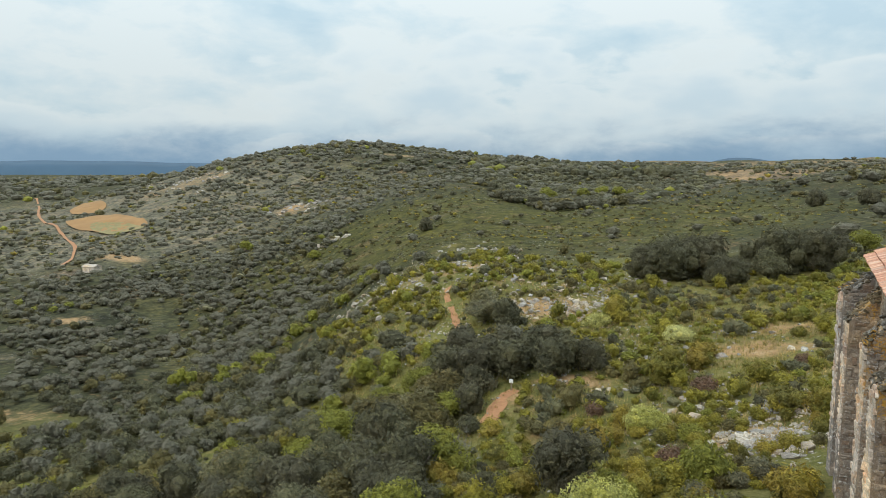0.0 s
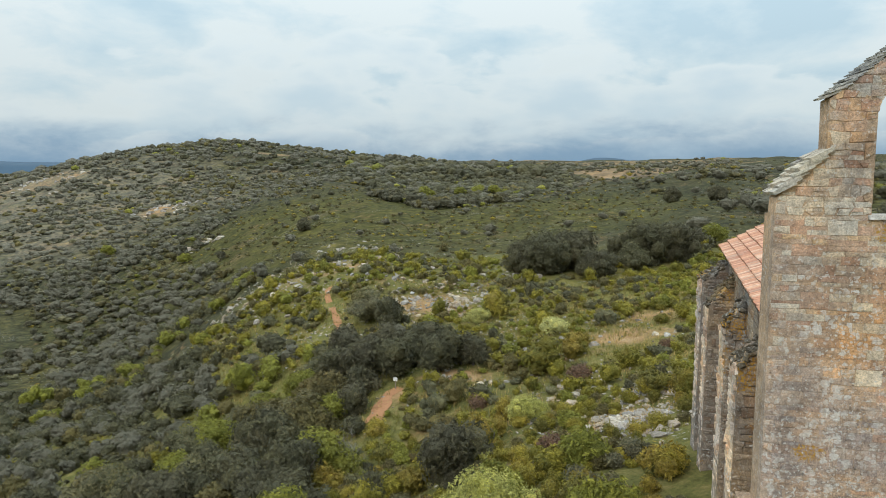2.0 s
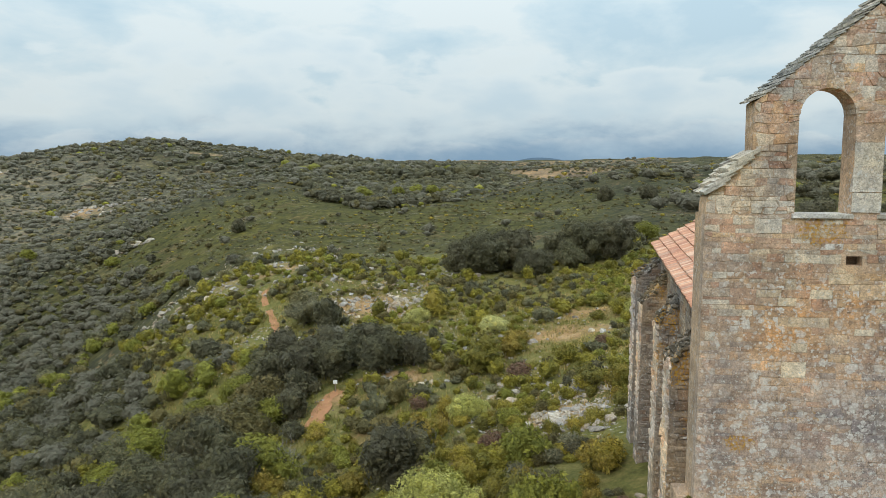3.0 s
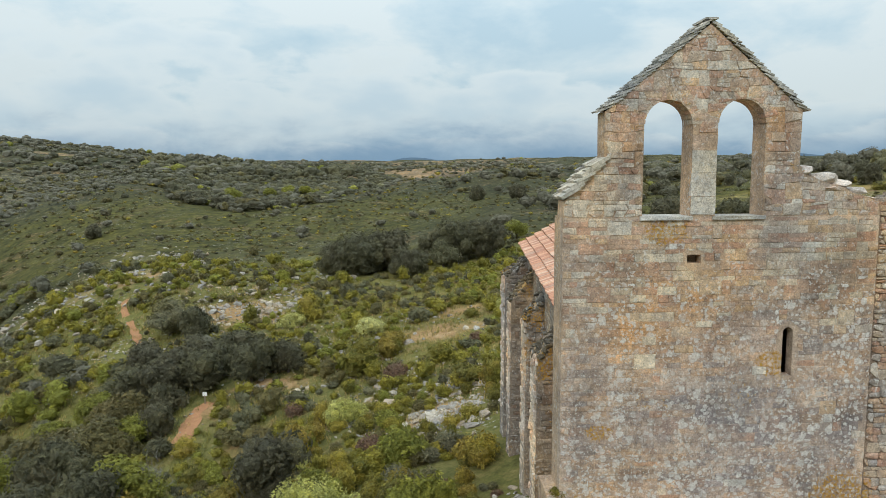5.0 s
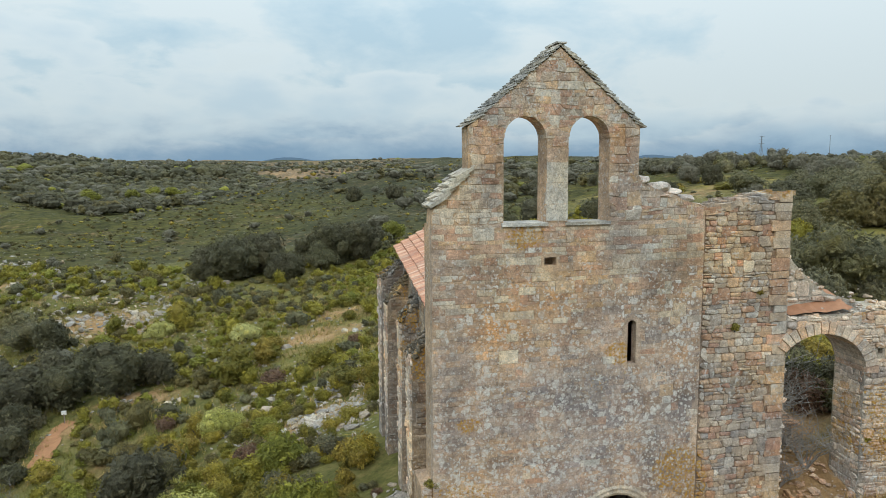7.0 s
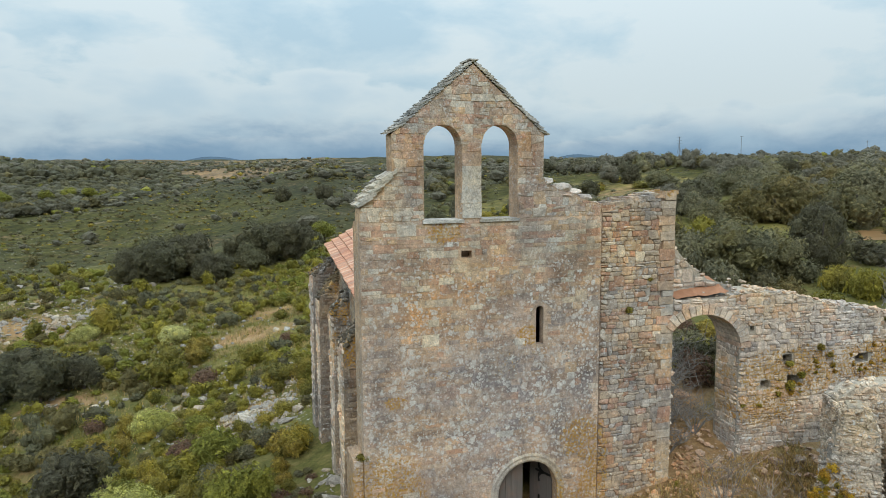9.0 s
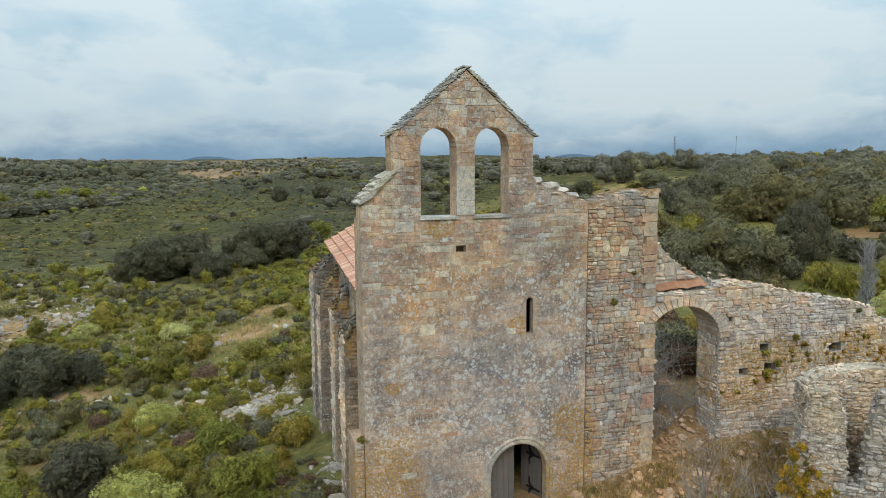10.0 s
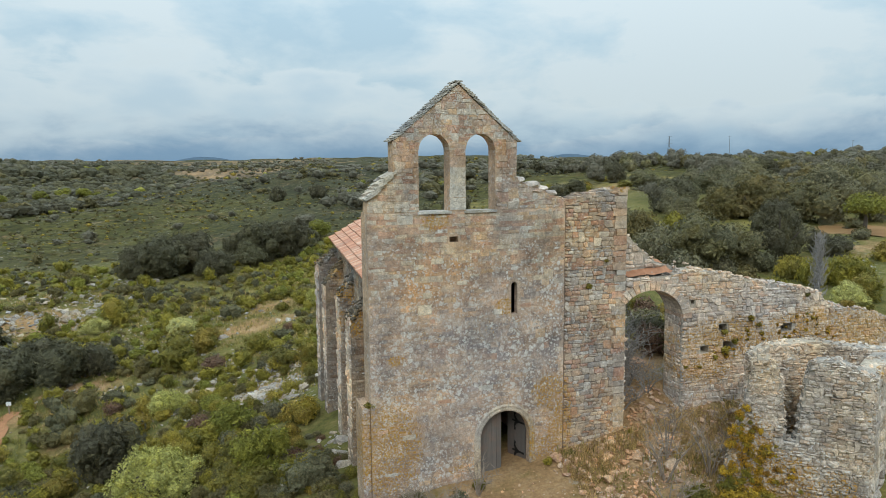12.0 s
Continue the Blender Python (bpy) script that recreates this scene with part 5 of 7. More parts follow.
def ruins():
    rng = random.Random(51)
    # the wall with the archway, running away from the tower
    a, b = (9.72, 0.0), (22.2, -1.15)
    arch = arch_loop(-0.3, 2.32, 1.0, 5.15, 14, 1.25)
    arch = [(max(0.01, u), z) for u, z in arch if u > -0.29 or z < 2]
    out = [(0, 0.0), (12.5, 2.0), (12.5, 4.2), (11.3, 4.75), (10.3, 5.0), (9.3, 5.15), (8.6, 5.35), (8.35, 5.8), (7.0, 6.08), (5.6, 6.3), (4.6, 6.6), (3.4, 6.82), (2.3, 6.84), (1.7, 6.74), (0, 6.70)]
    hole = lambda u, z, w=0.34, h=0.28: [(u - w / 2, z - h / 2), (u + w / 2, z - h / 2), (u + w / 2, z + h / 2), (u - w / 2, z + h / 2)]
    ah = [(0.02, 1.2), (2.32, 1.2)] + [(1.02 + 1.30 * math.cos(t), 5.13 + 1.13 * math.sin(t)) for t in [math.pi * 0.79 * k / 12 for k in range(13)]] + [(0.02, 6.0)]
    holes = [ah, hole(4.05, 4.66), hole(3.3, 3.88), hole(4.28, 3.96, 0.38, 0.34), hole(6.85, 4.5, 0.5, 0.3), hole(2.74, 5.75, 0.14, 0.24)]
    r, w = ruin_wall("ruined pale rubble wall with a round archway and putlog holes", a, b, 1.15, out, holes, M_RUIN, (0.07, 0.17), (0.11, 0.36), rng, lambda u, z: u < 8, 0.040, 0.006, bare=(0.0, 2.9))
    bm = bmesh.new()
    for p in holes[1:]:
        u0, u1, z0, z1 = p[0][0] - 0.1, p[1][0] + 0.1, p[0][1] - 0.1, p[2][1] + 0.1
        k = -1.15 / 12.48
        box(bm, 9.72 + u0 * 0.995, 9.72 + u1 * 0.995, k * u0 + 0.45, k * u0 + 0.55, z0, z1)
    part("niche_back", bm, M_SHADE_MORTAR, r)
    ux, uy = 12.48 / 12.533, -1.15 / 12.533
    n = 17
    for k in range(n):
        t0, t1 = math.pi * 0.80 * (k + 0.06) / n, math.pi * 0.80 * (k + 0.94) / n
        o = rng.uniform(0.26, 0.36)
        bm = bmesh.new()
        ring = [(1.02 + (1.29 + e) * math.cos(t), 5.13 + (1.12 + e) * math.sin(t)) for e, t in ((0, t0), (o, t0), (o, t1), (0, t1))]
        f = [bm.verts.new((9.72 + ux * u - uy * -0.09, uy * u - 0.09, z)) for u, z in ring]
        g = [bm.verts.new((9.72 + ux * u + 0.09 * 1.1, uy * u + 1.1, z)) for u, z in ring]
        bm.faces.new(f[::-1]), bm.faces.new(g)
        for i in range(4):
            bm.faces.new((f[i], f[(i + 1) % 4], g[(i + 1) % 4], g[i]))
        bmesh.ops.recalc_face_normals(bm, faces=bm.faces[:])
        part("voussoir", bm, M_RUIN, w)
    # inner face of the right-hand jamb
    jx, jy = 9.72 + ux * 2.32, uy * 2.32
    lay_stones(w, coursed([(0, 0.5), (1.12, 0.5), (1.12, 5.15), (0, 5.15)], [], 0.8, 5.15, (0.10, 0.22), (0.16, 0.42), rng, 0.6, 0.04), flat_frame(jx + 0.10, jy + 1.12, -0.092, -1), M_RUIN, 0.007, 0.035, rng, rounded=True)
    # red earth lying on the wall over the arch
    bm = bmesh.new()
    for i in range(13):
        for j in range(5):
            u, d = 0.10 + i * 0.15, 0.02 + j * 0.27
            bm.verts.new((9.72 + ux * u - uy * d, uy * u + ux * d, 6.74 + 0.012 * i + 0.085 * j + rng.uniform(-0.03, 0.03)))
    bm.verts.ensure_lookup_table()
    for i in range(12):
        for j in range(4):
            bm.faces.new([bm.verts[k] for k in (i * 5 + j, i * 5 + j + 1, i * 5 + j + 6, i * 5 + j + 5)])
    bmesh.ops.recalc_face_normals(bm, faces=bm.faces[:])
    part("earth_capping", bm, M_REDSOIL, r, "bare red earth on the wall head")
    spots = []
    for _ in range(34):
        u, d = rng.uniform(0.1, 2.6) if rng.random() < 0.35 else rng.uniform(1.7, 2.9), rng.uniform(0.0, 1.1)
        spots.append((9.72 + ux * u - uy * d, uy * u + ux * d, 6.70 + 0.055 * u + 0.31 * d, rng.uniform(0.03, 0.11)))
    cap = loose_stones("cap_stone", spots, M_RUIN, rng, "", "")
    cap.parent, cap.matrix_parent_inverse = w, base_of(w).inverted()
    # stub that steps down behind the tower
    ruin_wall("stepped stub of wall behind the tower stump", (9.75, 0.5), (12.2, 0.3), 0.6, [(0, 6.7), (2.4, 6.7), (2.4, 6.95), (1.9, 7.1), (1.5, 7.2), (1.1, 7.5), (0.7, 7.85), (0.35, 8.2), (0, 8.45)], [], M_RUIN, (0.14, 0.24), (0.2, 0.45), rng)
    # the small roofless house in front: face with a narrow doorway, its return and its rear wall
    A, B, C, D = (11.1, -4.75), (13.45, -6.85), (16.9, -4.9), (12.35, -3.45)
    long = math.hypot(B[0] - A[0], B[1] - A[1])
    front = [(-1.0, -0.8), (long, -0.8), (long, 4.62), (2.6, 4.86), (2.2, 5.0), (1.75, 4.96), (1.5, 4.8), (1.4, 4.3), (1.32, 3.6), (1.2, 2.5), (0.92, 2.4), (0.86, 3.3), (0.78, 4.2), (0.64, 4.72), (0.4, 4.9), (0.1, 4.86), (-0.1, 4.3), (-0.3, 3.2), (-0.6, 1.7), (-1.0, 0.4)]
    ruin_wall("grey rubble house wall with a gap and golden lichen", A, B, 0.62, front, [], M_GREYRUIN, (0.06, 0.14), (0.09, 0.27), rng, lambda u, z: True, 0.06, 0.004, back=True, rounded=True)
    ruin_wall("rear wall of the roofless rubble house", D, C, 0.6, [(0, 0), (4.75, 0), (4.75, 4.6), (3.4, 4.75), (2.0, 4.95), (1.2, 4.9), (0.5, 4.8), (0, 4.5)], [], M_GREYRUIN, (0.06, 0.15), (0.10, 0.30), rng, None, 0.06, 0.005, rounded=True)
    ruin_wall("side wall of the roofless rubble house with large corner stones", B, C, 0.6, [(0, 0), (3.95, 0), (3.95, 4.55), (2.0, 4.7), (0.8, 4.66), (0, 4.62)], [], M_GREYRUIN, (0.16, 0.34), (0.28, 0.6), rng, None, 0.07, 0.012, rounded=True)
    ruin_wall("end wall of the roofless rubble house", D, A, 0.6, [(0, 0), (1.8, 0), (1.8, 4.8), (1.0, 4.7), (0, 4.4)], [], M_GREYRUIN, (0.06, 0.15), (0.10, 0.30), rng, None, 0.06, 0.005, rounded=True)


ruins()

# ---- plants ----
ICO_V, ICO_F = None, None


def ico():
    bm = bmesh.new()
    bmesh.ops.create_icosphere(bm, subdivisions=1, radius=1.0)
    v = np.array([p.co[:] for p in bm.verts])
    f = np.array([[p.index for p in q.verts] for q in bm.faces])
    bm.free()
    return v, f


ICO_V, ICO_F = ico()


def crown_arrays(seed, lobes, leaves, size, wide=0.62, flat=0.75, core=0.84, low=-0.35, narrow=0.5, billow=1.0):
    """A crown of about unit radius: overlapping lobes of many small leaf sprays round a dark, dense heart."""
    r = np.random.RandomState(seed)
    d = r.normal(size=(lobes, 3))
    d /= np.linalg.norm(d, axis=1)[:, None]
    cen = d * (wide * r.uniform(0.35, 1.0, (lobes, 1))) * (1, 1, flat)
    rad = r.uniform(0.26, 0.48, lobes) * billow
    cen[0], rad[0] = 0, 0.55
    w = rad**2 / (rad**2).sum()
    n = leaves * 3
    pick = r.choice(lobes, n, p=w)
    way = r.normal(size=(n, 3))
    way /= np.linalg.norm(way, axis=1)[:, None]
    pos = cen[pick] + way * (rad[pick] * r.uniform(0.80, 1.14, n))[:, None]
    deep = (np.linalg.norm(pos[:, None] - cen[None], axis=2) / rad[None]).min(1)
    keep = (deep > 0.78) & (way[:, 2] > low - 0.4 * r.rand(n))
    pos, way = pos[keep][:leaves], way[keep][:leaves]
    n = len(pos)
    nor = way * 0.9 + r.normal(size=(n, 3)) * 0.55 + (0, 0, 0.25)
    nor /= np.linalg.norm(nor, axis=1)[:, None]
    t = np.cross(nor, r.normal(size=(n, 3)))
    t /= np.linalg.norm(t, axis=1)[:, None]
    b = np.cross(nor, t)
    a = size * r.uniform(0.55, 1.35, (n, 1))
    q = np.stack([pos - t * a, pos + b * a * narrow - nor * a * 0.15, pos + t * a, pos - b * a * narrow - nor * a * 0.15], 1).reshape(-1, 3)
    k = np.arange(n)[:, None] * 4
    tri = np.concatenate([k + (0, 1, 2), k + (0, 2, 3)])
    vs, fs, base = [q], [tri], len(q)
    for c, s in zip(cen, rad):
        vs.append(ICO_V * r.uniform(0.9, 1.08, (len(ICO_V), 1)) * s * core + c)
        fs.append(ICO_F + base)
        base += len(ICO_V)
    v = np.concatenate(vs)
    v[:, 2] -= v[:, 2].min()
    return v, np.concatenate(fs)


def tube(bm, points, radii, sides=5):
    rows = []
    for k, (p, r) in enumerate(zip(points, radii)):
        p = Vector(p)
        q = Vector(points[min(k + 1, len(points) - 1)]) - Vector(points[max(k - 1, 0)])
        x = q.orthogonal().normalized()
        y = q.normalized().cross(x)
        rows.append([bm.verts.new(p + (x * math.cos(a) + y * math.sin(a)) * r) for a in [2 * math.pi * i / sides for i in range(sides)]])
    for a, b in zip(rows, rows[1:]):
        for i in range(sides):
            bm.faces.new((a[i], a[(i + 1) % sides], b[(i + 1) % sides], b[i]))
    bm.faces.new(rows[-1])


def trunk_bm(rng, height, thick, limbs=4):
    bm = bmesh.new()
    lean = (rng.uniform(-0.15, 0.15), rng.uniform(-0.15, 0.15))
    pts = [(lean[0] * k * height + rng.uniform(-0.02, 0.02), lean[1] * k * height, -0.25 + (height + 0.25) * k) for k in (0, 0.35, 0.7, 1.0)]
    tube(bm, pts, [thick * 1.25, thick, thick * 0.85, thick * 0.6], 6)
    for i in range(limbs):
        a = i * 6.28 / limbs + rng.uniform(-0.5, 0.5)
        s = Vector(pts[2]) * 0.6 + Vector(pts[3]) * 0.4
        e = s + Vector((math.cos(a) * 0.55, math.sin(a) * 0.55, rng.uniform(0.35, 0.7)))
        m = (s + e) / 2 + Vector((0, 0, -0.06))
        tube(bm, [s, m, e], [thick * 0.55, thick * 0.4, thick * 0.2], 5)
    return bm


TREES, SHRUBS = {}, {}


def make_tree(kind, seed, mat, label, category, group, lobes=15, leaves=1200, size=0.085, lift=0.06, flat=0.75, wide=0.62, bark=None, core=0.84, billow=1.0):
    """A prototype of unit crown radius, standing at the origin."""
    rng = random.Random(seed)
    r = root(kind, 0, 0, 0, label, category, group)
    part("trunk", trunk_bm(rng, lift + 0.45, 0.075), bark or M_BARK, r)
    v, f = crown_arrays(seed, lobes, leaves, size, wide, flat, core, billow=billow)
    v = v + (0, 0, lift)
    ob = new("crown", array_mesh("crown", v, f, [mat]))
    ob.parent = r
    return r


def make_shrub(kind, seed, mat, label, category, group, lobes=9, leaves=420, size=0.13, flat=0.7, wide=0.6, core=0.8, billow=1.0):
    rng = random.Random(seed)
    r = root(kind, 0, 0, 0, label, category, group)
    bm = bmesh.new()
    for i in range(4):
        a = i * 1.57 + rng.uniform(-0.4, 0.4)
        tube(bm, [(0, 0, -0.2), (0.2 * math.cos(a), 0.2 * math.sin(a), 0.25), (0.45 * math.cos(a), 0.45 * math.sin(a), 0.6)], [0.05, 0.035, 0.015], 4)
    part("woody_base", bm, M_BARK, r)
    v, f = crown_arrays(seed, lobes, leaves, size, wide, flat, core, -0.2, billow=billow)
    ob = new("foliage", array_mesh("foliage", v - (0, 0, 0.08), f, [mat]))
    ob.parent = r
    return r


def prototypes():
    oak = "dark evergreen holm oak with a dense rounded crown"
    TREES["oak"] = [make_tree("holm_oak", s, L_OAK, oak, "tree", "holm oaks on the hillside", lobes=15 + s, leaves=800, size=0.082, flat=0.7 + 0.06 * s) for s in (1, 2, 3)]
    TREES["big"] = [make_tree("old_holm_oak", s, L_OAK, "broad old holm oak with a dark billowing crown", "tree", "old holm oaks", lobes=64, leaves=3000, size=0.046, flat=0.8, wide=0.66, billow=0.62) for s in (31, 32, 33)]
    TREES["grey"] = [make_tree("olive_tree", s, L_GREY, "grey-green wild olive tree with loose foliage", "tree", "wild olives by the ruins", lobes=30, size=0.05, leaves=2500, flat=0.8, core=0.76, billow=0.8) for s in (4, 5)]
    TREES["lime"] = [make_tree("spring_tree", s, L_LIME, "young broadleaf tree in bright lime spring leaf", "tree", "trees in spring leaf", lobes=16, size=0.065, leaves=1700, core=0.66) for s in (6, 7)]
    TREES["olive"] = [make_tree("scrub_oak", s, L_HEATH, "olive-brown scrub oak with thin spring foliage", "tree", "scrub oaks on the hillside", lobes=14, size=0.085, leaves=1200, core=0.7) for s in (15, 16)]
    TREES["umbrella"] = [make_tree("umbrella_tree", 41, L_LIME, "bright green tree with a flat crown on a bare trunk", "tree", "trees in spring leaf", lobes=14, size=0.07, leaves=1200, flat=0.35, lift=0.75, core=0.7)]
    SHRUBS["pale"] = [make_shrub("blossom_shrub", s, L_PALE, "pale green shrub covered in whitish blossom", "shrub", "blossoming shrubs", lobes=34, leaves=4000, size=0.032, flat=0.7, wide=0.78, core=0.55, billow=0.6) for s in (8, 9)]
    SHRUBS["green"] = [make_shrub("green_shrub", s, L_GREEN, "dense low green garrigue shrub", "shrub", "green garrigue shrubs", lobes=10, leaves=460, size=0.09) for s in (10, 11, 12)]
    SHRUBS["heath"] = [make_shrub("heath_shrub", s, L_HEATH, "low olive-brown heath shrub", "shrub", "heath shrubs", lobes=9, leaves=380, size=0.095, flat=0.55) for s in (13, 14)]
    SHRUBS["oak"] = [make_shrub("oak_shrub", s, L_OAK, "dark evergreen kermes oak bush", "shrub", "kermes oak bushes", lobes=10, leaves=430, size=0.10) for s in (17, 18)]
    SHRUBS["grey"] = [make_shrub("grey_shrub", s, L_GREY, "rounded grey-green cistus bush", "shrub", "cistus bushes", lobes=10, leaves=400, size=0.10) for s in (19,)]
    SHRUBS["lime"] = [make_shrub("lime_shrub", s, L_LIME, "fresh yellow-green spring shrub", "shrub", "yellow-green shrubs", lobes=10, leaves=400, size=0.10) for s in (20, 21)]
    SHRUBS["gold"] = [make_shrub("golden_herb", 23, L_GOLD, "yellow-brown herb clump at the foot of the ruin", "shrub", "golden herbs", lobes=7, leaves=230, size=0.13, core=0.6)]
    SHRUBS["russet"] = [make_shrub("russet_shrub", 22, L_RED, "bare russet-brown twiggy bush", "shrub", "russet bushes", lobes=9, leaves=600, size=0.09, core=0.6)]


prototypes()
USED = set()


def plant(ob, x, y, radius, turn, rise=1.0):
    m = Matrix.Translation((x, y, ground_at(x, y) - 0.06)) @ Matrix.Rotation(turn, 4, "Z") @ Matrix.Diagonal((radius, radius, radius * rise, 1))
    if ob.name in USED:
        return copy_thing(ob, m @ Matrix.Diagonal([1 / q for q in ob.scale] + [1]))
    USED.add(ob.name)
    ob.matrix_basis = m
    return ob


# plants that stand out by themselves: x, y, width
OAKS = [(-10.2, 17.4, 4.3), (-25.6, 55.5, 4.2), (-20.8, 41.6, 4.6), (-16.6, 41.2, 4.4), (-22.2, 44.9, 4.9), (-24.8, 44.2, 3.6), (-26.6, 42.6, 4.4), (-14.9, 42.9, 2.8), (-19.8, 44.8, 4.0), (-23.6, 42.0, 4.6), (-27.2, 46.6, 4.6), (-13.8, 42.8, 3.4), (-11.0, 80.1, 9.0), (-7.0, 82.9, 8.2),
        (-4.0, 77.0, 6.2), (3.2, 84.4, 8.8), (7.2, 83.6, 7.0), (-14.5, 81.5, 6.0), (-0.2, 87.0, 6.0), (-87.2, 166.9, 5.3)]
OAKS2 = [(16.0, 194.1, 6.0), (26.1, 178.9, 7.2)]
OLIVES = [(-28.9, 57.6, 5.6), (0.9, 80.6, 5.4)]
LIMES = [(-19.9, 24.6, 5.0), (-25.3, 26.0, 3.6), (13.3, 94.6, 4.5), (-142.8, 190.8, 5.8), (-205.4, 230.0, 6.6), (-88.4, 311.9, 8.4), (-61.3, 352.9, 7.7), (-78.4, 345.3, 7.6), (-70.9, 354.6, 7.8), (-43.9, 312.5, 6.0), (-96, 335, 8), (-52, 330, 7)]
PALES = [(-6.8, 10.9, 4.4), (-7.5, 28.5, 3.4), (5.8, 49.3, 2.4), (-7.4, 49.6, 3.4), (-15.8, 56.1, 3.3), (24.6, 4.4, 2.6), (28.0, 6.2, 2.2), (-9.6, 21.8, 2.2)]
GREENS = [(-4.8, 44.9, 2.8), (-0.8, 37.9, 2.2), (-14.0, 57.6, 4.3), (-5.3, 42.5, 3.4), (-7.6, 39.8, 4.6), (4.8, 50.8, 3.3), (-0.2, 13.8, 2.6), (-1.0, 37.6, 2.5),
          (22.6, 1.6, 2.4), (2.4, 50.0, 1.8)]
# behind the ruins: kind, x, y, width, height
BACK = [("grey", 27.8, 17.6, 6.2, 4.4), ("grey", 26.0, 19.4, 4.4, 3.3), ("grey", 30.6, 17.4, 4.0, 3.3), ("big", 33.6, 16.9, 4.6, 4.4), ("olive", 48.5, 34.9, 8.0, 5.0), ("olive", 46.0, 37.0, 5.5, 3.8),
        ("grey", 52.0, 29.6, 8.2, 6.2), ("grey", 50.6, 31.4, 5.2, 5.2), ("grey", 57.0, 28.0, 6.5, 5.2), ("umbrella", 48.6, 22.4, 4.4, 3.7), ("grey", 73.0, 69.9, 6.6, 4.9), ("oak", 50.1, 49.7, 6.0, 4.0),
        ("oak", 70.1, 93.1, 5.0, 4.0), ("oak", 58.2, 86.9, 4.8, 3.2), ("grey", 67.4, 79.9, 6.2, 3.6), ("grey", 80.3, 71.8, 7.4, 4.4), ("oak", 97.8, 84.2, 7.4, 4.3), ("grey", 74.8, 77.5, 5.4, 3.6),
        ("green_shrub", 33.4, 31.1, 3.2, 2.2), ("green_shrub", 33.2, 27.5, 3.2, 2.7), ("green_shrub", 35.6, 27.6, 2.6, 1.8), ("olive", 30.6, 29.0, 3.4, 3.0), ("oak_shrub", 37.1, 15.9, 4.0, 1.8), ("green_shrub", 31.1, 13.0, 2.6, 1.8),
        ("green_shrub", 30.9, 11.0, 2.6, 2.0), ("green_shrub", 32.0, 9.9, 3.2, 2.1), ("green_shrub", 29.9, 7.1, 2.6, 1.8), ("grey_shrub", 28.0, 15.9, 2.2, 1.5), ("grey_shrub", 30.9, 15.5, 2.2, 1.6), ("grey_shrub", 24.8, 15.4, 2.6, 2.0),
        ("oak", 44.0, 44.0, 4.6, 3.4), ("oak", 56.0, 56.0, 5.4, 4.0), ("grey", 61.0, 62.0, 5.6, 3.6), ("grey", 66.0, 58.0, 6.4, 4.6), ("grey", 62.0, 47.0, 6.0, 4.6), ("grey", 55.0, 42.0, 5.6, 3.8), ("grey", 70.0, 42.0, 7.0, 5.5), ("grey", 40.0, 35.0, 4.4, 3.0),
        ("green_shrub", 34.5, 6.5, 2.8, 1.7), ("grey", 88.0, 60.0, 7.0, 5.0), ("grey_shrub", 40.5, 21.0, 2.6, 1.4), ("grey_shrub", 44.0, 19.0, 1.6, 0.9), ("heath_shrub", 46.5, 21.0, 1.8, 0.9), ("grey_shrub", 51.0, 25.5, 1.8, 1.0), ("green_shrub", 38.6, 12.6, 2.6, 1.5), ("green_shrub", 26.5, 9.5, 2.4, 1.6), ("heath_shrub", 24.2, 11.0, 2.4, 1.4), ("heath_shrub", 27.2, 12.6, 2.2, 1.4)]
BACK += [("oak", 34.9, 88.0, 6.5, 4.5), ("oak", 38.0, 92.0, 5.0, 4.0), ("grey", 31.0, 90.0, 5.0, 3.6), ("oak", 38.8, 74.5, 6.0, 3.6), ("grey", 42.5, 76.0, 4.6, 3.0), ("oak", 51.7, 135.3, 6.0, 4.0), ("oak", 65.9, 133.4, 4.0, 3.0), ("oak", 57.2, 168.8, 5.0, 3.5),
         ("oak", 39.8, 151.5, 5.0, 3.5), ("oak", 55.0, 87.6, 4.6, 3.2), ("green_shrub", 36.0, 80.0, 3.6, 1.5), ("green_shrub", 43.0, 84.0, 4.0, 1.5), ("green_shrub", 33.0, 82.0, 3.4, 1.4)]
BACK += [("oak_shrub", -20.6, 31.6, 2.6, 1.5), ("green_shrub", -18.9, 31.4, 2.4, 1.3), ("oak", -22.2, 35.2, 3.6, 2.8), ("oak", -22.6, 38.6, 3.6, 3.0), ("olive", -23.6, 32.4, 3.4, 2.6)]
BACK += [("green_shrub", x, y, 4.5, 1.3) for x, y in ((62, 92), (66, 98), (57, 95), (72, 101), (53, 90), (68, 86), (77, 96), (61, 103), (55, 99), (82, 100))]
RUSSETS = [(-4.5, 35.7, 2.7), (-5.4, 20.3, 2.0), (2.0, 41.0, 1.6), (-11.6, 33.0, 1.8)]
PATHS = {"near": [(-19.7, 32.8), (-19.7, 34.6), (-19.9, 36.7), (-19.8, 38.0), (-18.6, 39.2)],
         "mid": [(-29.6, 51.4), (-30.3, 53.2), (-31.8, 56.4), (-34.2, 60.7), (-36.7, 64.8), (-37.5, 67.0), (-37.6, 68.6)],
         "far": [(-284, 198), (-308, 222), (-340, 249), (-366, 264), (-401, 285), (-477, 328), (-565, 392), (-664, 460)]}
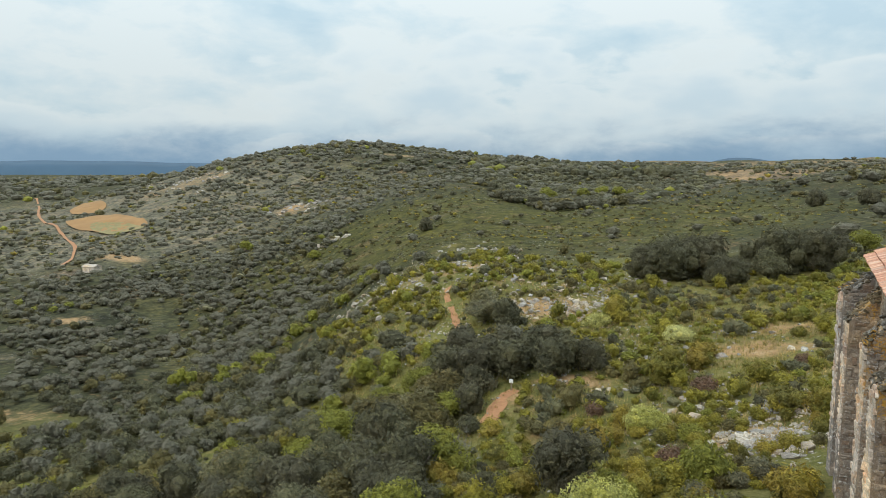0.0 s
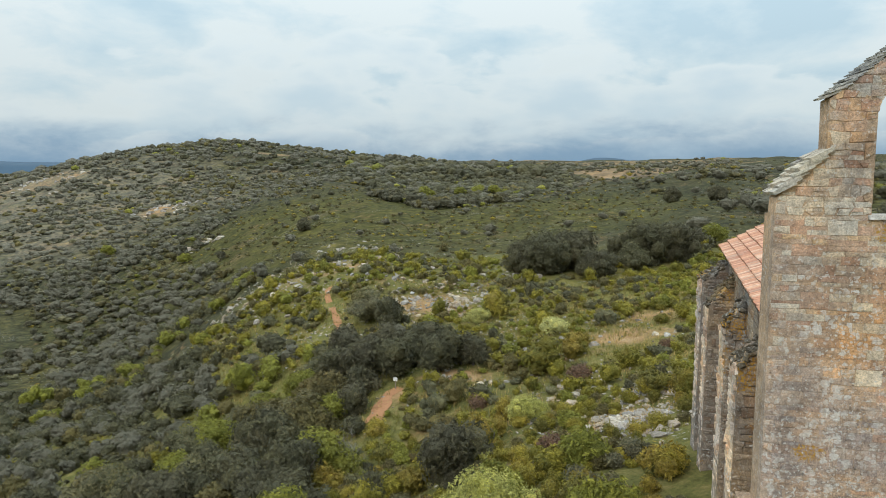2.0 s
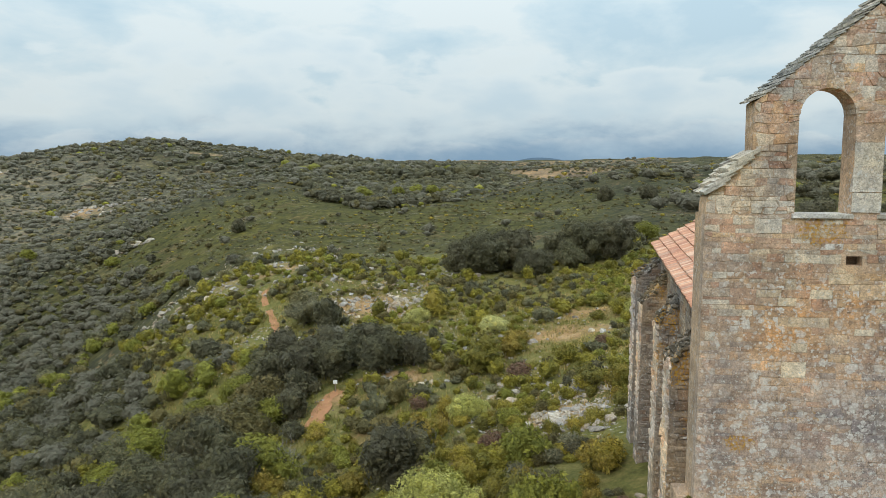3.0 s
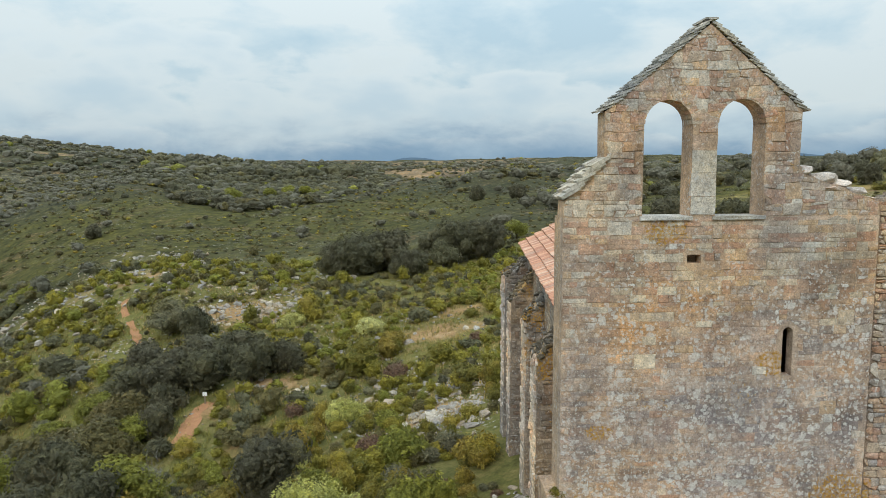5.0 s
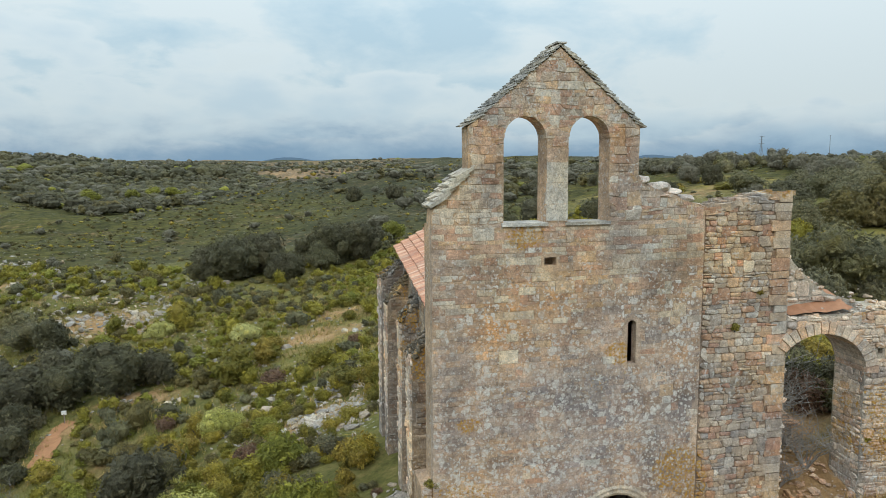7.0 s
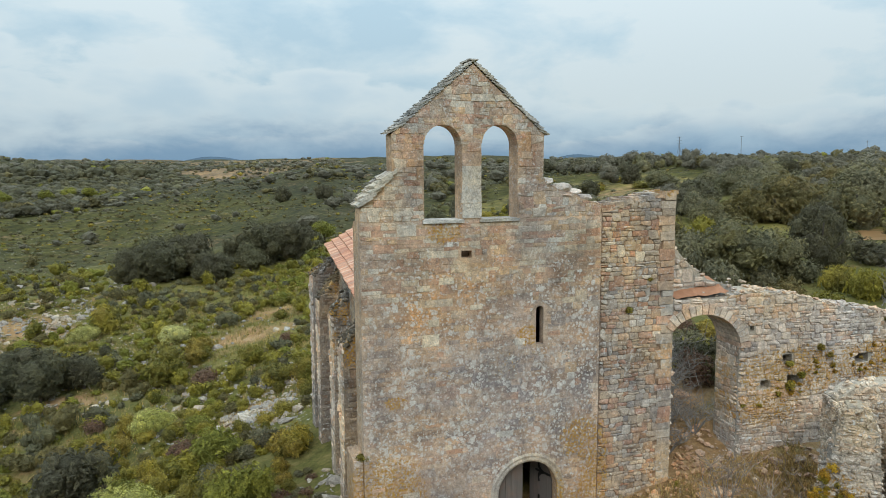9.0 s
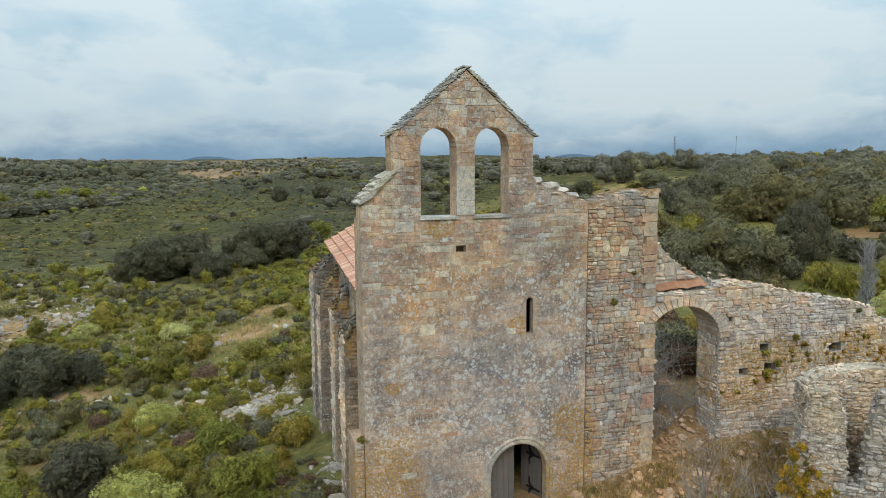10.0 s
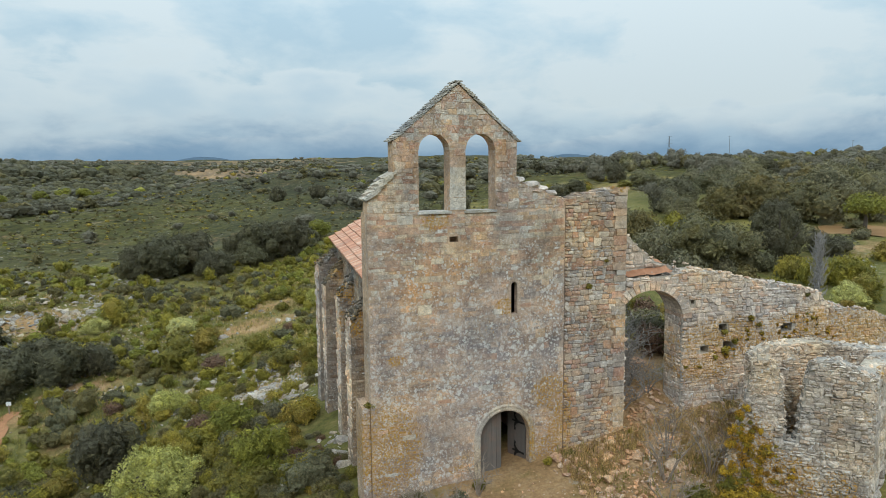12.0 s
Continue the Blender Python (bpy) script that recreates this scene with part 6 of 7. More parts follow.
CLEAR = [(-24, 61.5, 4.2), (-19.5, 66, 3.2), (-28, 70, 2.6), (-17, 79, 3.0), (-45, 73, 3.0), (-12, 39, 1.6), (-456, 353, 27), (-398, 305, 20), (-375, 298, 21), (-350, 291, 20), (-255, 206, 9), (-186, 127, 6), (-108, 56, 5), (48.5, 24.5, 6.5), (41.5, 16.5, 6.0), (56, 49, 3), (36, 20, 6), (30, 16, 6), (-1.0, 45.3, 4.5), (-2.4, 41.5, 3.0), (5, -2, 5.0), (10, -2, 5.0), (-24, 60.8, 2.6), (-20, 64.5, 1.8), (-15.5, 79, 2), (-2.2, 24.5, 1.3), (-0.3, 26.8, 1.1), (1.2, 27.9, 0.8), (-33, 54.2, 1.7), (-42, 79.5, 3.2), (-36, 90, 2.2), (-56, 79, 3), (-64, 85.5, 3), (-16.3, 40.3, 1.2), (-48, 106, 3), (-2, 22, 2.0), (0.3, 24.5, 1.4), (-0.6, 19.4, 1.5), (-0.9, 9, 1.3), (-253, 474, 17), (-390, 390, 18), (-372, 402, 12), (-232, 303, 10), (2.5, 52, 3.5)]


def free_spot(x, y):
    ok = np.ones(len(x), bool)
    for cx, cy, r in CLEAR:
        ok &= np.hypot(x - cx, y - cy) > r
    for name, line in PATHS.items():
        wide = 3.2 if name == "far" else 0.95
        for (x0, y0), (x1, y1) in zip(line, line[1:]):
            t = np.clip(((x - x0) * (x1 - x0) + (y - y0) * (y1 - y0)) / ((x1 - x0) ** 2 + (y1 - y0) ** 2), 0, 1)
            ok &= np.hypot(x - x0 - t * (x1 - x0), y - y0 - t * (y1 - y0)) > wide
    ok &= ~((x > -0.6) & (x < 23) & (y > -9) & (y < 19))
    return ok


def polar(x, y):
    return np.degrees(np.arctan2(-(x - KNOLL[0]), y - KNOLL[1])), np.hypot(x - KNOLL[0], y - KNOLL[1])


def soft(v, a, b):
    u = np.clip((v - a) / (b - a), 0, 1)
    return u * u * (3 - 2 * u)


# stretches of the plan: the closed valley wood, its glades, the wood in the far hollow, the open heath spur
VALLEY_WOOD = [(-70, 28), (-103, 49), (-154, 83), (-215, 123), (-248, 168), (-225, 175), (-231, 210), (-229, 251), (-226, 275), (-177, 243), (-143, 200), (-129, 172), (-65, 103), (-67, 95), (-73, 89), (-84, 92), (-58, 67),
               (-42, 54), (-31, 50), (-22, 52), (-16, 45), (-19, 41), (-22, 38), (-22, 32), (-25, 29), (-16, 18), (-30, 4), (-60, 0)]
GLADES = [[(-112, 56), (-110, 64), (-98, 56), (-87, 43), (-90, 41)], [(-132, 101), (-122, 112), (-105, 92), (-115, 85)], [(-204, 137), (-189, 144), (-171, 124), (-181, 119)],
          [(-181, 153), (-170, 159), (-147, 133), (-154, 124)], [(-257, 200), (-273, 227), (-259, 235), (-239, 213)]]
HOLLOW_WOOD = [(-168, 372), (-190, 480), (-130, 550), (-60, 545), (-12, 450), (-21, 340), (-45, 256), (-55, 205), (-83, 233)]
HEATH_SPUR = [(-156, 225), (-160, 254), (-135, 274), (-153, 390), (-130, 376), (-103, 276), (-63, 198), (-51, 196), (-27, 245), (-15, 272), (4, 229), (25, 157), (18, 114), (6, 100), (-16, 100), (-30, 86), (-46, 100), (-58, 106), (-69, 111), (-122, 179), (-154, 213)]


def within(x, y, loop):
    hit = np.zeros(len(x), bool)
    for (x0, y0), (x1, y1) in zip(loop, loop[1:] + loop[:1]):
        if y0 != y1:
            hit ^= ((y0 > y) != (y1 > y)) & (x < x0 + (x1 - x0) * (y - y0) / (y1 - y0))
    return hit


def wood_cover(x, y):
    """How thickly trees stand, 0 to 1."""
    b, d = polar(x, y)
    n = fbm(x / 38, y / 38, 3, 70)
    wx, wy = x + fbm(x / 16, y / 16, 3, 71) * 0.07 * d, y + fbm(x / 16, y / 16, 3, 72) * 0.07 * d
    valley = within(wx, wy, VALLEY_WOOD) * np.where(d > 130, np.clip(0.9 + n * 0.9, 0.35, 1), 1.0)
    left = soft(b, 36, 42) * soft(d, 170, 230) * np.clip(0.34 + n * 1.5, 0.05, 0.9) * (1 - 0.4 * soft(d, 330, 520))
    hill = soft(b, 10, 16) * soft(d, 235, 275) * np.clip(0.82 + n * 1.3 + 1.2 * fbm(x / 11, y / 11, 2, 74), 0.12, 1.0) * (1 - 0.62 * soft(b, 39, 46))
    hollow = within(wx, wy, HOLLOW_WOOD) * 0.95
    ridge = soft(b, -8, 0) * soft(d, 300, 380) * np.clip(0.16 + n * 1.3, 0.03, 0.7)
    right = soft(-b, 27, 31) * soft(d, 33, 42) * (1 - soft(d, 230, 330) * 0.5) * np.where(d > 72, np.clip(0.14 + 0.34 * soft(-b, 37, 47) + n * 1.8, 0.03, 0.85), 0.10)
    mid = soft(-b, 2, 10) * (1 - soft(-b, 27, 31)) * soft(d, 95, 150) * np.clip(0.05 + n * 0.5 + 0.2 * soft(d, 240, 300), 0.01, 0.4)
    cover = np.maximum.reduce([valley, left, hill, hollow, ridge, right, mid, 0.02 * soft(d, 60, 110) + 0 * d])
    cover = np.where(within(wx, wy, HEATH_SPUR), 0.012, cover)
    for loop in GLADES:
        cover = np.where(within(wx, wy, loop), 0.04, cover)
    return np.clip(cover, 0, 1)


def leaf_mood(x, y):
    """Slow drifts in which kind of plant prevails, about -0.5 to 0.5."""
    return fbm(x / 11, y / 11, 3, 83) + 0.5 * fbm(x / 3.5, y / 3.5, 2, 84)


def scatter(rng, b0, b1, d0, d1, gap, cover):
    """Spots in a sector, about gap metres apart where cover is 1."""
    n = int(math.radians(b1 - b0) / 2 * (d1 * d1 - d0 * d0) / (gap * gap))
    b = np.radians(rng.uniform(b0, b1, n))
    d = np.sqrt(rng.uniform(d0 * d0, d1 * d1, n))
    x, y = KNOLL[0] - d * np.sin(b), KNOLL[1] + d * np.cos(b)
    keep = (rng.uniform(size=n) < cover(x, y)) & free_spot(x, y)
    x, y = x[keep], y[keep]
    # thin out crowded spots
    cell, out = {}, []
    for i in range(len(x)):
        k = (int(x[i] // gap), int(y[i] // gap))
        if any((x[i] - x[j]) ** 2 + (y[i] - y[j]) ** 2 < (0.62 * gap) ** 2 for p in (-1, 0, 1) for q in (-1, 0, 1) for j in cell.get((k[0] + p, k[1] + q), ())):
            continue
        cell.setdefault(k, []).append(i)
        out.append(i)
    return x[out], y[out]


def join_plants(name, spots, units, mats, label, category):
    """Many plants as one mesh. spots: (x, y, radius, rise, kind); units: for each kind, a list of (verts, tris)."""
    r = random.Random(name)
    vs, fs, ix, base = [], [], [], 0
    z = land([s[0] for s in spots], [s[1] for s in spots])
    for (x, y, rad, rise, kind), g in zip(spots, z):
        v, f = units[kind][r.randrange(len(units[kind]))]
        a = r.uniform(0, 6.28)
        c, s = math.cos(a), math.sin(a)
        vs.append(v @ np.array([[c, s, 0], [-s, c, 0], [0, 0, rise]]) * rad + (x, y, g - 0.1))
        fs.append(f + base)
        ix.append(np.full(len(f), kind))
        base += len(v)
    me = array_mesh(name, np.concatenate(vs), np.concatenate(fs), mats, np.concatenate(ix))
    return tagged(new(name, me), label, category, kind="stuff")


def vegetation():
    rng = random.Random(77)
    npr = np.random.RandomState(77)
    for spots, kinds, rise in ((OAKS, TREES["oak"], 1.0), (OAKS2, TREES["oak"], 0.9), (OLIVES, TREES["grey"], 0.85), (LIMES, TREES["lime"], 0.8),
                               (PALES, SHRUBS["pale"], 1.0), (GREENS, SHRUBS["green"], 0.95), (RUSSETS, SHRUBS["russet"], 0.9)):
        for x, y, w in spots:
            large = kinds is TREES["oak"] and w > 5
            ob = plant(rng.choice(TREES["big"] if large else kinds), x, y, w / 2 * 1.12, rng.uniform(0, 6.28), (1.06 if large else rise) * rng.uniform(0.9, 1.1))
            if large:
                ob.matrix_basis = Matrix.Translation((0, 0, -0.1 * w)) @ ob.matrix_basis
    for kind, x, y, w, h in BACK:
        ob = rng.choice(SHRUBS[kind[:-6]] if kind.endswith("_shrub") else TREES[kind])
        v = np.array([q.co[:] for c in ob.children for q in c.data.vertices])
        wide, high = np.abs(v[:, :2]).max(), v[:, 2].max()
        sink = 0.0 if kind == "umbrella" else 0.16 * h
        ob = plant(ob, x, y, w / 2 / wide, rng.uniform(0, 6.28), (h + sink) / high * wide * 2 / w)
        ob.matrix_basis = Matrix.Translation((0, 0, -sink)) @ ob.matrix_basis
    taken = np.array([(x, y, w) for _, x, y, w, _ in BACK] + [(x, y, w) for s in (OAKS, OAKS2, OLIVES, LIMES, PALES, GREENS, RUSSETS) for x, y, w in s])

    def apart(x, y, k=0.42):
        return (np.hypot(x[:, None] - taken[None, :, 0], y[:, None] - taken[None, :, 1]) > taken[None, :, 2] * k).all(1)

    # nearest woods: every tree a thing of its own
    dark, mixed, bright = ("oak", "oak", "oak", "grey"), ("oak", "grey", "olive", "olive"), ("olive", "lime", "olive", "lime", "grey")
    for b0, b1, d0, d1, gap, wild in ((12, 62, 24, 66, 2.35, True), (-58, -26, 44, 72, 3.4, False)):
        x, y = scatter(npr, b0, b1, d0, d1, gap, wood_cover)
        keep = apart(x, y)
        x, y = x[keep], y[keep]
        for px, py, q in zip(x, y, leaf_mood(x, y) + 0.02):
            k = rng.choice(bright if q > 0.12 else mixed if q > -0.05 else dark) if wild else rng.choice(("grey", "grey", "grey", "olive", "oak"))
            plant(rng.choice(TREES[k]), px, py, gap * (rng.uniform(0.72, 1.15) if wild else rng.uniform(0.4, 0.75)), rng.uniform(0, 6.28), rng.uniform(0.75, 1.15))
    # woods farther off, joined; the maquis leaves carry distance haze in their colour
    maquis = [L_OAK, L_HAZE_MAQUIS, L_LIME, L_HEATH, L_GREY]
    lift = lambda vf: (vf[0] + (0, 0, 0.12), vf[1])
    mid = [[lift(crown_arrays(60 + 7 * k + s, 5, 90, 0.15, core=0.86)) for s in range(4)] for k in range(5)]
    rear = [[lift(crown_arrays(80 + 7 * k + s, 3, 26, 0.22, core=0.92)) for s in range(4)] for k in range(5)]
    sink = lambda vf: (vf[0] - (0, 0, 0.3), vf[1])
    far = [[sink(crown_arrays(90 + 7 * k + s, 1, 10, 0.36, core=1.25)) for s in range(4)] for k in range(5)]

    def pick(q, grey, wood=False):
        near = (0.05, 0.15, 0.28, 0.34, 0.18) if q > 0.11 else (0.25, 0.28, 0.04, 0.25, 0.18) if q > -0.06 else (0.55, 0.38, 0.0, 0.03, 0.04)
        if wood:
            return rng.choices(range(5), (0.78, 0.13, 0.02, 0.05, 0.02))[0]
        # mix for far stands, mostly the leaf colour with haze painted in
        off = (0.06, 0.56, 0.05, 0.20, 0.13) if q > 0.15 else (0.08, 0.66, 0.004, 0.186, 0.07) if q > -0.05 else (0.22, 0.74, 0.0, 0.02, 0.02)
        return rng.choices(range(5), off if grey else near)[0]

    def stand(name, label, units, sectors, small, tall, grey):
        spots = []
        for b0, b1, d0, d1, gap in sectors:
            x, y = scatter(npr, b0, b1, d0, d1, gap, wood_cover)
            keep = apart(x, y)
            x, y = x[keep], y[keep]
            spots += [(px, py, gap * (1.0 + 0.55 * w) * (small[0] + (small[1] - small[0]) * rng.random() ** 1.7), rng.uniform(*tall), pick(q, grey, w)) for px, py, q, w in zip(x, y, leaf_mood(x / 2.5, y / 2.5), within(x, y, HOLLOW_WOOD))]
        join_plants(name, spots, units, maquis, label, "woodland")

    leafy = [[lift(crown_arrays(140 + 7 * k + s, 9, 240, 0.085, core=0.84)) for s in range(4)] for k in range(5)]
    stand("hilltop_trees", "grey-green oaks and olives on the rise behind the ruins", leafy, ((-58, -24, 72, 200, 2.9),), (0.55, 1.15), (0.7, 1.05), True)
    stand("distant_woods", "evergreen oak woods filling the valley", mid, ((10, 62, 66, 150, 2.2),), (0.60, 1.15), (0.7, 1.1), False)
    stand("valley_woods", "oak woods on the valley slopes, paled by painted haze", rear, ((-24, -4, 110, 300, 4.0), (-4, 62, 150, 300, 2.6), (-60, -24, 200, 300, 3.4)), (0.60, 1.25), (0.55, 0.9), True)
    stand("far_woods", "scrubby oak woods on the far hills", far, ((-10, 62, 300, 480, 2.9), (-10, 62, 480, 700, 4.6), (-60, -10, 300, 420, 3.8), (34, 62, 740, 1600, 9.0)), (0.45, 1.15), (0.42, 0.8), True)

    # garrigue shrubs on the near slope: the closest ones singly, the others joined
    def shrub_cover(x, y):
        n = fbm(x / 6, y / 6, 3, 33)
        return np.clip(1.15 + n * 1.6, 0.18, 1.0) * (1 - 0.86 * soft(wood_cover(x, y), 0.4, 0.8))

    names = ["green", "heath", "oak", "grey", "lime"]
    unit = [[crown_arrays(200 + 9 * k + s, 3, 48, 0.175, flat=0.62, core=0.86, low=-0.15) for s in range(4)] for k in range(5)]
    small = [[crown_arrays(300 + 9 * k + s, 1, 14, 0.34, flat=0.5, core=0.95, low=-0.1) for s in range(3)] for k in range(5)]
    mats = [L_GREEN, L_HEATH, L_OAK, L_GREY, L_LIME]
    x, y = scatter(npr, -24, 58, 14, 112, 1.0, shrub_cover)
    keep = apart(x, y, 0.42)
    x, y = x[keep], y[keep]
    b, d = polar(x, y)
    order = np.argsort(d)
    mood = leaf_mood(x * 1.6, y * 1.6)
    spots, single = [], 0
    for i in order:
        q = mood[i]
        k = rng.choices(range(5), (0.62, 0.06, 0.02, 0.05, 0.25) if q > 0.12 else (0.5, 0.22, 0.06, 0.12, 0.10) if q > -0.1 else (0.30, 0.36, 0.07, 0.24, 0.03))[0]
        rad = rng.uniform(0.40, 0.90) * (rng.uniform(1.4, 2.1) if rng.random() < 0.20 else 1)
        if single < 290 and -14 < b[i] < 30 and d[i] > 20:
            plant(rng.choice(SHRUBS[names[k]]), x[i], y[i], rad, rng.uniform(0, 6.28), rng.uniform(0.75, 1.3))
            single += 1
        else:
            spots.append((x[i], y[i], rad, rng.uniform(0.7, 1.25), k))
    join_plants("garrigue_shrubs", spots, unit, mats, "low green and olive garrigue scrub among stones", "scrub")
    spots = []
    for b0, b1, d0, d1, gap, dens in ((-30, 45, 112, 190, 1.7, 0.85), (-60, -30, 112, 190, 2.0, 0.5), (-60, 45, 190, 330, 2.7, 0.7), (-22, 62, 330, 560, 6.0, 0.4)):
        cov = lambda x, y: dens * np.clip(0.6 + fbm(x / 25, y / 25, 3, 5) * 1.8, 0.06, 1) * (1 - 0.8 * soft(wood_cover(x, y), 0.4, 0.8))
        x, y = scatter(npr, b0, b1, d0, d1, gap, cov)
        spots += [(px, py, gap * rng.uniform(0.22, 0.55), rng.uniform(0.3, 0.75), rng.choices(range(5), (0.15, 0.52, 0.12, 0.205, 0.005))[0]) for px, py in zip(x, y)]
    join_plants("heath_scrub", spots, small, mats, "thin olive heath on the far slopes", "scrub")
    for kinds in (*TREES.values(), *SHRUBS.values()):
        for ob in kinds:
            if ob.name not in USED:
                plant(ob, rng.uniform(-38, -32), rng.uniform(30, 36), 1.2, 0)


vegetation()

# ---- paths, fields, rocks and the far distance ----
def drape(name, outline_rows, mat, label, category, lift):
    bm = bmesh.new()
    rows = []
    for row in outline_rows:
        z = land([p[0] for p in row], [p[1] for p in row])
        rows.append([bm.verts.new((p[0], p[1], q + lift)) for p, q in zip(row, z)])
    for a, b in zip(rows, rows[1:]):
        for i in range(len(a) - 1):
            bm.faces.new((a[i], a[i + 1], b[i + 1], b[i]))
    bmesh.ops.recalc_face_normals(bm, faces=bm.faces[:])
    for f in bm.faces:
        f.smooth = True
        if f.normal.z < 0:
            f.normal_flip()
    return tagged(part(name, bm, mat), label, category, kind="structure")


def path_strip(name, line, wide, lift, label, rng, step=0.6):
    pts = []
    for k in range(len(line) - 1):
        p0, p1, p2, p3 = (Vector((*line[min(max(j, 0), len(line) - 1)], 0)) for j in (k - 1, k, k + 1, k + 2))
        n = max(2, int((p2 - p1).length / step))
        for i in range(n):
            t = i / n
            pts.append(0.5 * ((2 * p1) + (p2 - p0) * t + (2 * p0 - 5 * p1 + 4 * p2 - p3) * t * t + (3 * p1 - p0 - 3 * p2 + p3) * t**3))
    rows = []
    for k, p in enumerate(pts):
        d = (pts[min(k + 1, len(pts) - 1)] - pts[max(k - 1, 0)]).normalized()
        s = Vector((-d.y, d.x, 0))
        w = wide * (1 + 0.2 * math.sin(k * 0.7) + 0.18 * math.sin(k * 1.9 + 1) + rng.uniform(-0.08, 0.08))
        rows.append([tuple((p + s * w * f)[:2]) for f in (-1, -0.6, -0.2, 0.2, 0.6, 1)])
    return drape(name, rows, M_PATH, label, "path", lift)


def field(name, cx, cy, rx, ry, turn, mat, label, seed, lift, n=24):
    rows = []
    c, s = math.cos(turn), math.sin(turn)
    for i in range(n // 2 + 1):
        f = i / (n // 2)
        row = []
        for j in range(n + 1):
            a = 2 * math.pi * j / n
            k = f * (1 + 0.07 * math.sin(2 * a + seed) + 0.05 * math.sin(3 * a + seed * 2.1))
            u, v = rx * k * math.cos(a), ry * k * math.sin(a)
            row.append((cx + u * c - v * s, cy + u * s + v * c))
        rows.append(row)
    return drape(name, rows, mat, label, "field", lift)


def grounds():
    rng = random.Random(5)
    path_strip("footpath", PATHS["near"], 0.62, 0.06, "worn ochre earth footpath between shrubs", rng)
    path_strip("footpath", PATHS["mid"], 0.36, 0.09, "narrow ochre earth footpath climbing the spur", rng)
    path_strip("track", PATHS["far"], 0.85, 0.7, "winding ochre earth track in the valley", rng, 6)
    field("field", -456, 353, 25, 13, 2.46, M_FIELD, "bare ochre ploughed field in the valley", 1, 0.55)
    field("field", -375, 298, 46, 15, 2.86, M_FIELD, "ochre and yellow fallow field in the valley", 2, 0.55)
    field("field", -350, 285, 34, 8, 2.86, M_MEADOW, "olive fallow strip beside the ploughed field", 4, 0.62)
    field("meadow", 48.5, 24.5, 6.5, 4.0, -0.5, M_FIELD, "dry ochre grass field behind the ruins", 6, 0.07)
    field("field", 120, 150, 30, 12, -0.2, M_MEADOW, "dry pasture on the rise", 13, 0.5)

    # limestone outcrops: x, y, spread, number
    far_outcrops = [(-390, 390, 26, 26), (-372, 402, 18, 14), (-232, 303, 12, 16), (-145, 209, 7, 14), (-225, 312, 10, 16), (-415, 400, 22, 24), (-340, 357, 12, 10)]
    outcrops = [(-24, 60.8, 2.8, 50), (-20, 64.5, 2.6, 34), (-28, 70, 2.4, 20), (-9, 47, 3.0, 12), (-6, 30, 2.5, 10), (-18, 68.5, 2.2, 14), (-15.5, 79, 2.6, 24), (-1.8, 23.0, 0.8, 10), (-33, 54.2, 1.7, 24), (-48, 106, 4.5, 22), (-42, 79.5, 4.5, 40),
                (-36, 90, 3.5, 18), (-56, 79, 4, 22), (-64, 85.5, 4, 20), (-16.3, 40.3, 0.9, 8), (-12.5, 52.2, 1.4, 9), (-4.8, 27.5, 0.9, 8), (-12.7, 38.8, 0.8, 5), (0.1, 6.0, 0.6, 6), (0.5, 8.6, 0.5, 4), (-6.5, 33.0, 0.9, 6), (-10.5, 50.0, 1.6, 9), (19.8, 1.5, 1.4, 8), (23.5, 0.6, 1.3, 8), (-45.9, 67.5, 3.0, 14)]
    outcrops += [(-20, 68, 2.6, 40), (-23, 65, 2.4, 30), (-26, 61.6, 2.0, 26), (-17.5, 63.5, 2.0, 20), (-17, 79.5, 3.0, 30), (-46, 97, 5, 40), (-37, 84, 4, 40), (-40, 76, 3, 30), (-62, 87, 3.5, 40), (-55, 80.5, 3, 36), (-47, 70, 3, 30), (-48, 82, 3.5, 30),
                 (-38.6, 65.7, 2, 20), (-5, 27, 1.2, 14), (-1.6, 23.5, 1.3, 34), (-0.4, 26.5, 1.4, 34), (0.6, 29.5, 1.2, 22), (-0.8, 30, 1.3, 16), (0.3, 31.5, 0.9, 10), (-0.7, 20.8, 0.8, 12), (-3.5, 19.7, 1.2, 10), (-12.4, 51.5, 1.2, 12), (-1.9, 52.5, 1.5, 12), (-8.6, 46, 1.2, 12), (3.5, 46, 1.5, 10), (-4.6, 35, 1.4, 12), (-7, 40, 1.5, 14), (-10.5, 44, 1.6, 14), (-14, 47, 1.6, 14), (-4, 23, 1.2, 10)]
    kinds = []
    for s in range(7):
        bm = bmesh.new()
        broken_block(bm, s + 300)
        me = bpy.data.meshes.new("rock")
        bm.to_mesh(me), bm.free()
        me.materials.append(M_ROCK)
        kinds.append(me)
    chips = []
    for cx, cy, sp, n in outcrops:
        for _ in range(int(n * (1.5 if cy < 30 else 1.2))):
            x, y = rng.gauss(cx, sp * 1.0), rng.gauss(cy, sp * 1.0)
            r = 0.06 + 0.46 * rng.random() ** 2.8 * (1.3 if sp > 2 else 1.0)
            if y > 60 or r < 0.12:
                chips.append((x, y, ground_at(x, y) + 0.05, r * 1.2))
                continue
            ob = tagged(new("rock", rng.choice(kinds)), "pale grey weathered limestone rock on the slope", "rock", "limestone outcrops")
            ob.matrix_basis = Matrix.Translation((x, y, ground_at(x, y) - r * 0.02)) @ pose(0, 0, 0, rng.uniform(-32, 32), rng.uniform(-32, 32), rng.uniform(0, 360)) @ Matrix.Diagonal((r * rng.uniform(0.8, 1.5), r, r * rng.uniform(0.7, 1.3), 1))
        for _ in range(n * 5):
            x, y = rng.gauss(cx, sp * 1.5), rng.gauss(cy, sp * 1.5)
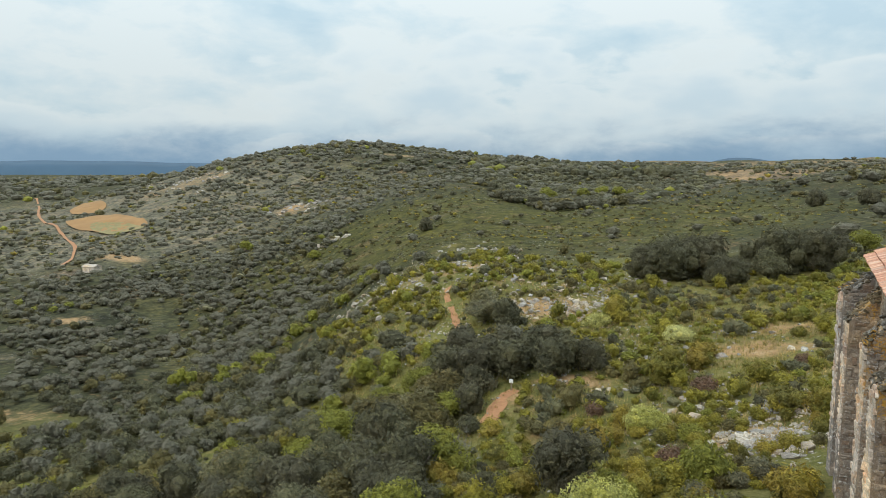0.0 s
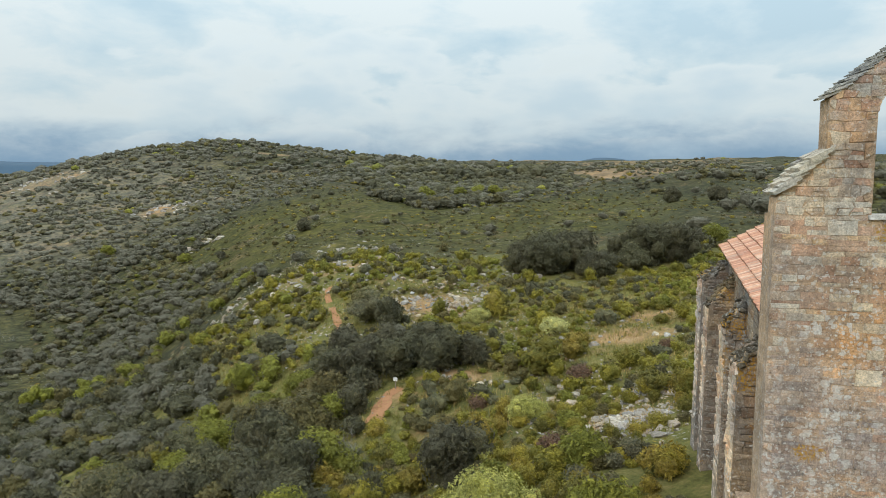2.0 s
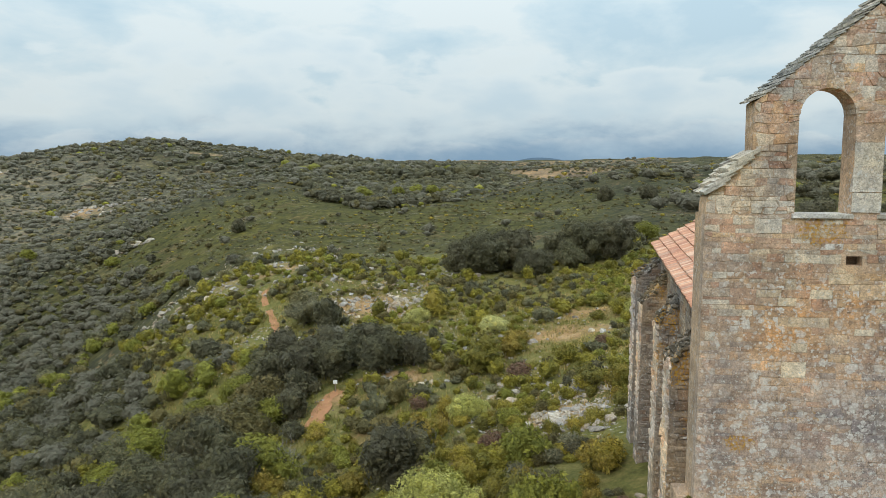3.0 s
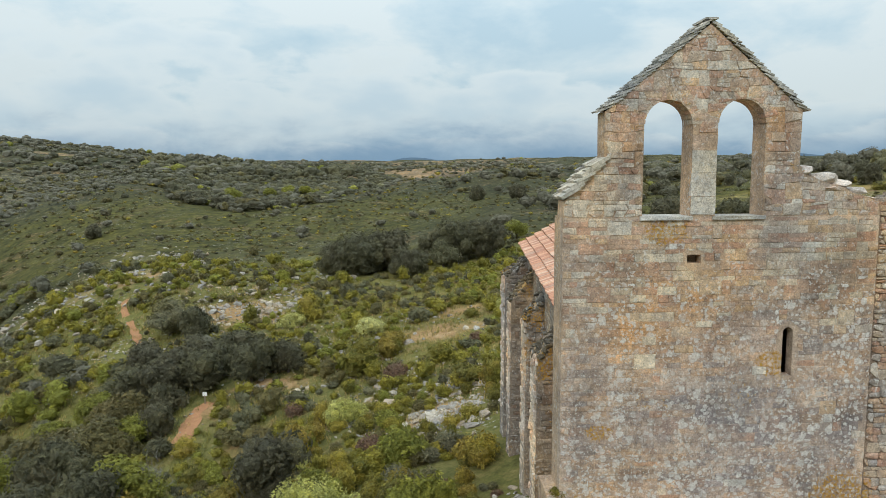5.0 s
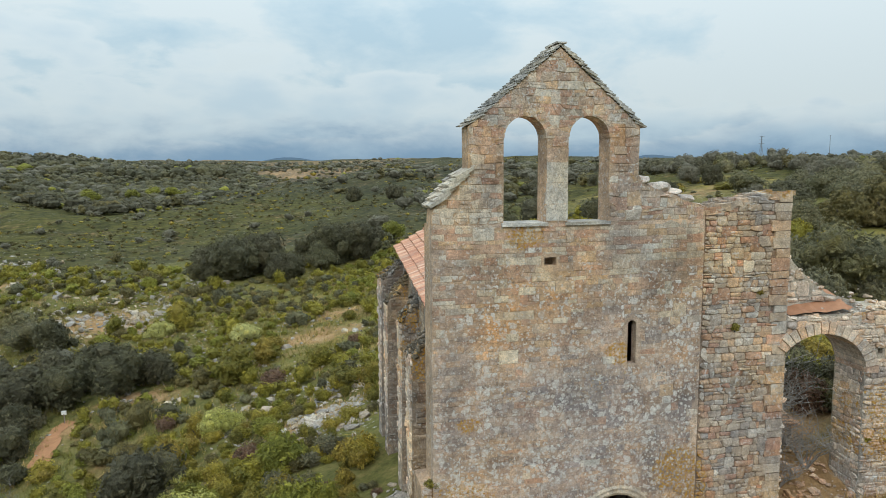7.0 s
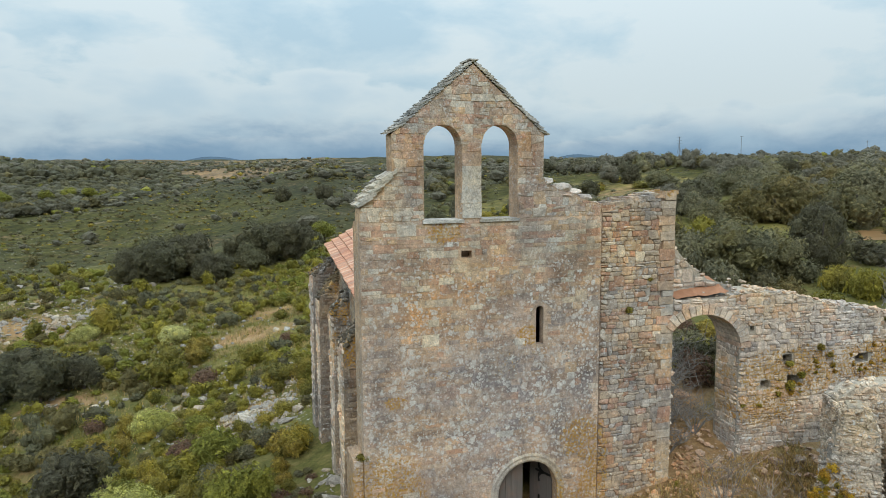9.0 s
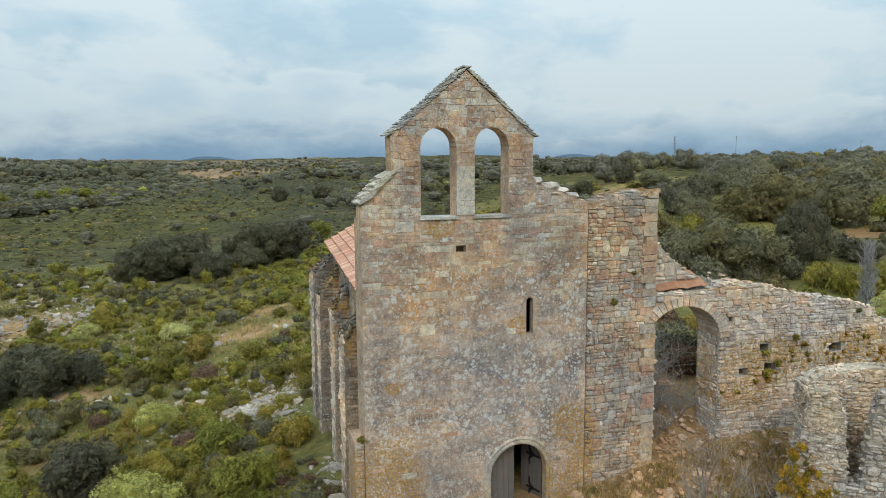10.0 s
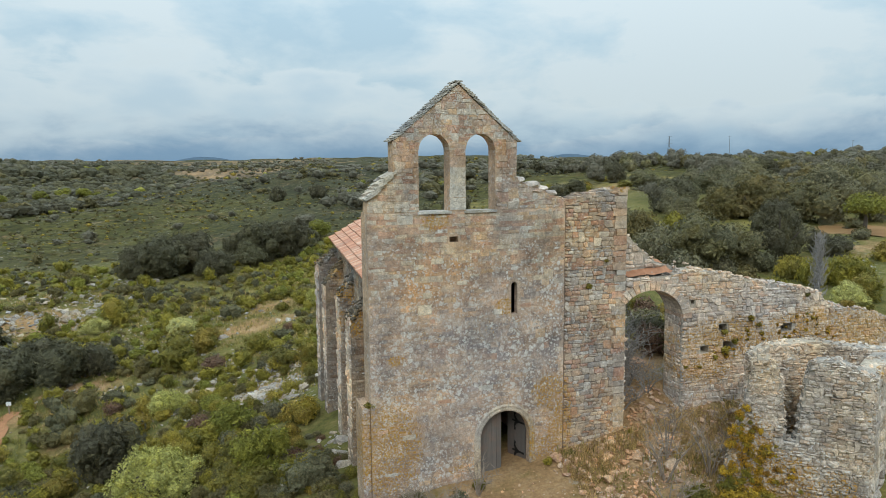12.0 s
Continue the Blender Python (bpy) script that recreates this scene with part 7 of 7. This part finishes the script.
            chips.append((x, y, ground_at(x, y) + 0.03, 0.04 + 0.19 * rng.random() ** 2.5))
    for cx, cy, sp, n in far_outcrops:
        for _ in range(n):
            x, y = rng.gauss(cx, sp * 0.6), rng.gauss(cy, sp * 0.5)
            r = rng.uniform(0.7, 2.0)
            chips.append((x, y, ground_at(x, y) + r * 0.1, r))
    for _ in range(900):
        x, y = rng.uniform(-42, 8), rng.uniform(16, 78)
        if fbm(np.array([x / 7]), np.array([y / 7]), 3, 44)[0] > 0.08 and not (x > 0 and y < 19):
            chips.append((x, y, ground_at(x, y) + 0.02, rng.uniform(0.05, 0.24)))
    loose_stones("scree", chips, M_ROCK, rng, "scattered pale limestone rubble on the slope", "stones")
    warm = []
    for me in kinds:
        me = me.copy()
        me.materials[0] = M_RUBBLE
        warm.append(me)
    # rubble between the door and the arch
    heap = []
    for _ in range(3800):
        x, y = rng.uniform(4.6, 14.5), rng.uniform(-5.0, 2.6)
        if y > -0.1 and x < 9.9 or x < 6.6 and y > -2.6:
            continue
        if y > 0 and 12.0 < x:
            continue
        heap.append((x, y, ground_at(x, y) + 0.06, 0.025 + 0.14 * rng.random() ** 4))
    for _ in range(500):
        x, y = rng.uniform(2.5, 8.5), rng.uniform(-6.0, -0.5)
        heap.append((x, y, ground_at(x, y) + 0.01, 0.015 + 0.06 * rng.random() ** 3))
    loose_stones("rubble", heap, M_RUBBLE, rng, "fallen stones and red earth below the arch", "rubble")
    for x, y, r in ((6.75, -0.45, 0.3), (7.35, -0.9, 0.24), (8.3, -1.2, 0.28), (9.2, -1.6, 0.26), (8.9, -0.5, 0.25), (10.6, -1.2, 0.28), (13.0, -0.75, 0.3), (13.8, -1.0, 0.34), (14.4, -1.2, 0.3), (12.4, -0.9, 0.26), (11.2, 2.4, 0.4), (12.1, 3.0, 0.5), (11.6, 3.6, 0.45), (10.7, 3.2, 0.4), (7.7, -2.2, 0.3), (10.0, -2.6, 0.35)):
        ob = tagged(new("boulder", rng.choice(warm)), "rough limestone boulder lying by the ruins", "boulder", "boulders by the ruins")
        ob.matrix_basis = Matrix.Translation((x, y, ground_at(x, y) + r * 0.15)) @ pose(0, 0, 0, rng.uniform(-15, 15), rng.uniform(-15, 15), rng.uniform(0, 360)) @ Matrix.Diagonal((r * 1.2, r, r * 0.95, 1))

    # bare twiggy bushes in the yard
    def bare_bush(x, y, high, wide, mat, label, name="bare_bush", upright=0.0, twigs=70, seed=1, reach=(0.18, 0.42)):
        r2, bm = random.Random(seed), bmesh.new()
        z = ground_at(x, y)
        ends = []
        for i in range(7):
            a = r2.uniform(0, 6.28)
            e = Vector((math.cos(a) * wide * r2.uniform(0.1, 0.5), math.sin(a) * wide * r2.uniform(0.1, 0.5), high * r2.uniform(0.45, 0.7)))
            m = e * 0.5 + Vector((0, 0, high * 0.08))
            tube(bm, [Vector((0, 0, -0.1)), m, e], [0.024, 0.017, 0.010], 4)
            ends += [m, e, (m + e) / 2]
        for i in range(twigs):
            s = r2.choice(ends)
            out = Vector((r2.gauss(0, 1), r2.gauss(0, 1), r2.uniform(0.2, 1.4) + upright)).normalized() * high * r2.uniform(*reach)
            k = s + out * 0.55 + Vector((r2.gauss(0, 0.04), r2.gauss(0, 0.04), 0))
            tube(bm, [s, k, s + out], [0.010, 0.0065, 0.003], 3)
            ends.append(k)
        for v in bm.verts:
            v.co += Vector((x, y, z))
        tagged(part(name, bm, mat), label, "bush", "bare bushes in the yard")

    for k, (x, y, h, w) in enumerate(((9.2, -3.2, 2.2, 2.0), (10.0, -2.2, 2.4, 1.8), (8.4, -4.4, 1.6, 1.8), (10.6, -3.6, 2.0, 1.6), (3.6, -1.0, 1.3, 1.3), (1.4, -1.3, 1.4, 1.6), (-0.4, -1.6, 1.3, 1.6), (2.5, -1.9, 1.2, 1.6), (11.4, -3.4, 1.5, 1.2))):
        bare_bush(x, y, h, w, M_TWIG, "bare brown-grey twiggy bush by the ruins", seed=k, twigs=80)
    for k, (x, y, h, w) in enumerate(((10.6, 1.7, 1.5, 2.0), (11.3, 2.0, 1.8, 2.2), (10.9, 2.8, 1.8, 2.4), (11.8, 3.0, 2.0, 2.4), (10.3, 0.9, 1.0, 1.6), (11.0, 3.8, 2.2, 2.6), (12.4, 4.4, 2.2, 2.6), (11.6, 1.2, 1.2, 1.6))):
        bare_bush(x, y, h, w, M_BRUSH, "dead grey brushwood heaped in the archway", seed=130 + k, twigs=230, reach=(0.2, 0.5))
    # dead cypress: a bare stem in a narrow column of twigs
    r2, bm = random.Random(91), bmesh.new()
    x, y, z, h = 19.6, 0.8, ground_at(19.6, 0.8), 6.2
    tube(bm, [(x, y, z - 0.2), (x + 0.05, y, z + h * 0.5), (x, y, z + h * 0.97)], [0.09, 0.06, 0.015], 6)
    for _ in range(620):
        k = r2.uniform(0.35, 1.0)
        p = Vector((x + r2.gauss(0, 0.10), y + r2.gauss(0, 0.10), z + h * k * 0.93))
        q = Vector((r2.gauss(0, 1), r2.gauss(0, 1), 1.1)).normalized() * r2.uniform(0.2, 0.42) * min(1, (1.1 - k) * 3.5)
        tube(bm, [p, p + q * 0.6, p + q + Vector((0, 0, 0.08))], [0.016, 0.011, 0.005], 3)
    tagged(part("dead_tree", bm, M_SILVER), "dead silver-grey cypress skeleton against the ruin", "tree")
    bare_bush(-18.4, 25.2, 2.2, 2.0, M_SILVER, "leafless pale grey tree among the oaks", "bare_tree", 0.3, 260, 92)
    bare_bush(-21.5, 22.5, 2.4, 2.6, M_SILVER, "leafless pale grey tree among the oaks", "bare_tree", 0.3, 260, 93)
    for x, y, w, h in ((10.2, -5.0, 1.0, 1.2), (10.6, -5.3, 1.1, 1.4), (11.1, -5.6, 1.1, 1.2), (11.6, -5.9, 1.0, 1.1), (12.2, -6.2, 0.9, 1.0), (9.9, -4.8, 0.8, 1.0)):
        plant(SHRUBS["gold"][0], x, y, w / 2, rng.uniform(0, 6), h)
    for _ in range(46):
        u, z = rng.choice(((3.2, 3.6), (4.2, 3.7), (5.0, 4.3), (5.9, 4.6), (6.9, 4.2), (7.8, 4.8), (8.4, 4.2)))
        u, z = u + rng.gauss(0, 0.28), z + rng.gauss(0, 0.22)
        ob = plant(SHRUBS["gold"][0], 9.72 + 0.996 * u, -0.092 * u - 0.05, rng.uniform(0.06, 0.15), rng.uniform(0, 6), rng.uniform(0.9, 1.5))
        ob.matrix_basis = Matrix.Translation((0, 0, z - ob.matrix_basis.translation.z)) @ ob.matrix_basis
        tagged(ob, "yellow-brown herb clump rooted in the ruin wall", "plant", "herbs on the walls")
    # the same herb rooted all over the foot of the house wall
    for _ in range(150):
        u = rng.gauss(-0.05, 0.55)
        z = rng.uniform(-0.1, 3.5 - 1.5 * abs(u + 0.1))
        if u < -0.95 + 0.16 * max(z, 0):
            continue
        ob = plant(SHRUBS["gold"][0], 11.1 + 0.746 * u - 0.05, -4.75 - 0.666 * u - 0.06, rng.uniform(0.09, 0.24), rng.uniform(0, 6), rng.uniform(0.9, 1.6))
        ob.matrix_basis = Matrix.Translation((0, 0, z - ob.matrix_basis.translation.z)) @ ob.matrix_basis
        tagged(ob, "yellow-brown herb clump rooted in the ruin wall", "plant", "herbs on the walls")
    for x, y, w in ((9.4, -4.6, 1.3), (10.6, -4.4, 1.1), (8.0, -5.6, 1.5), (6.4, -0.5, 0.5), (7.3, -0.5, 0.5), (3.8, -0.6, 0.7), (9.8, -0.4, 0.4)):
        plant(rng.choice(SHRUBS["green"]), x, y, w / 2, rng.uniform(0, 6), 1.0)
    for x, y, w in ((10.4, 2.6, 1.5), (11.6, 3.4, 1.8), (10.9, 4.4, 2.0), (12.6, 4.6, 2.2), (12.0, 6.0, 2.4), (13.6, 6.2, 2.4), (11.0, 6.6, 2.2), (14.6, 4.6, 2.2), (15.5, 6.5, 2.6), (13.0, 8.5, 2.6), (17.0, 4.0, 2.4), (18.5, 5.5, 2.6), (15.5, 9.0, 3.0), (17.6, 7.6, 2.6)):
        plant(rng.choice(SHRUBS["green"] + SHRUBS["grey"] + SHRUBS["oak"]), x, y, w / 2, rng.uniform(0, 6), 0.9)
    for x, y, w in ((1.6, -0.8, 1.3), (0.2, -1.0, 1.5), (-1.4, -0.6, 1.6), (2.8, -1.2, 1.0), (-0.8, 1.5, 1.5), (-0.6, 3.6, 1.5), (-2.6, 1.6, 1.7), (-1.0, 5.6, 1.3), (-2.6, 4.4, 1.6), (-4.2, 3.2, 1.8), (-4.0, 6.4, 1.8)):
        plant(rng.choice(SHRUBS["grey"] + SHRUBS["heath"]), x, y, w / 2, rng.uniform(0, 6), 0.8)

    for x, y, w in ((-1.2, 8.2, 1.4), (-2.2, 9.6, 1.5), (-0.9, 10.6, 1.2), (-2.8, 7.2, 1.4), (-1.6, 6.4, 1.2), (-3.4, 8.8, 1.6), (-1.8, 11.6, 1.3), (-3.0, 11.0, 1.3), (-0.9, 6.9, 0.9), (-4.4, 10.2, 1.4)):
        plant(rng.choice(SHRUBS["heath"] + SHRUBS["russet"] + SHRUBS["green"]), x, y, w / 2, rng.uniform(0, 6), 0.8)

    r3 = random.Random(64)
    for _ in range(44):
        x, y = r3.uniform(10.2, 17.0), r3.uniform(2.2, 10.5)
        plant(r3.choice(SHRUBS["heath"] + SHRUBS["grey"] * 2 + SHRUBS["oak"] * 2 + SHRUBS["russet"]), x, y, r3.uniform(0.5, 1.1), r3.uniform(0, 6), r3.uniform(0.8, 1.3))
    for _ in range(46):
        x, y = r3.uniform(-5.5, -0.4), r3.uniform(1.5, 23)
        if math.hypot(x + 1.9, y - 24) > 2.2:
            plant(r3.choice(SHRUBS["heath"] + SHRUBS["green"] * 2 + SHRUBS["grey"]), x, y, r3.uniform(0.35, 0.8), r3.uniform(0, 6), r3.uniform(0.8, 1.2))

    for _ in range(34):
        x, y = r3.uniform(-1.2, 0.5), r3.uniform(0.6, 11)
        plant(r3.choice(SHRUBS["heath"] + SHRUBS["green"] + SHRUBS["grey"] + SHRUBS["russet"]), x, y, r3.uniform(0.22, 0.45), r3.uniform(0, 6), r3.uniform(0.7, 1.2))

    # tufts of dry and green grass in the yard and on the near slope
    def tufts(name, yard, slope, seed, low, high, mat, label, blades=7):
        npr = np.random.RandomState(seed)
        u, v = npr.uniform(14, 92, slope), npr.uniform(-20, 32, slope)
        r = np.sqrt(u * 92)
        x = np.concatenate([npr.uniform(6.8, 14, yard), KNOLL[0] - r * np.sin(np.radians(v))])
        y = np.concatenate([npr.uniform(-6.5, -0.3, yard), KNOLL[1] + r * np.cos(np.radians(v))])
        keep = ~((x > 0.0) & (x < 23) & (y > -0.25) & (y < 19)) & (fbm(x / 3, y / 3, 3, seed) > -0.12)
        x, y = x[keep], y[keep]
        z = land(x, y)
        px, py, pz = (np.repeat(q, blades) for q in (x, y, z))
        m = len(px)
        px, py = px + npr.normal(0, 0.10, m), py + npr.normal(0, 0.10, m)
        a, h, lean = npr.uniform(0, 6.28, m), npr.uniform(low, high, m), npr.uniform(0.2, 0.8, m)
        c, s = np.cos(a), np.sin(a)
        w = 0.022
        v = np.stack([np.stack([px - s * w, py + c * w, pz - 0.03], 1), np.stack([px + s * w, py - c * w, pz - 0.03], 1), np.stack([px + c * h * lean, py + s * h * lean, pz + h], 1)], 1).reshape(-1, 3)
        tagged(new(name, array_mesh(name, v, np.arange(len(v)).reshape(-1, 3), [mat])), label, "grass", kind="stuff")

    tufts("dry_grass", 2600, 9000, 12, 0.12, 0.42, L_STRAW, "tufts of straw-coloured dry grass")
    tufts("green_grass", 300, 15000, 14, 0.15, 0.5, L_GRASS, "olive-green grass tufts between the shrubs")

    # herbs rooted in the joints of the walls
    for x, y, z, r in ((13.75, -0.50, 4.55, 0.22), (14.85, -0.62, 5.0, 0.20), (14.2, -0.55, 4.15, 0.20), (13.8, -0.50, 3.8, 0.26), (15.2, -0.65, 4.75, 0.16), (8.2, -0.02, 6.55, 0.20), (8.9, -0.02, 7.45, 0.14), (9.75, 0.3, 8.0, 0.24), (0.36, 0.12, 3.16, 0.26), (17.4, -0.7, 5.75, 0.2), (19.6, -0.6, 5.15, 0.35), (20.6, -0.7, 4.95, 0.4)):
        ob = plant(rng.choice(SHRUBS["green"]), x, y, r, rng.uniform(0, 6), 0.9)
        ob.matrix_basis = Matrix.Translation((0, 0, z - ob.matrix_basis.translation.z - 0.1)) @ ob.matrix_basis
        tagged(ob, "small green herb rooted in a wall joint", "plant", "herbs on the walls")

    # white marker post by the path
    x, y = -19.6, 38.6
    r = root("marker_post", x, y, ground_at(x, y), "white-topped wooden waymark post beside the path", "post")
    bm = bmesh.new()
    tube(bm, [(x, y, ground_at(x, y) - 0.2), (x, y, ground_at(x, y) + 0.75)], [0.05, 0.05], 6)
    part("post", bm, M_TWIG, r)
    bm = bmesh.new()
    box(bm, x - 0.17, x + 0.17, y - 0.03, y + 0.03, ground_at(x, y) + 0.7, ground_at(x, y) + 1.0)
    part("plate", bm, M_WHITE, r, "white plate")


grounds()


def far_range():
    """Ranges on the skyline, beyond everything; the blue of the haze is their base colour."""
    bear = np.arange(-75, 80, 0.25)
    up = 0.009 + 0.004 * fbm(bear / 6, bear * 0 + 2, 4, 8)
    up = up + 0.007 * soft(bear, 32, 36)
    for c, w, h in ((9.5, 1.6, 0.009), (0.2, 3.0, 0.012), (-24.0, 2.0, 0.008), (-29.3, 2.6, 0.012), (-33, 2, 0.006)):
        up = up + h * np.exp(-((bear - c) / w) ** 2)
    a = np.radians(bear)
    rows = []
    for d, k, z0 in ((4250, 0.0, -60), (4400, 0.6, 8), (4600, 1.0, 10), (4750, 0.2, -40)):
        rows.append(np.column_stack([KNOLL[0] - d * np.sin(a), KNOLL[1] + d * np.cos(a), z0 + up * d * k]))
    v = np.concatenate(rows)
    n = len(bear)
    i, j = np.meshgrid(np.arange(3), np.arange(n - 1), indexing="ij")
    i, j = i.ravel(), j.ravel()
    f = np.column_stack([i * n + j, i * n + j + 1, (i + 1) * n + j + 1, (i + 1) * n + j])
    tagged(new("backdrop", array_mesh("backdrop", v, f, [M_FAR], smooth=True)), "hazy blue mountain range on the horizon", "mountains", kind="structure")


far_range()


def pylon(x, y, top, lattice):
    z = ground_at(x, y)
    h = top - z
    if lattice:
        r = root("power_pylon", x, y, z, "grey steel lattice power pylon on the skyline", "pylon")
        bm = bmesh.new()
        for sx in (-1, 1):
            for sy in (-1, 1):
                tube(bm, [(x + sx * 2.6, y + sy * 2.6, z), (x + sx * 0.6, y + sy * 0.6, z + h * 0.6), (x + sx * 0.3, y + sy * 0.3, z + h)], [0.22, 0.2, 0.16], 4)
        for k in range(8):
            f, g = k / 8, (k + 1) / 8
            w0, w1 = 2.6 - 2.2 * min(1, f / 0.7), 2.6 - 2.2 * min(1, g / 0.7)
            for s in (-1, 1):
                tube(bm, [(x - s * w0, y - w0, z + h * f), (x + s * w1, y - w1, z + h * g)], [0.14, 0.14], 4)
        part("mast", bm, M_STEEL, r)
        for k in (0.70, 0.84, 0.97):
            bm = bmesh.new()
            tube(bm, [(x - 4.2, y, z + h * k), (x, y, z + h * k + 0.5), (x + 4.2, y, z + h * k)], [0.16, 0.26, 0.16], 4)
            part("crossarm", bm, M_STEEL, r)
    else:
        r = root("utility_pole", x, y, z, "slim power pole on the skyline", "pole")
        bm = bmesh.new()
        tube(bm, [(x, y, z - 0.5), (x, y, top)], [0.24, 0.18], 6)
        part("pole", bm, M_STEEL, r)
        bm = bmesh.new()
        tube(bm, [(x - 1.6, y, top - 0.6), (x + 1.6, y, top - 0.6)], [0.12, 0.12], 4)
        part("crossarm", bm, M_STEEL, r)


pylon(-4.3 + 0.604 * 900, -20.7 + 0.796 * 900, 10.6 + 900 * 0.043, True)
pylon(-4.3 + 0.664 * 600, -20.7 + 0.748 * 600, 10.6 + 600 * 0.042, False)
pylon(-4.3 + 0.763 * 600, -20.7 + 0.646 * 600, 10.6 + 600 * 0.032, False)


def hut():
    x, y = -255.5, 190.5
    z = ground_at(x, y) - 0.4
    r = root("farm_hut", x, y, z, "small pale stone hut among trees in the valley", "hut")
    bm = bmesh.new()
    box(bm, x - 3.4, x + 3.4, y - 2.0, y + 2.0, z, z + 2.8, 0.05)
    part("wall", bm, M_GREYRUIN, r)
    bm = bmesh.new()
    v = [bm.verts.new(p) for p in ((x - 3.7, y - 2.3, z + 2.7), (x + 3.7, y - 2.3, z + 2.7), (x + 3.7, y + 2.3, z + 2.7), (x - 3.7, y + 2.3, z + 2.7), (x - 3.7, y, z + 3.7), (x + 3.7, y, z + 3.7))]
    for f in ((0, 1, 5, 4), (2, 3, 4, 5), (0, 4, 3), (1, 2, 5), (3, 2, 1, 0)):
        bm.faces.new([v[i] for i in f])
    part("roof", bm, M_GREYRUIN, r)


hut()
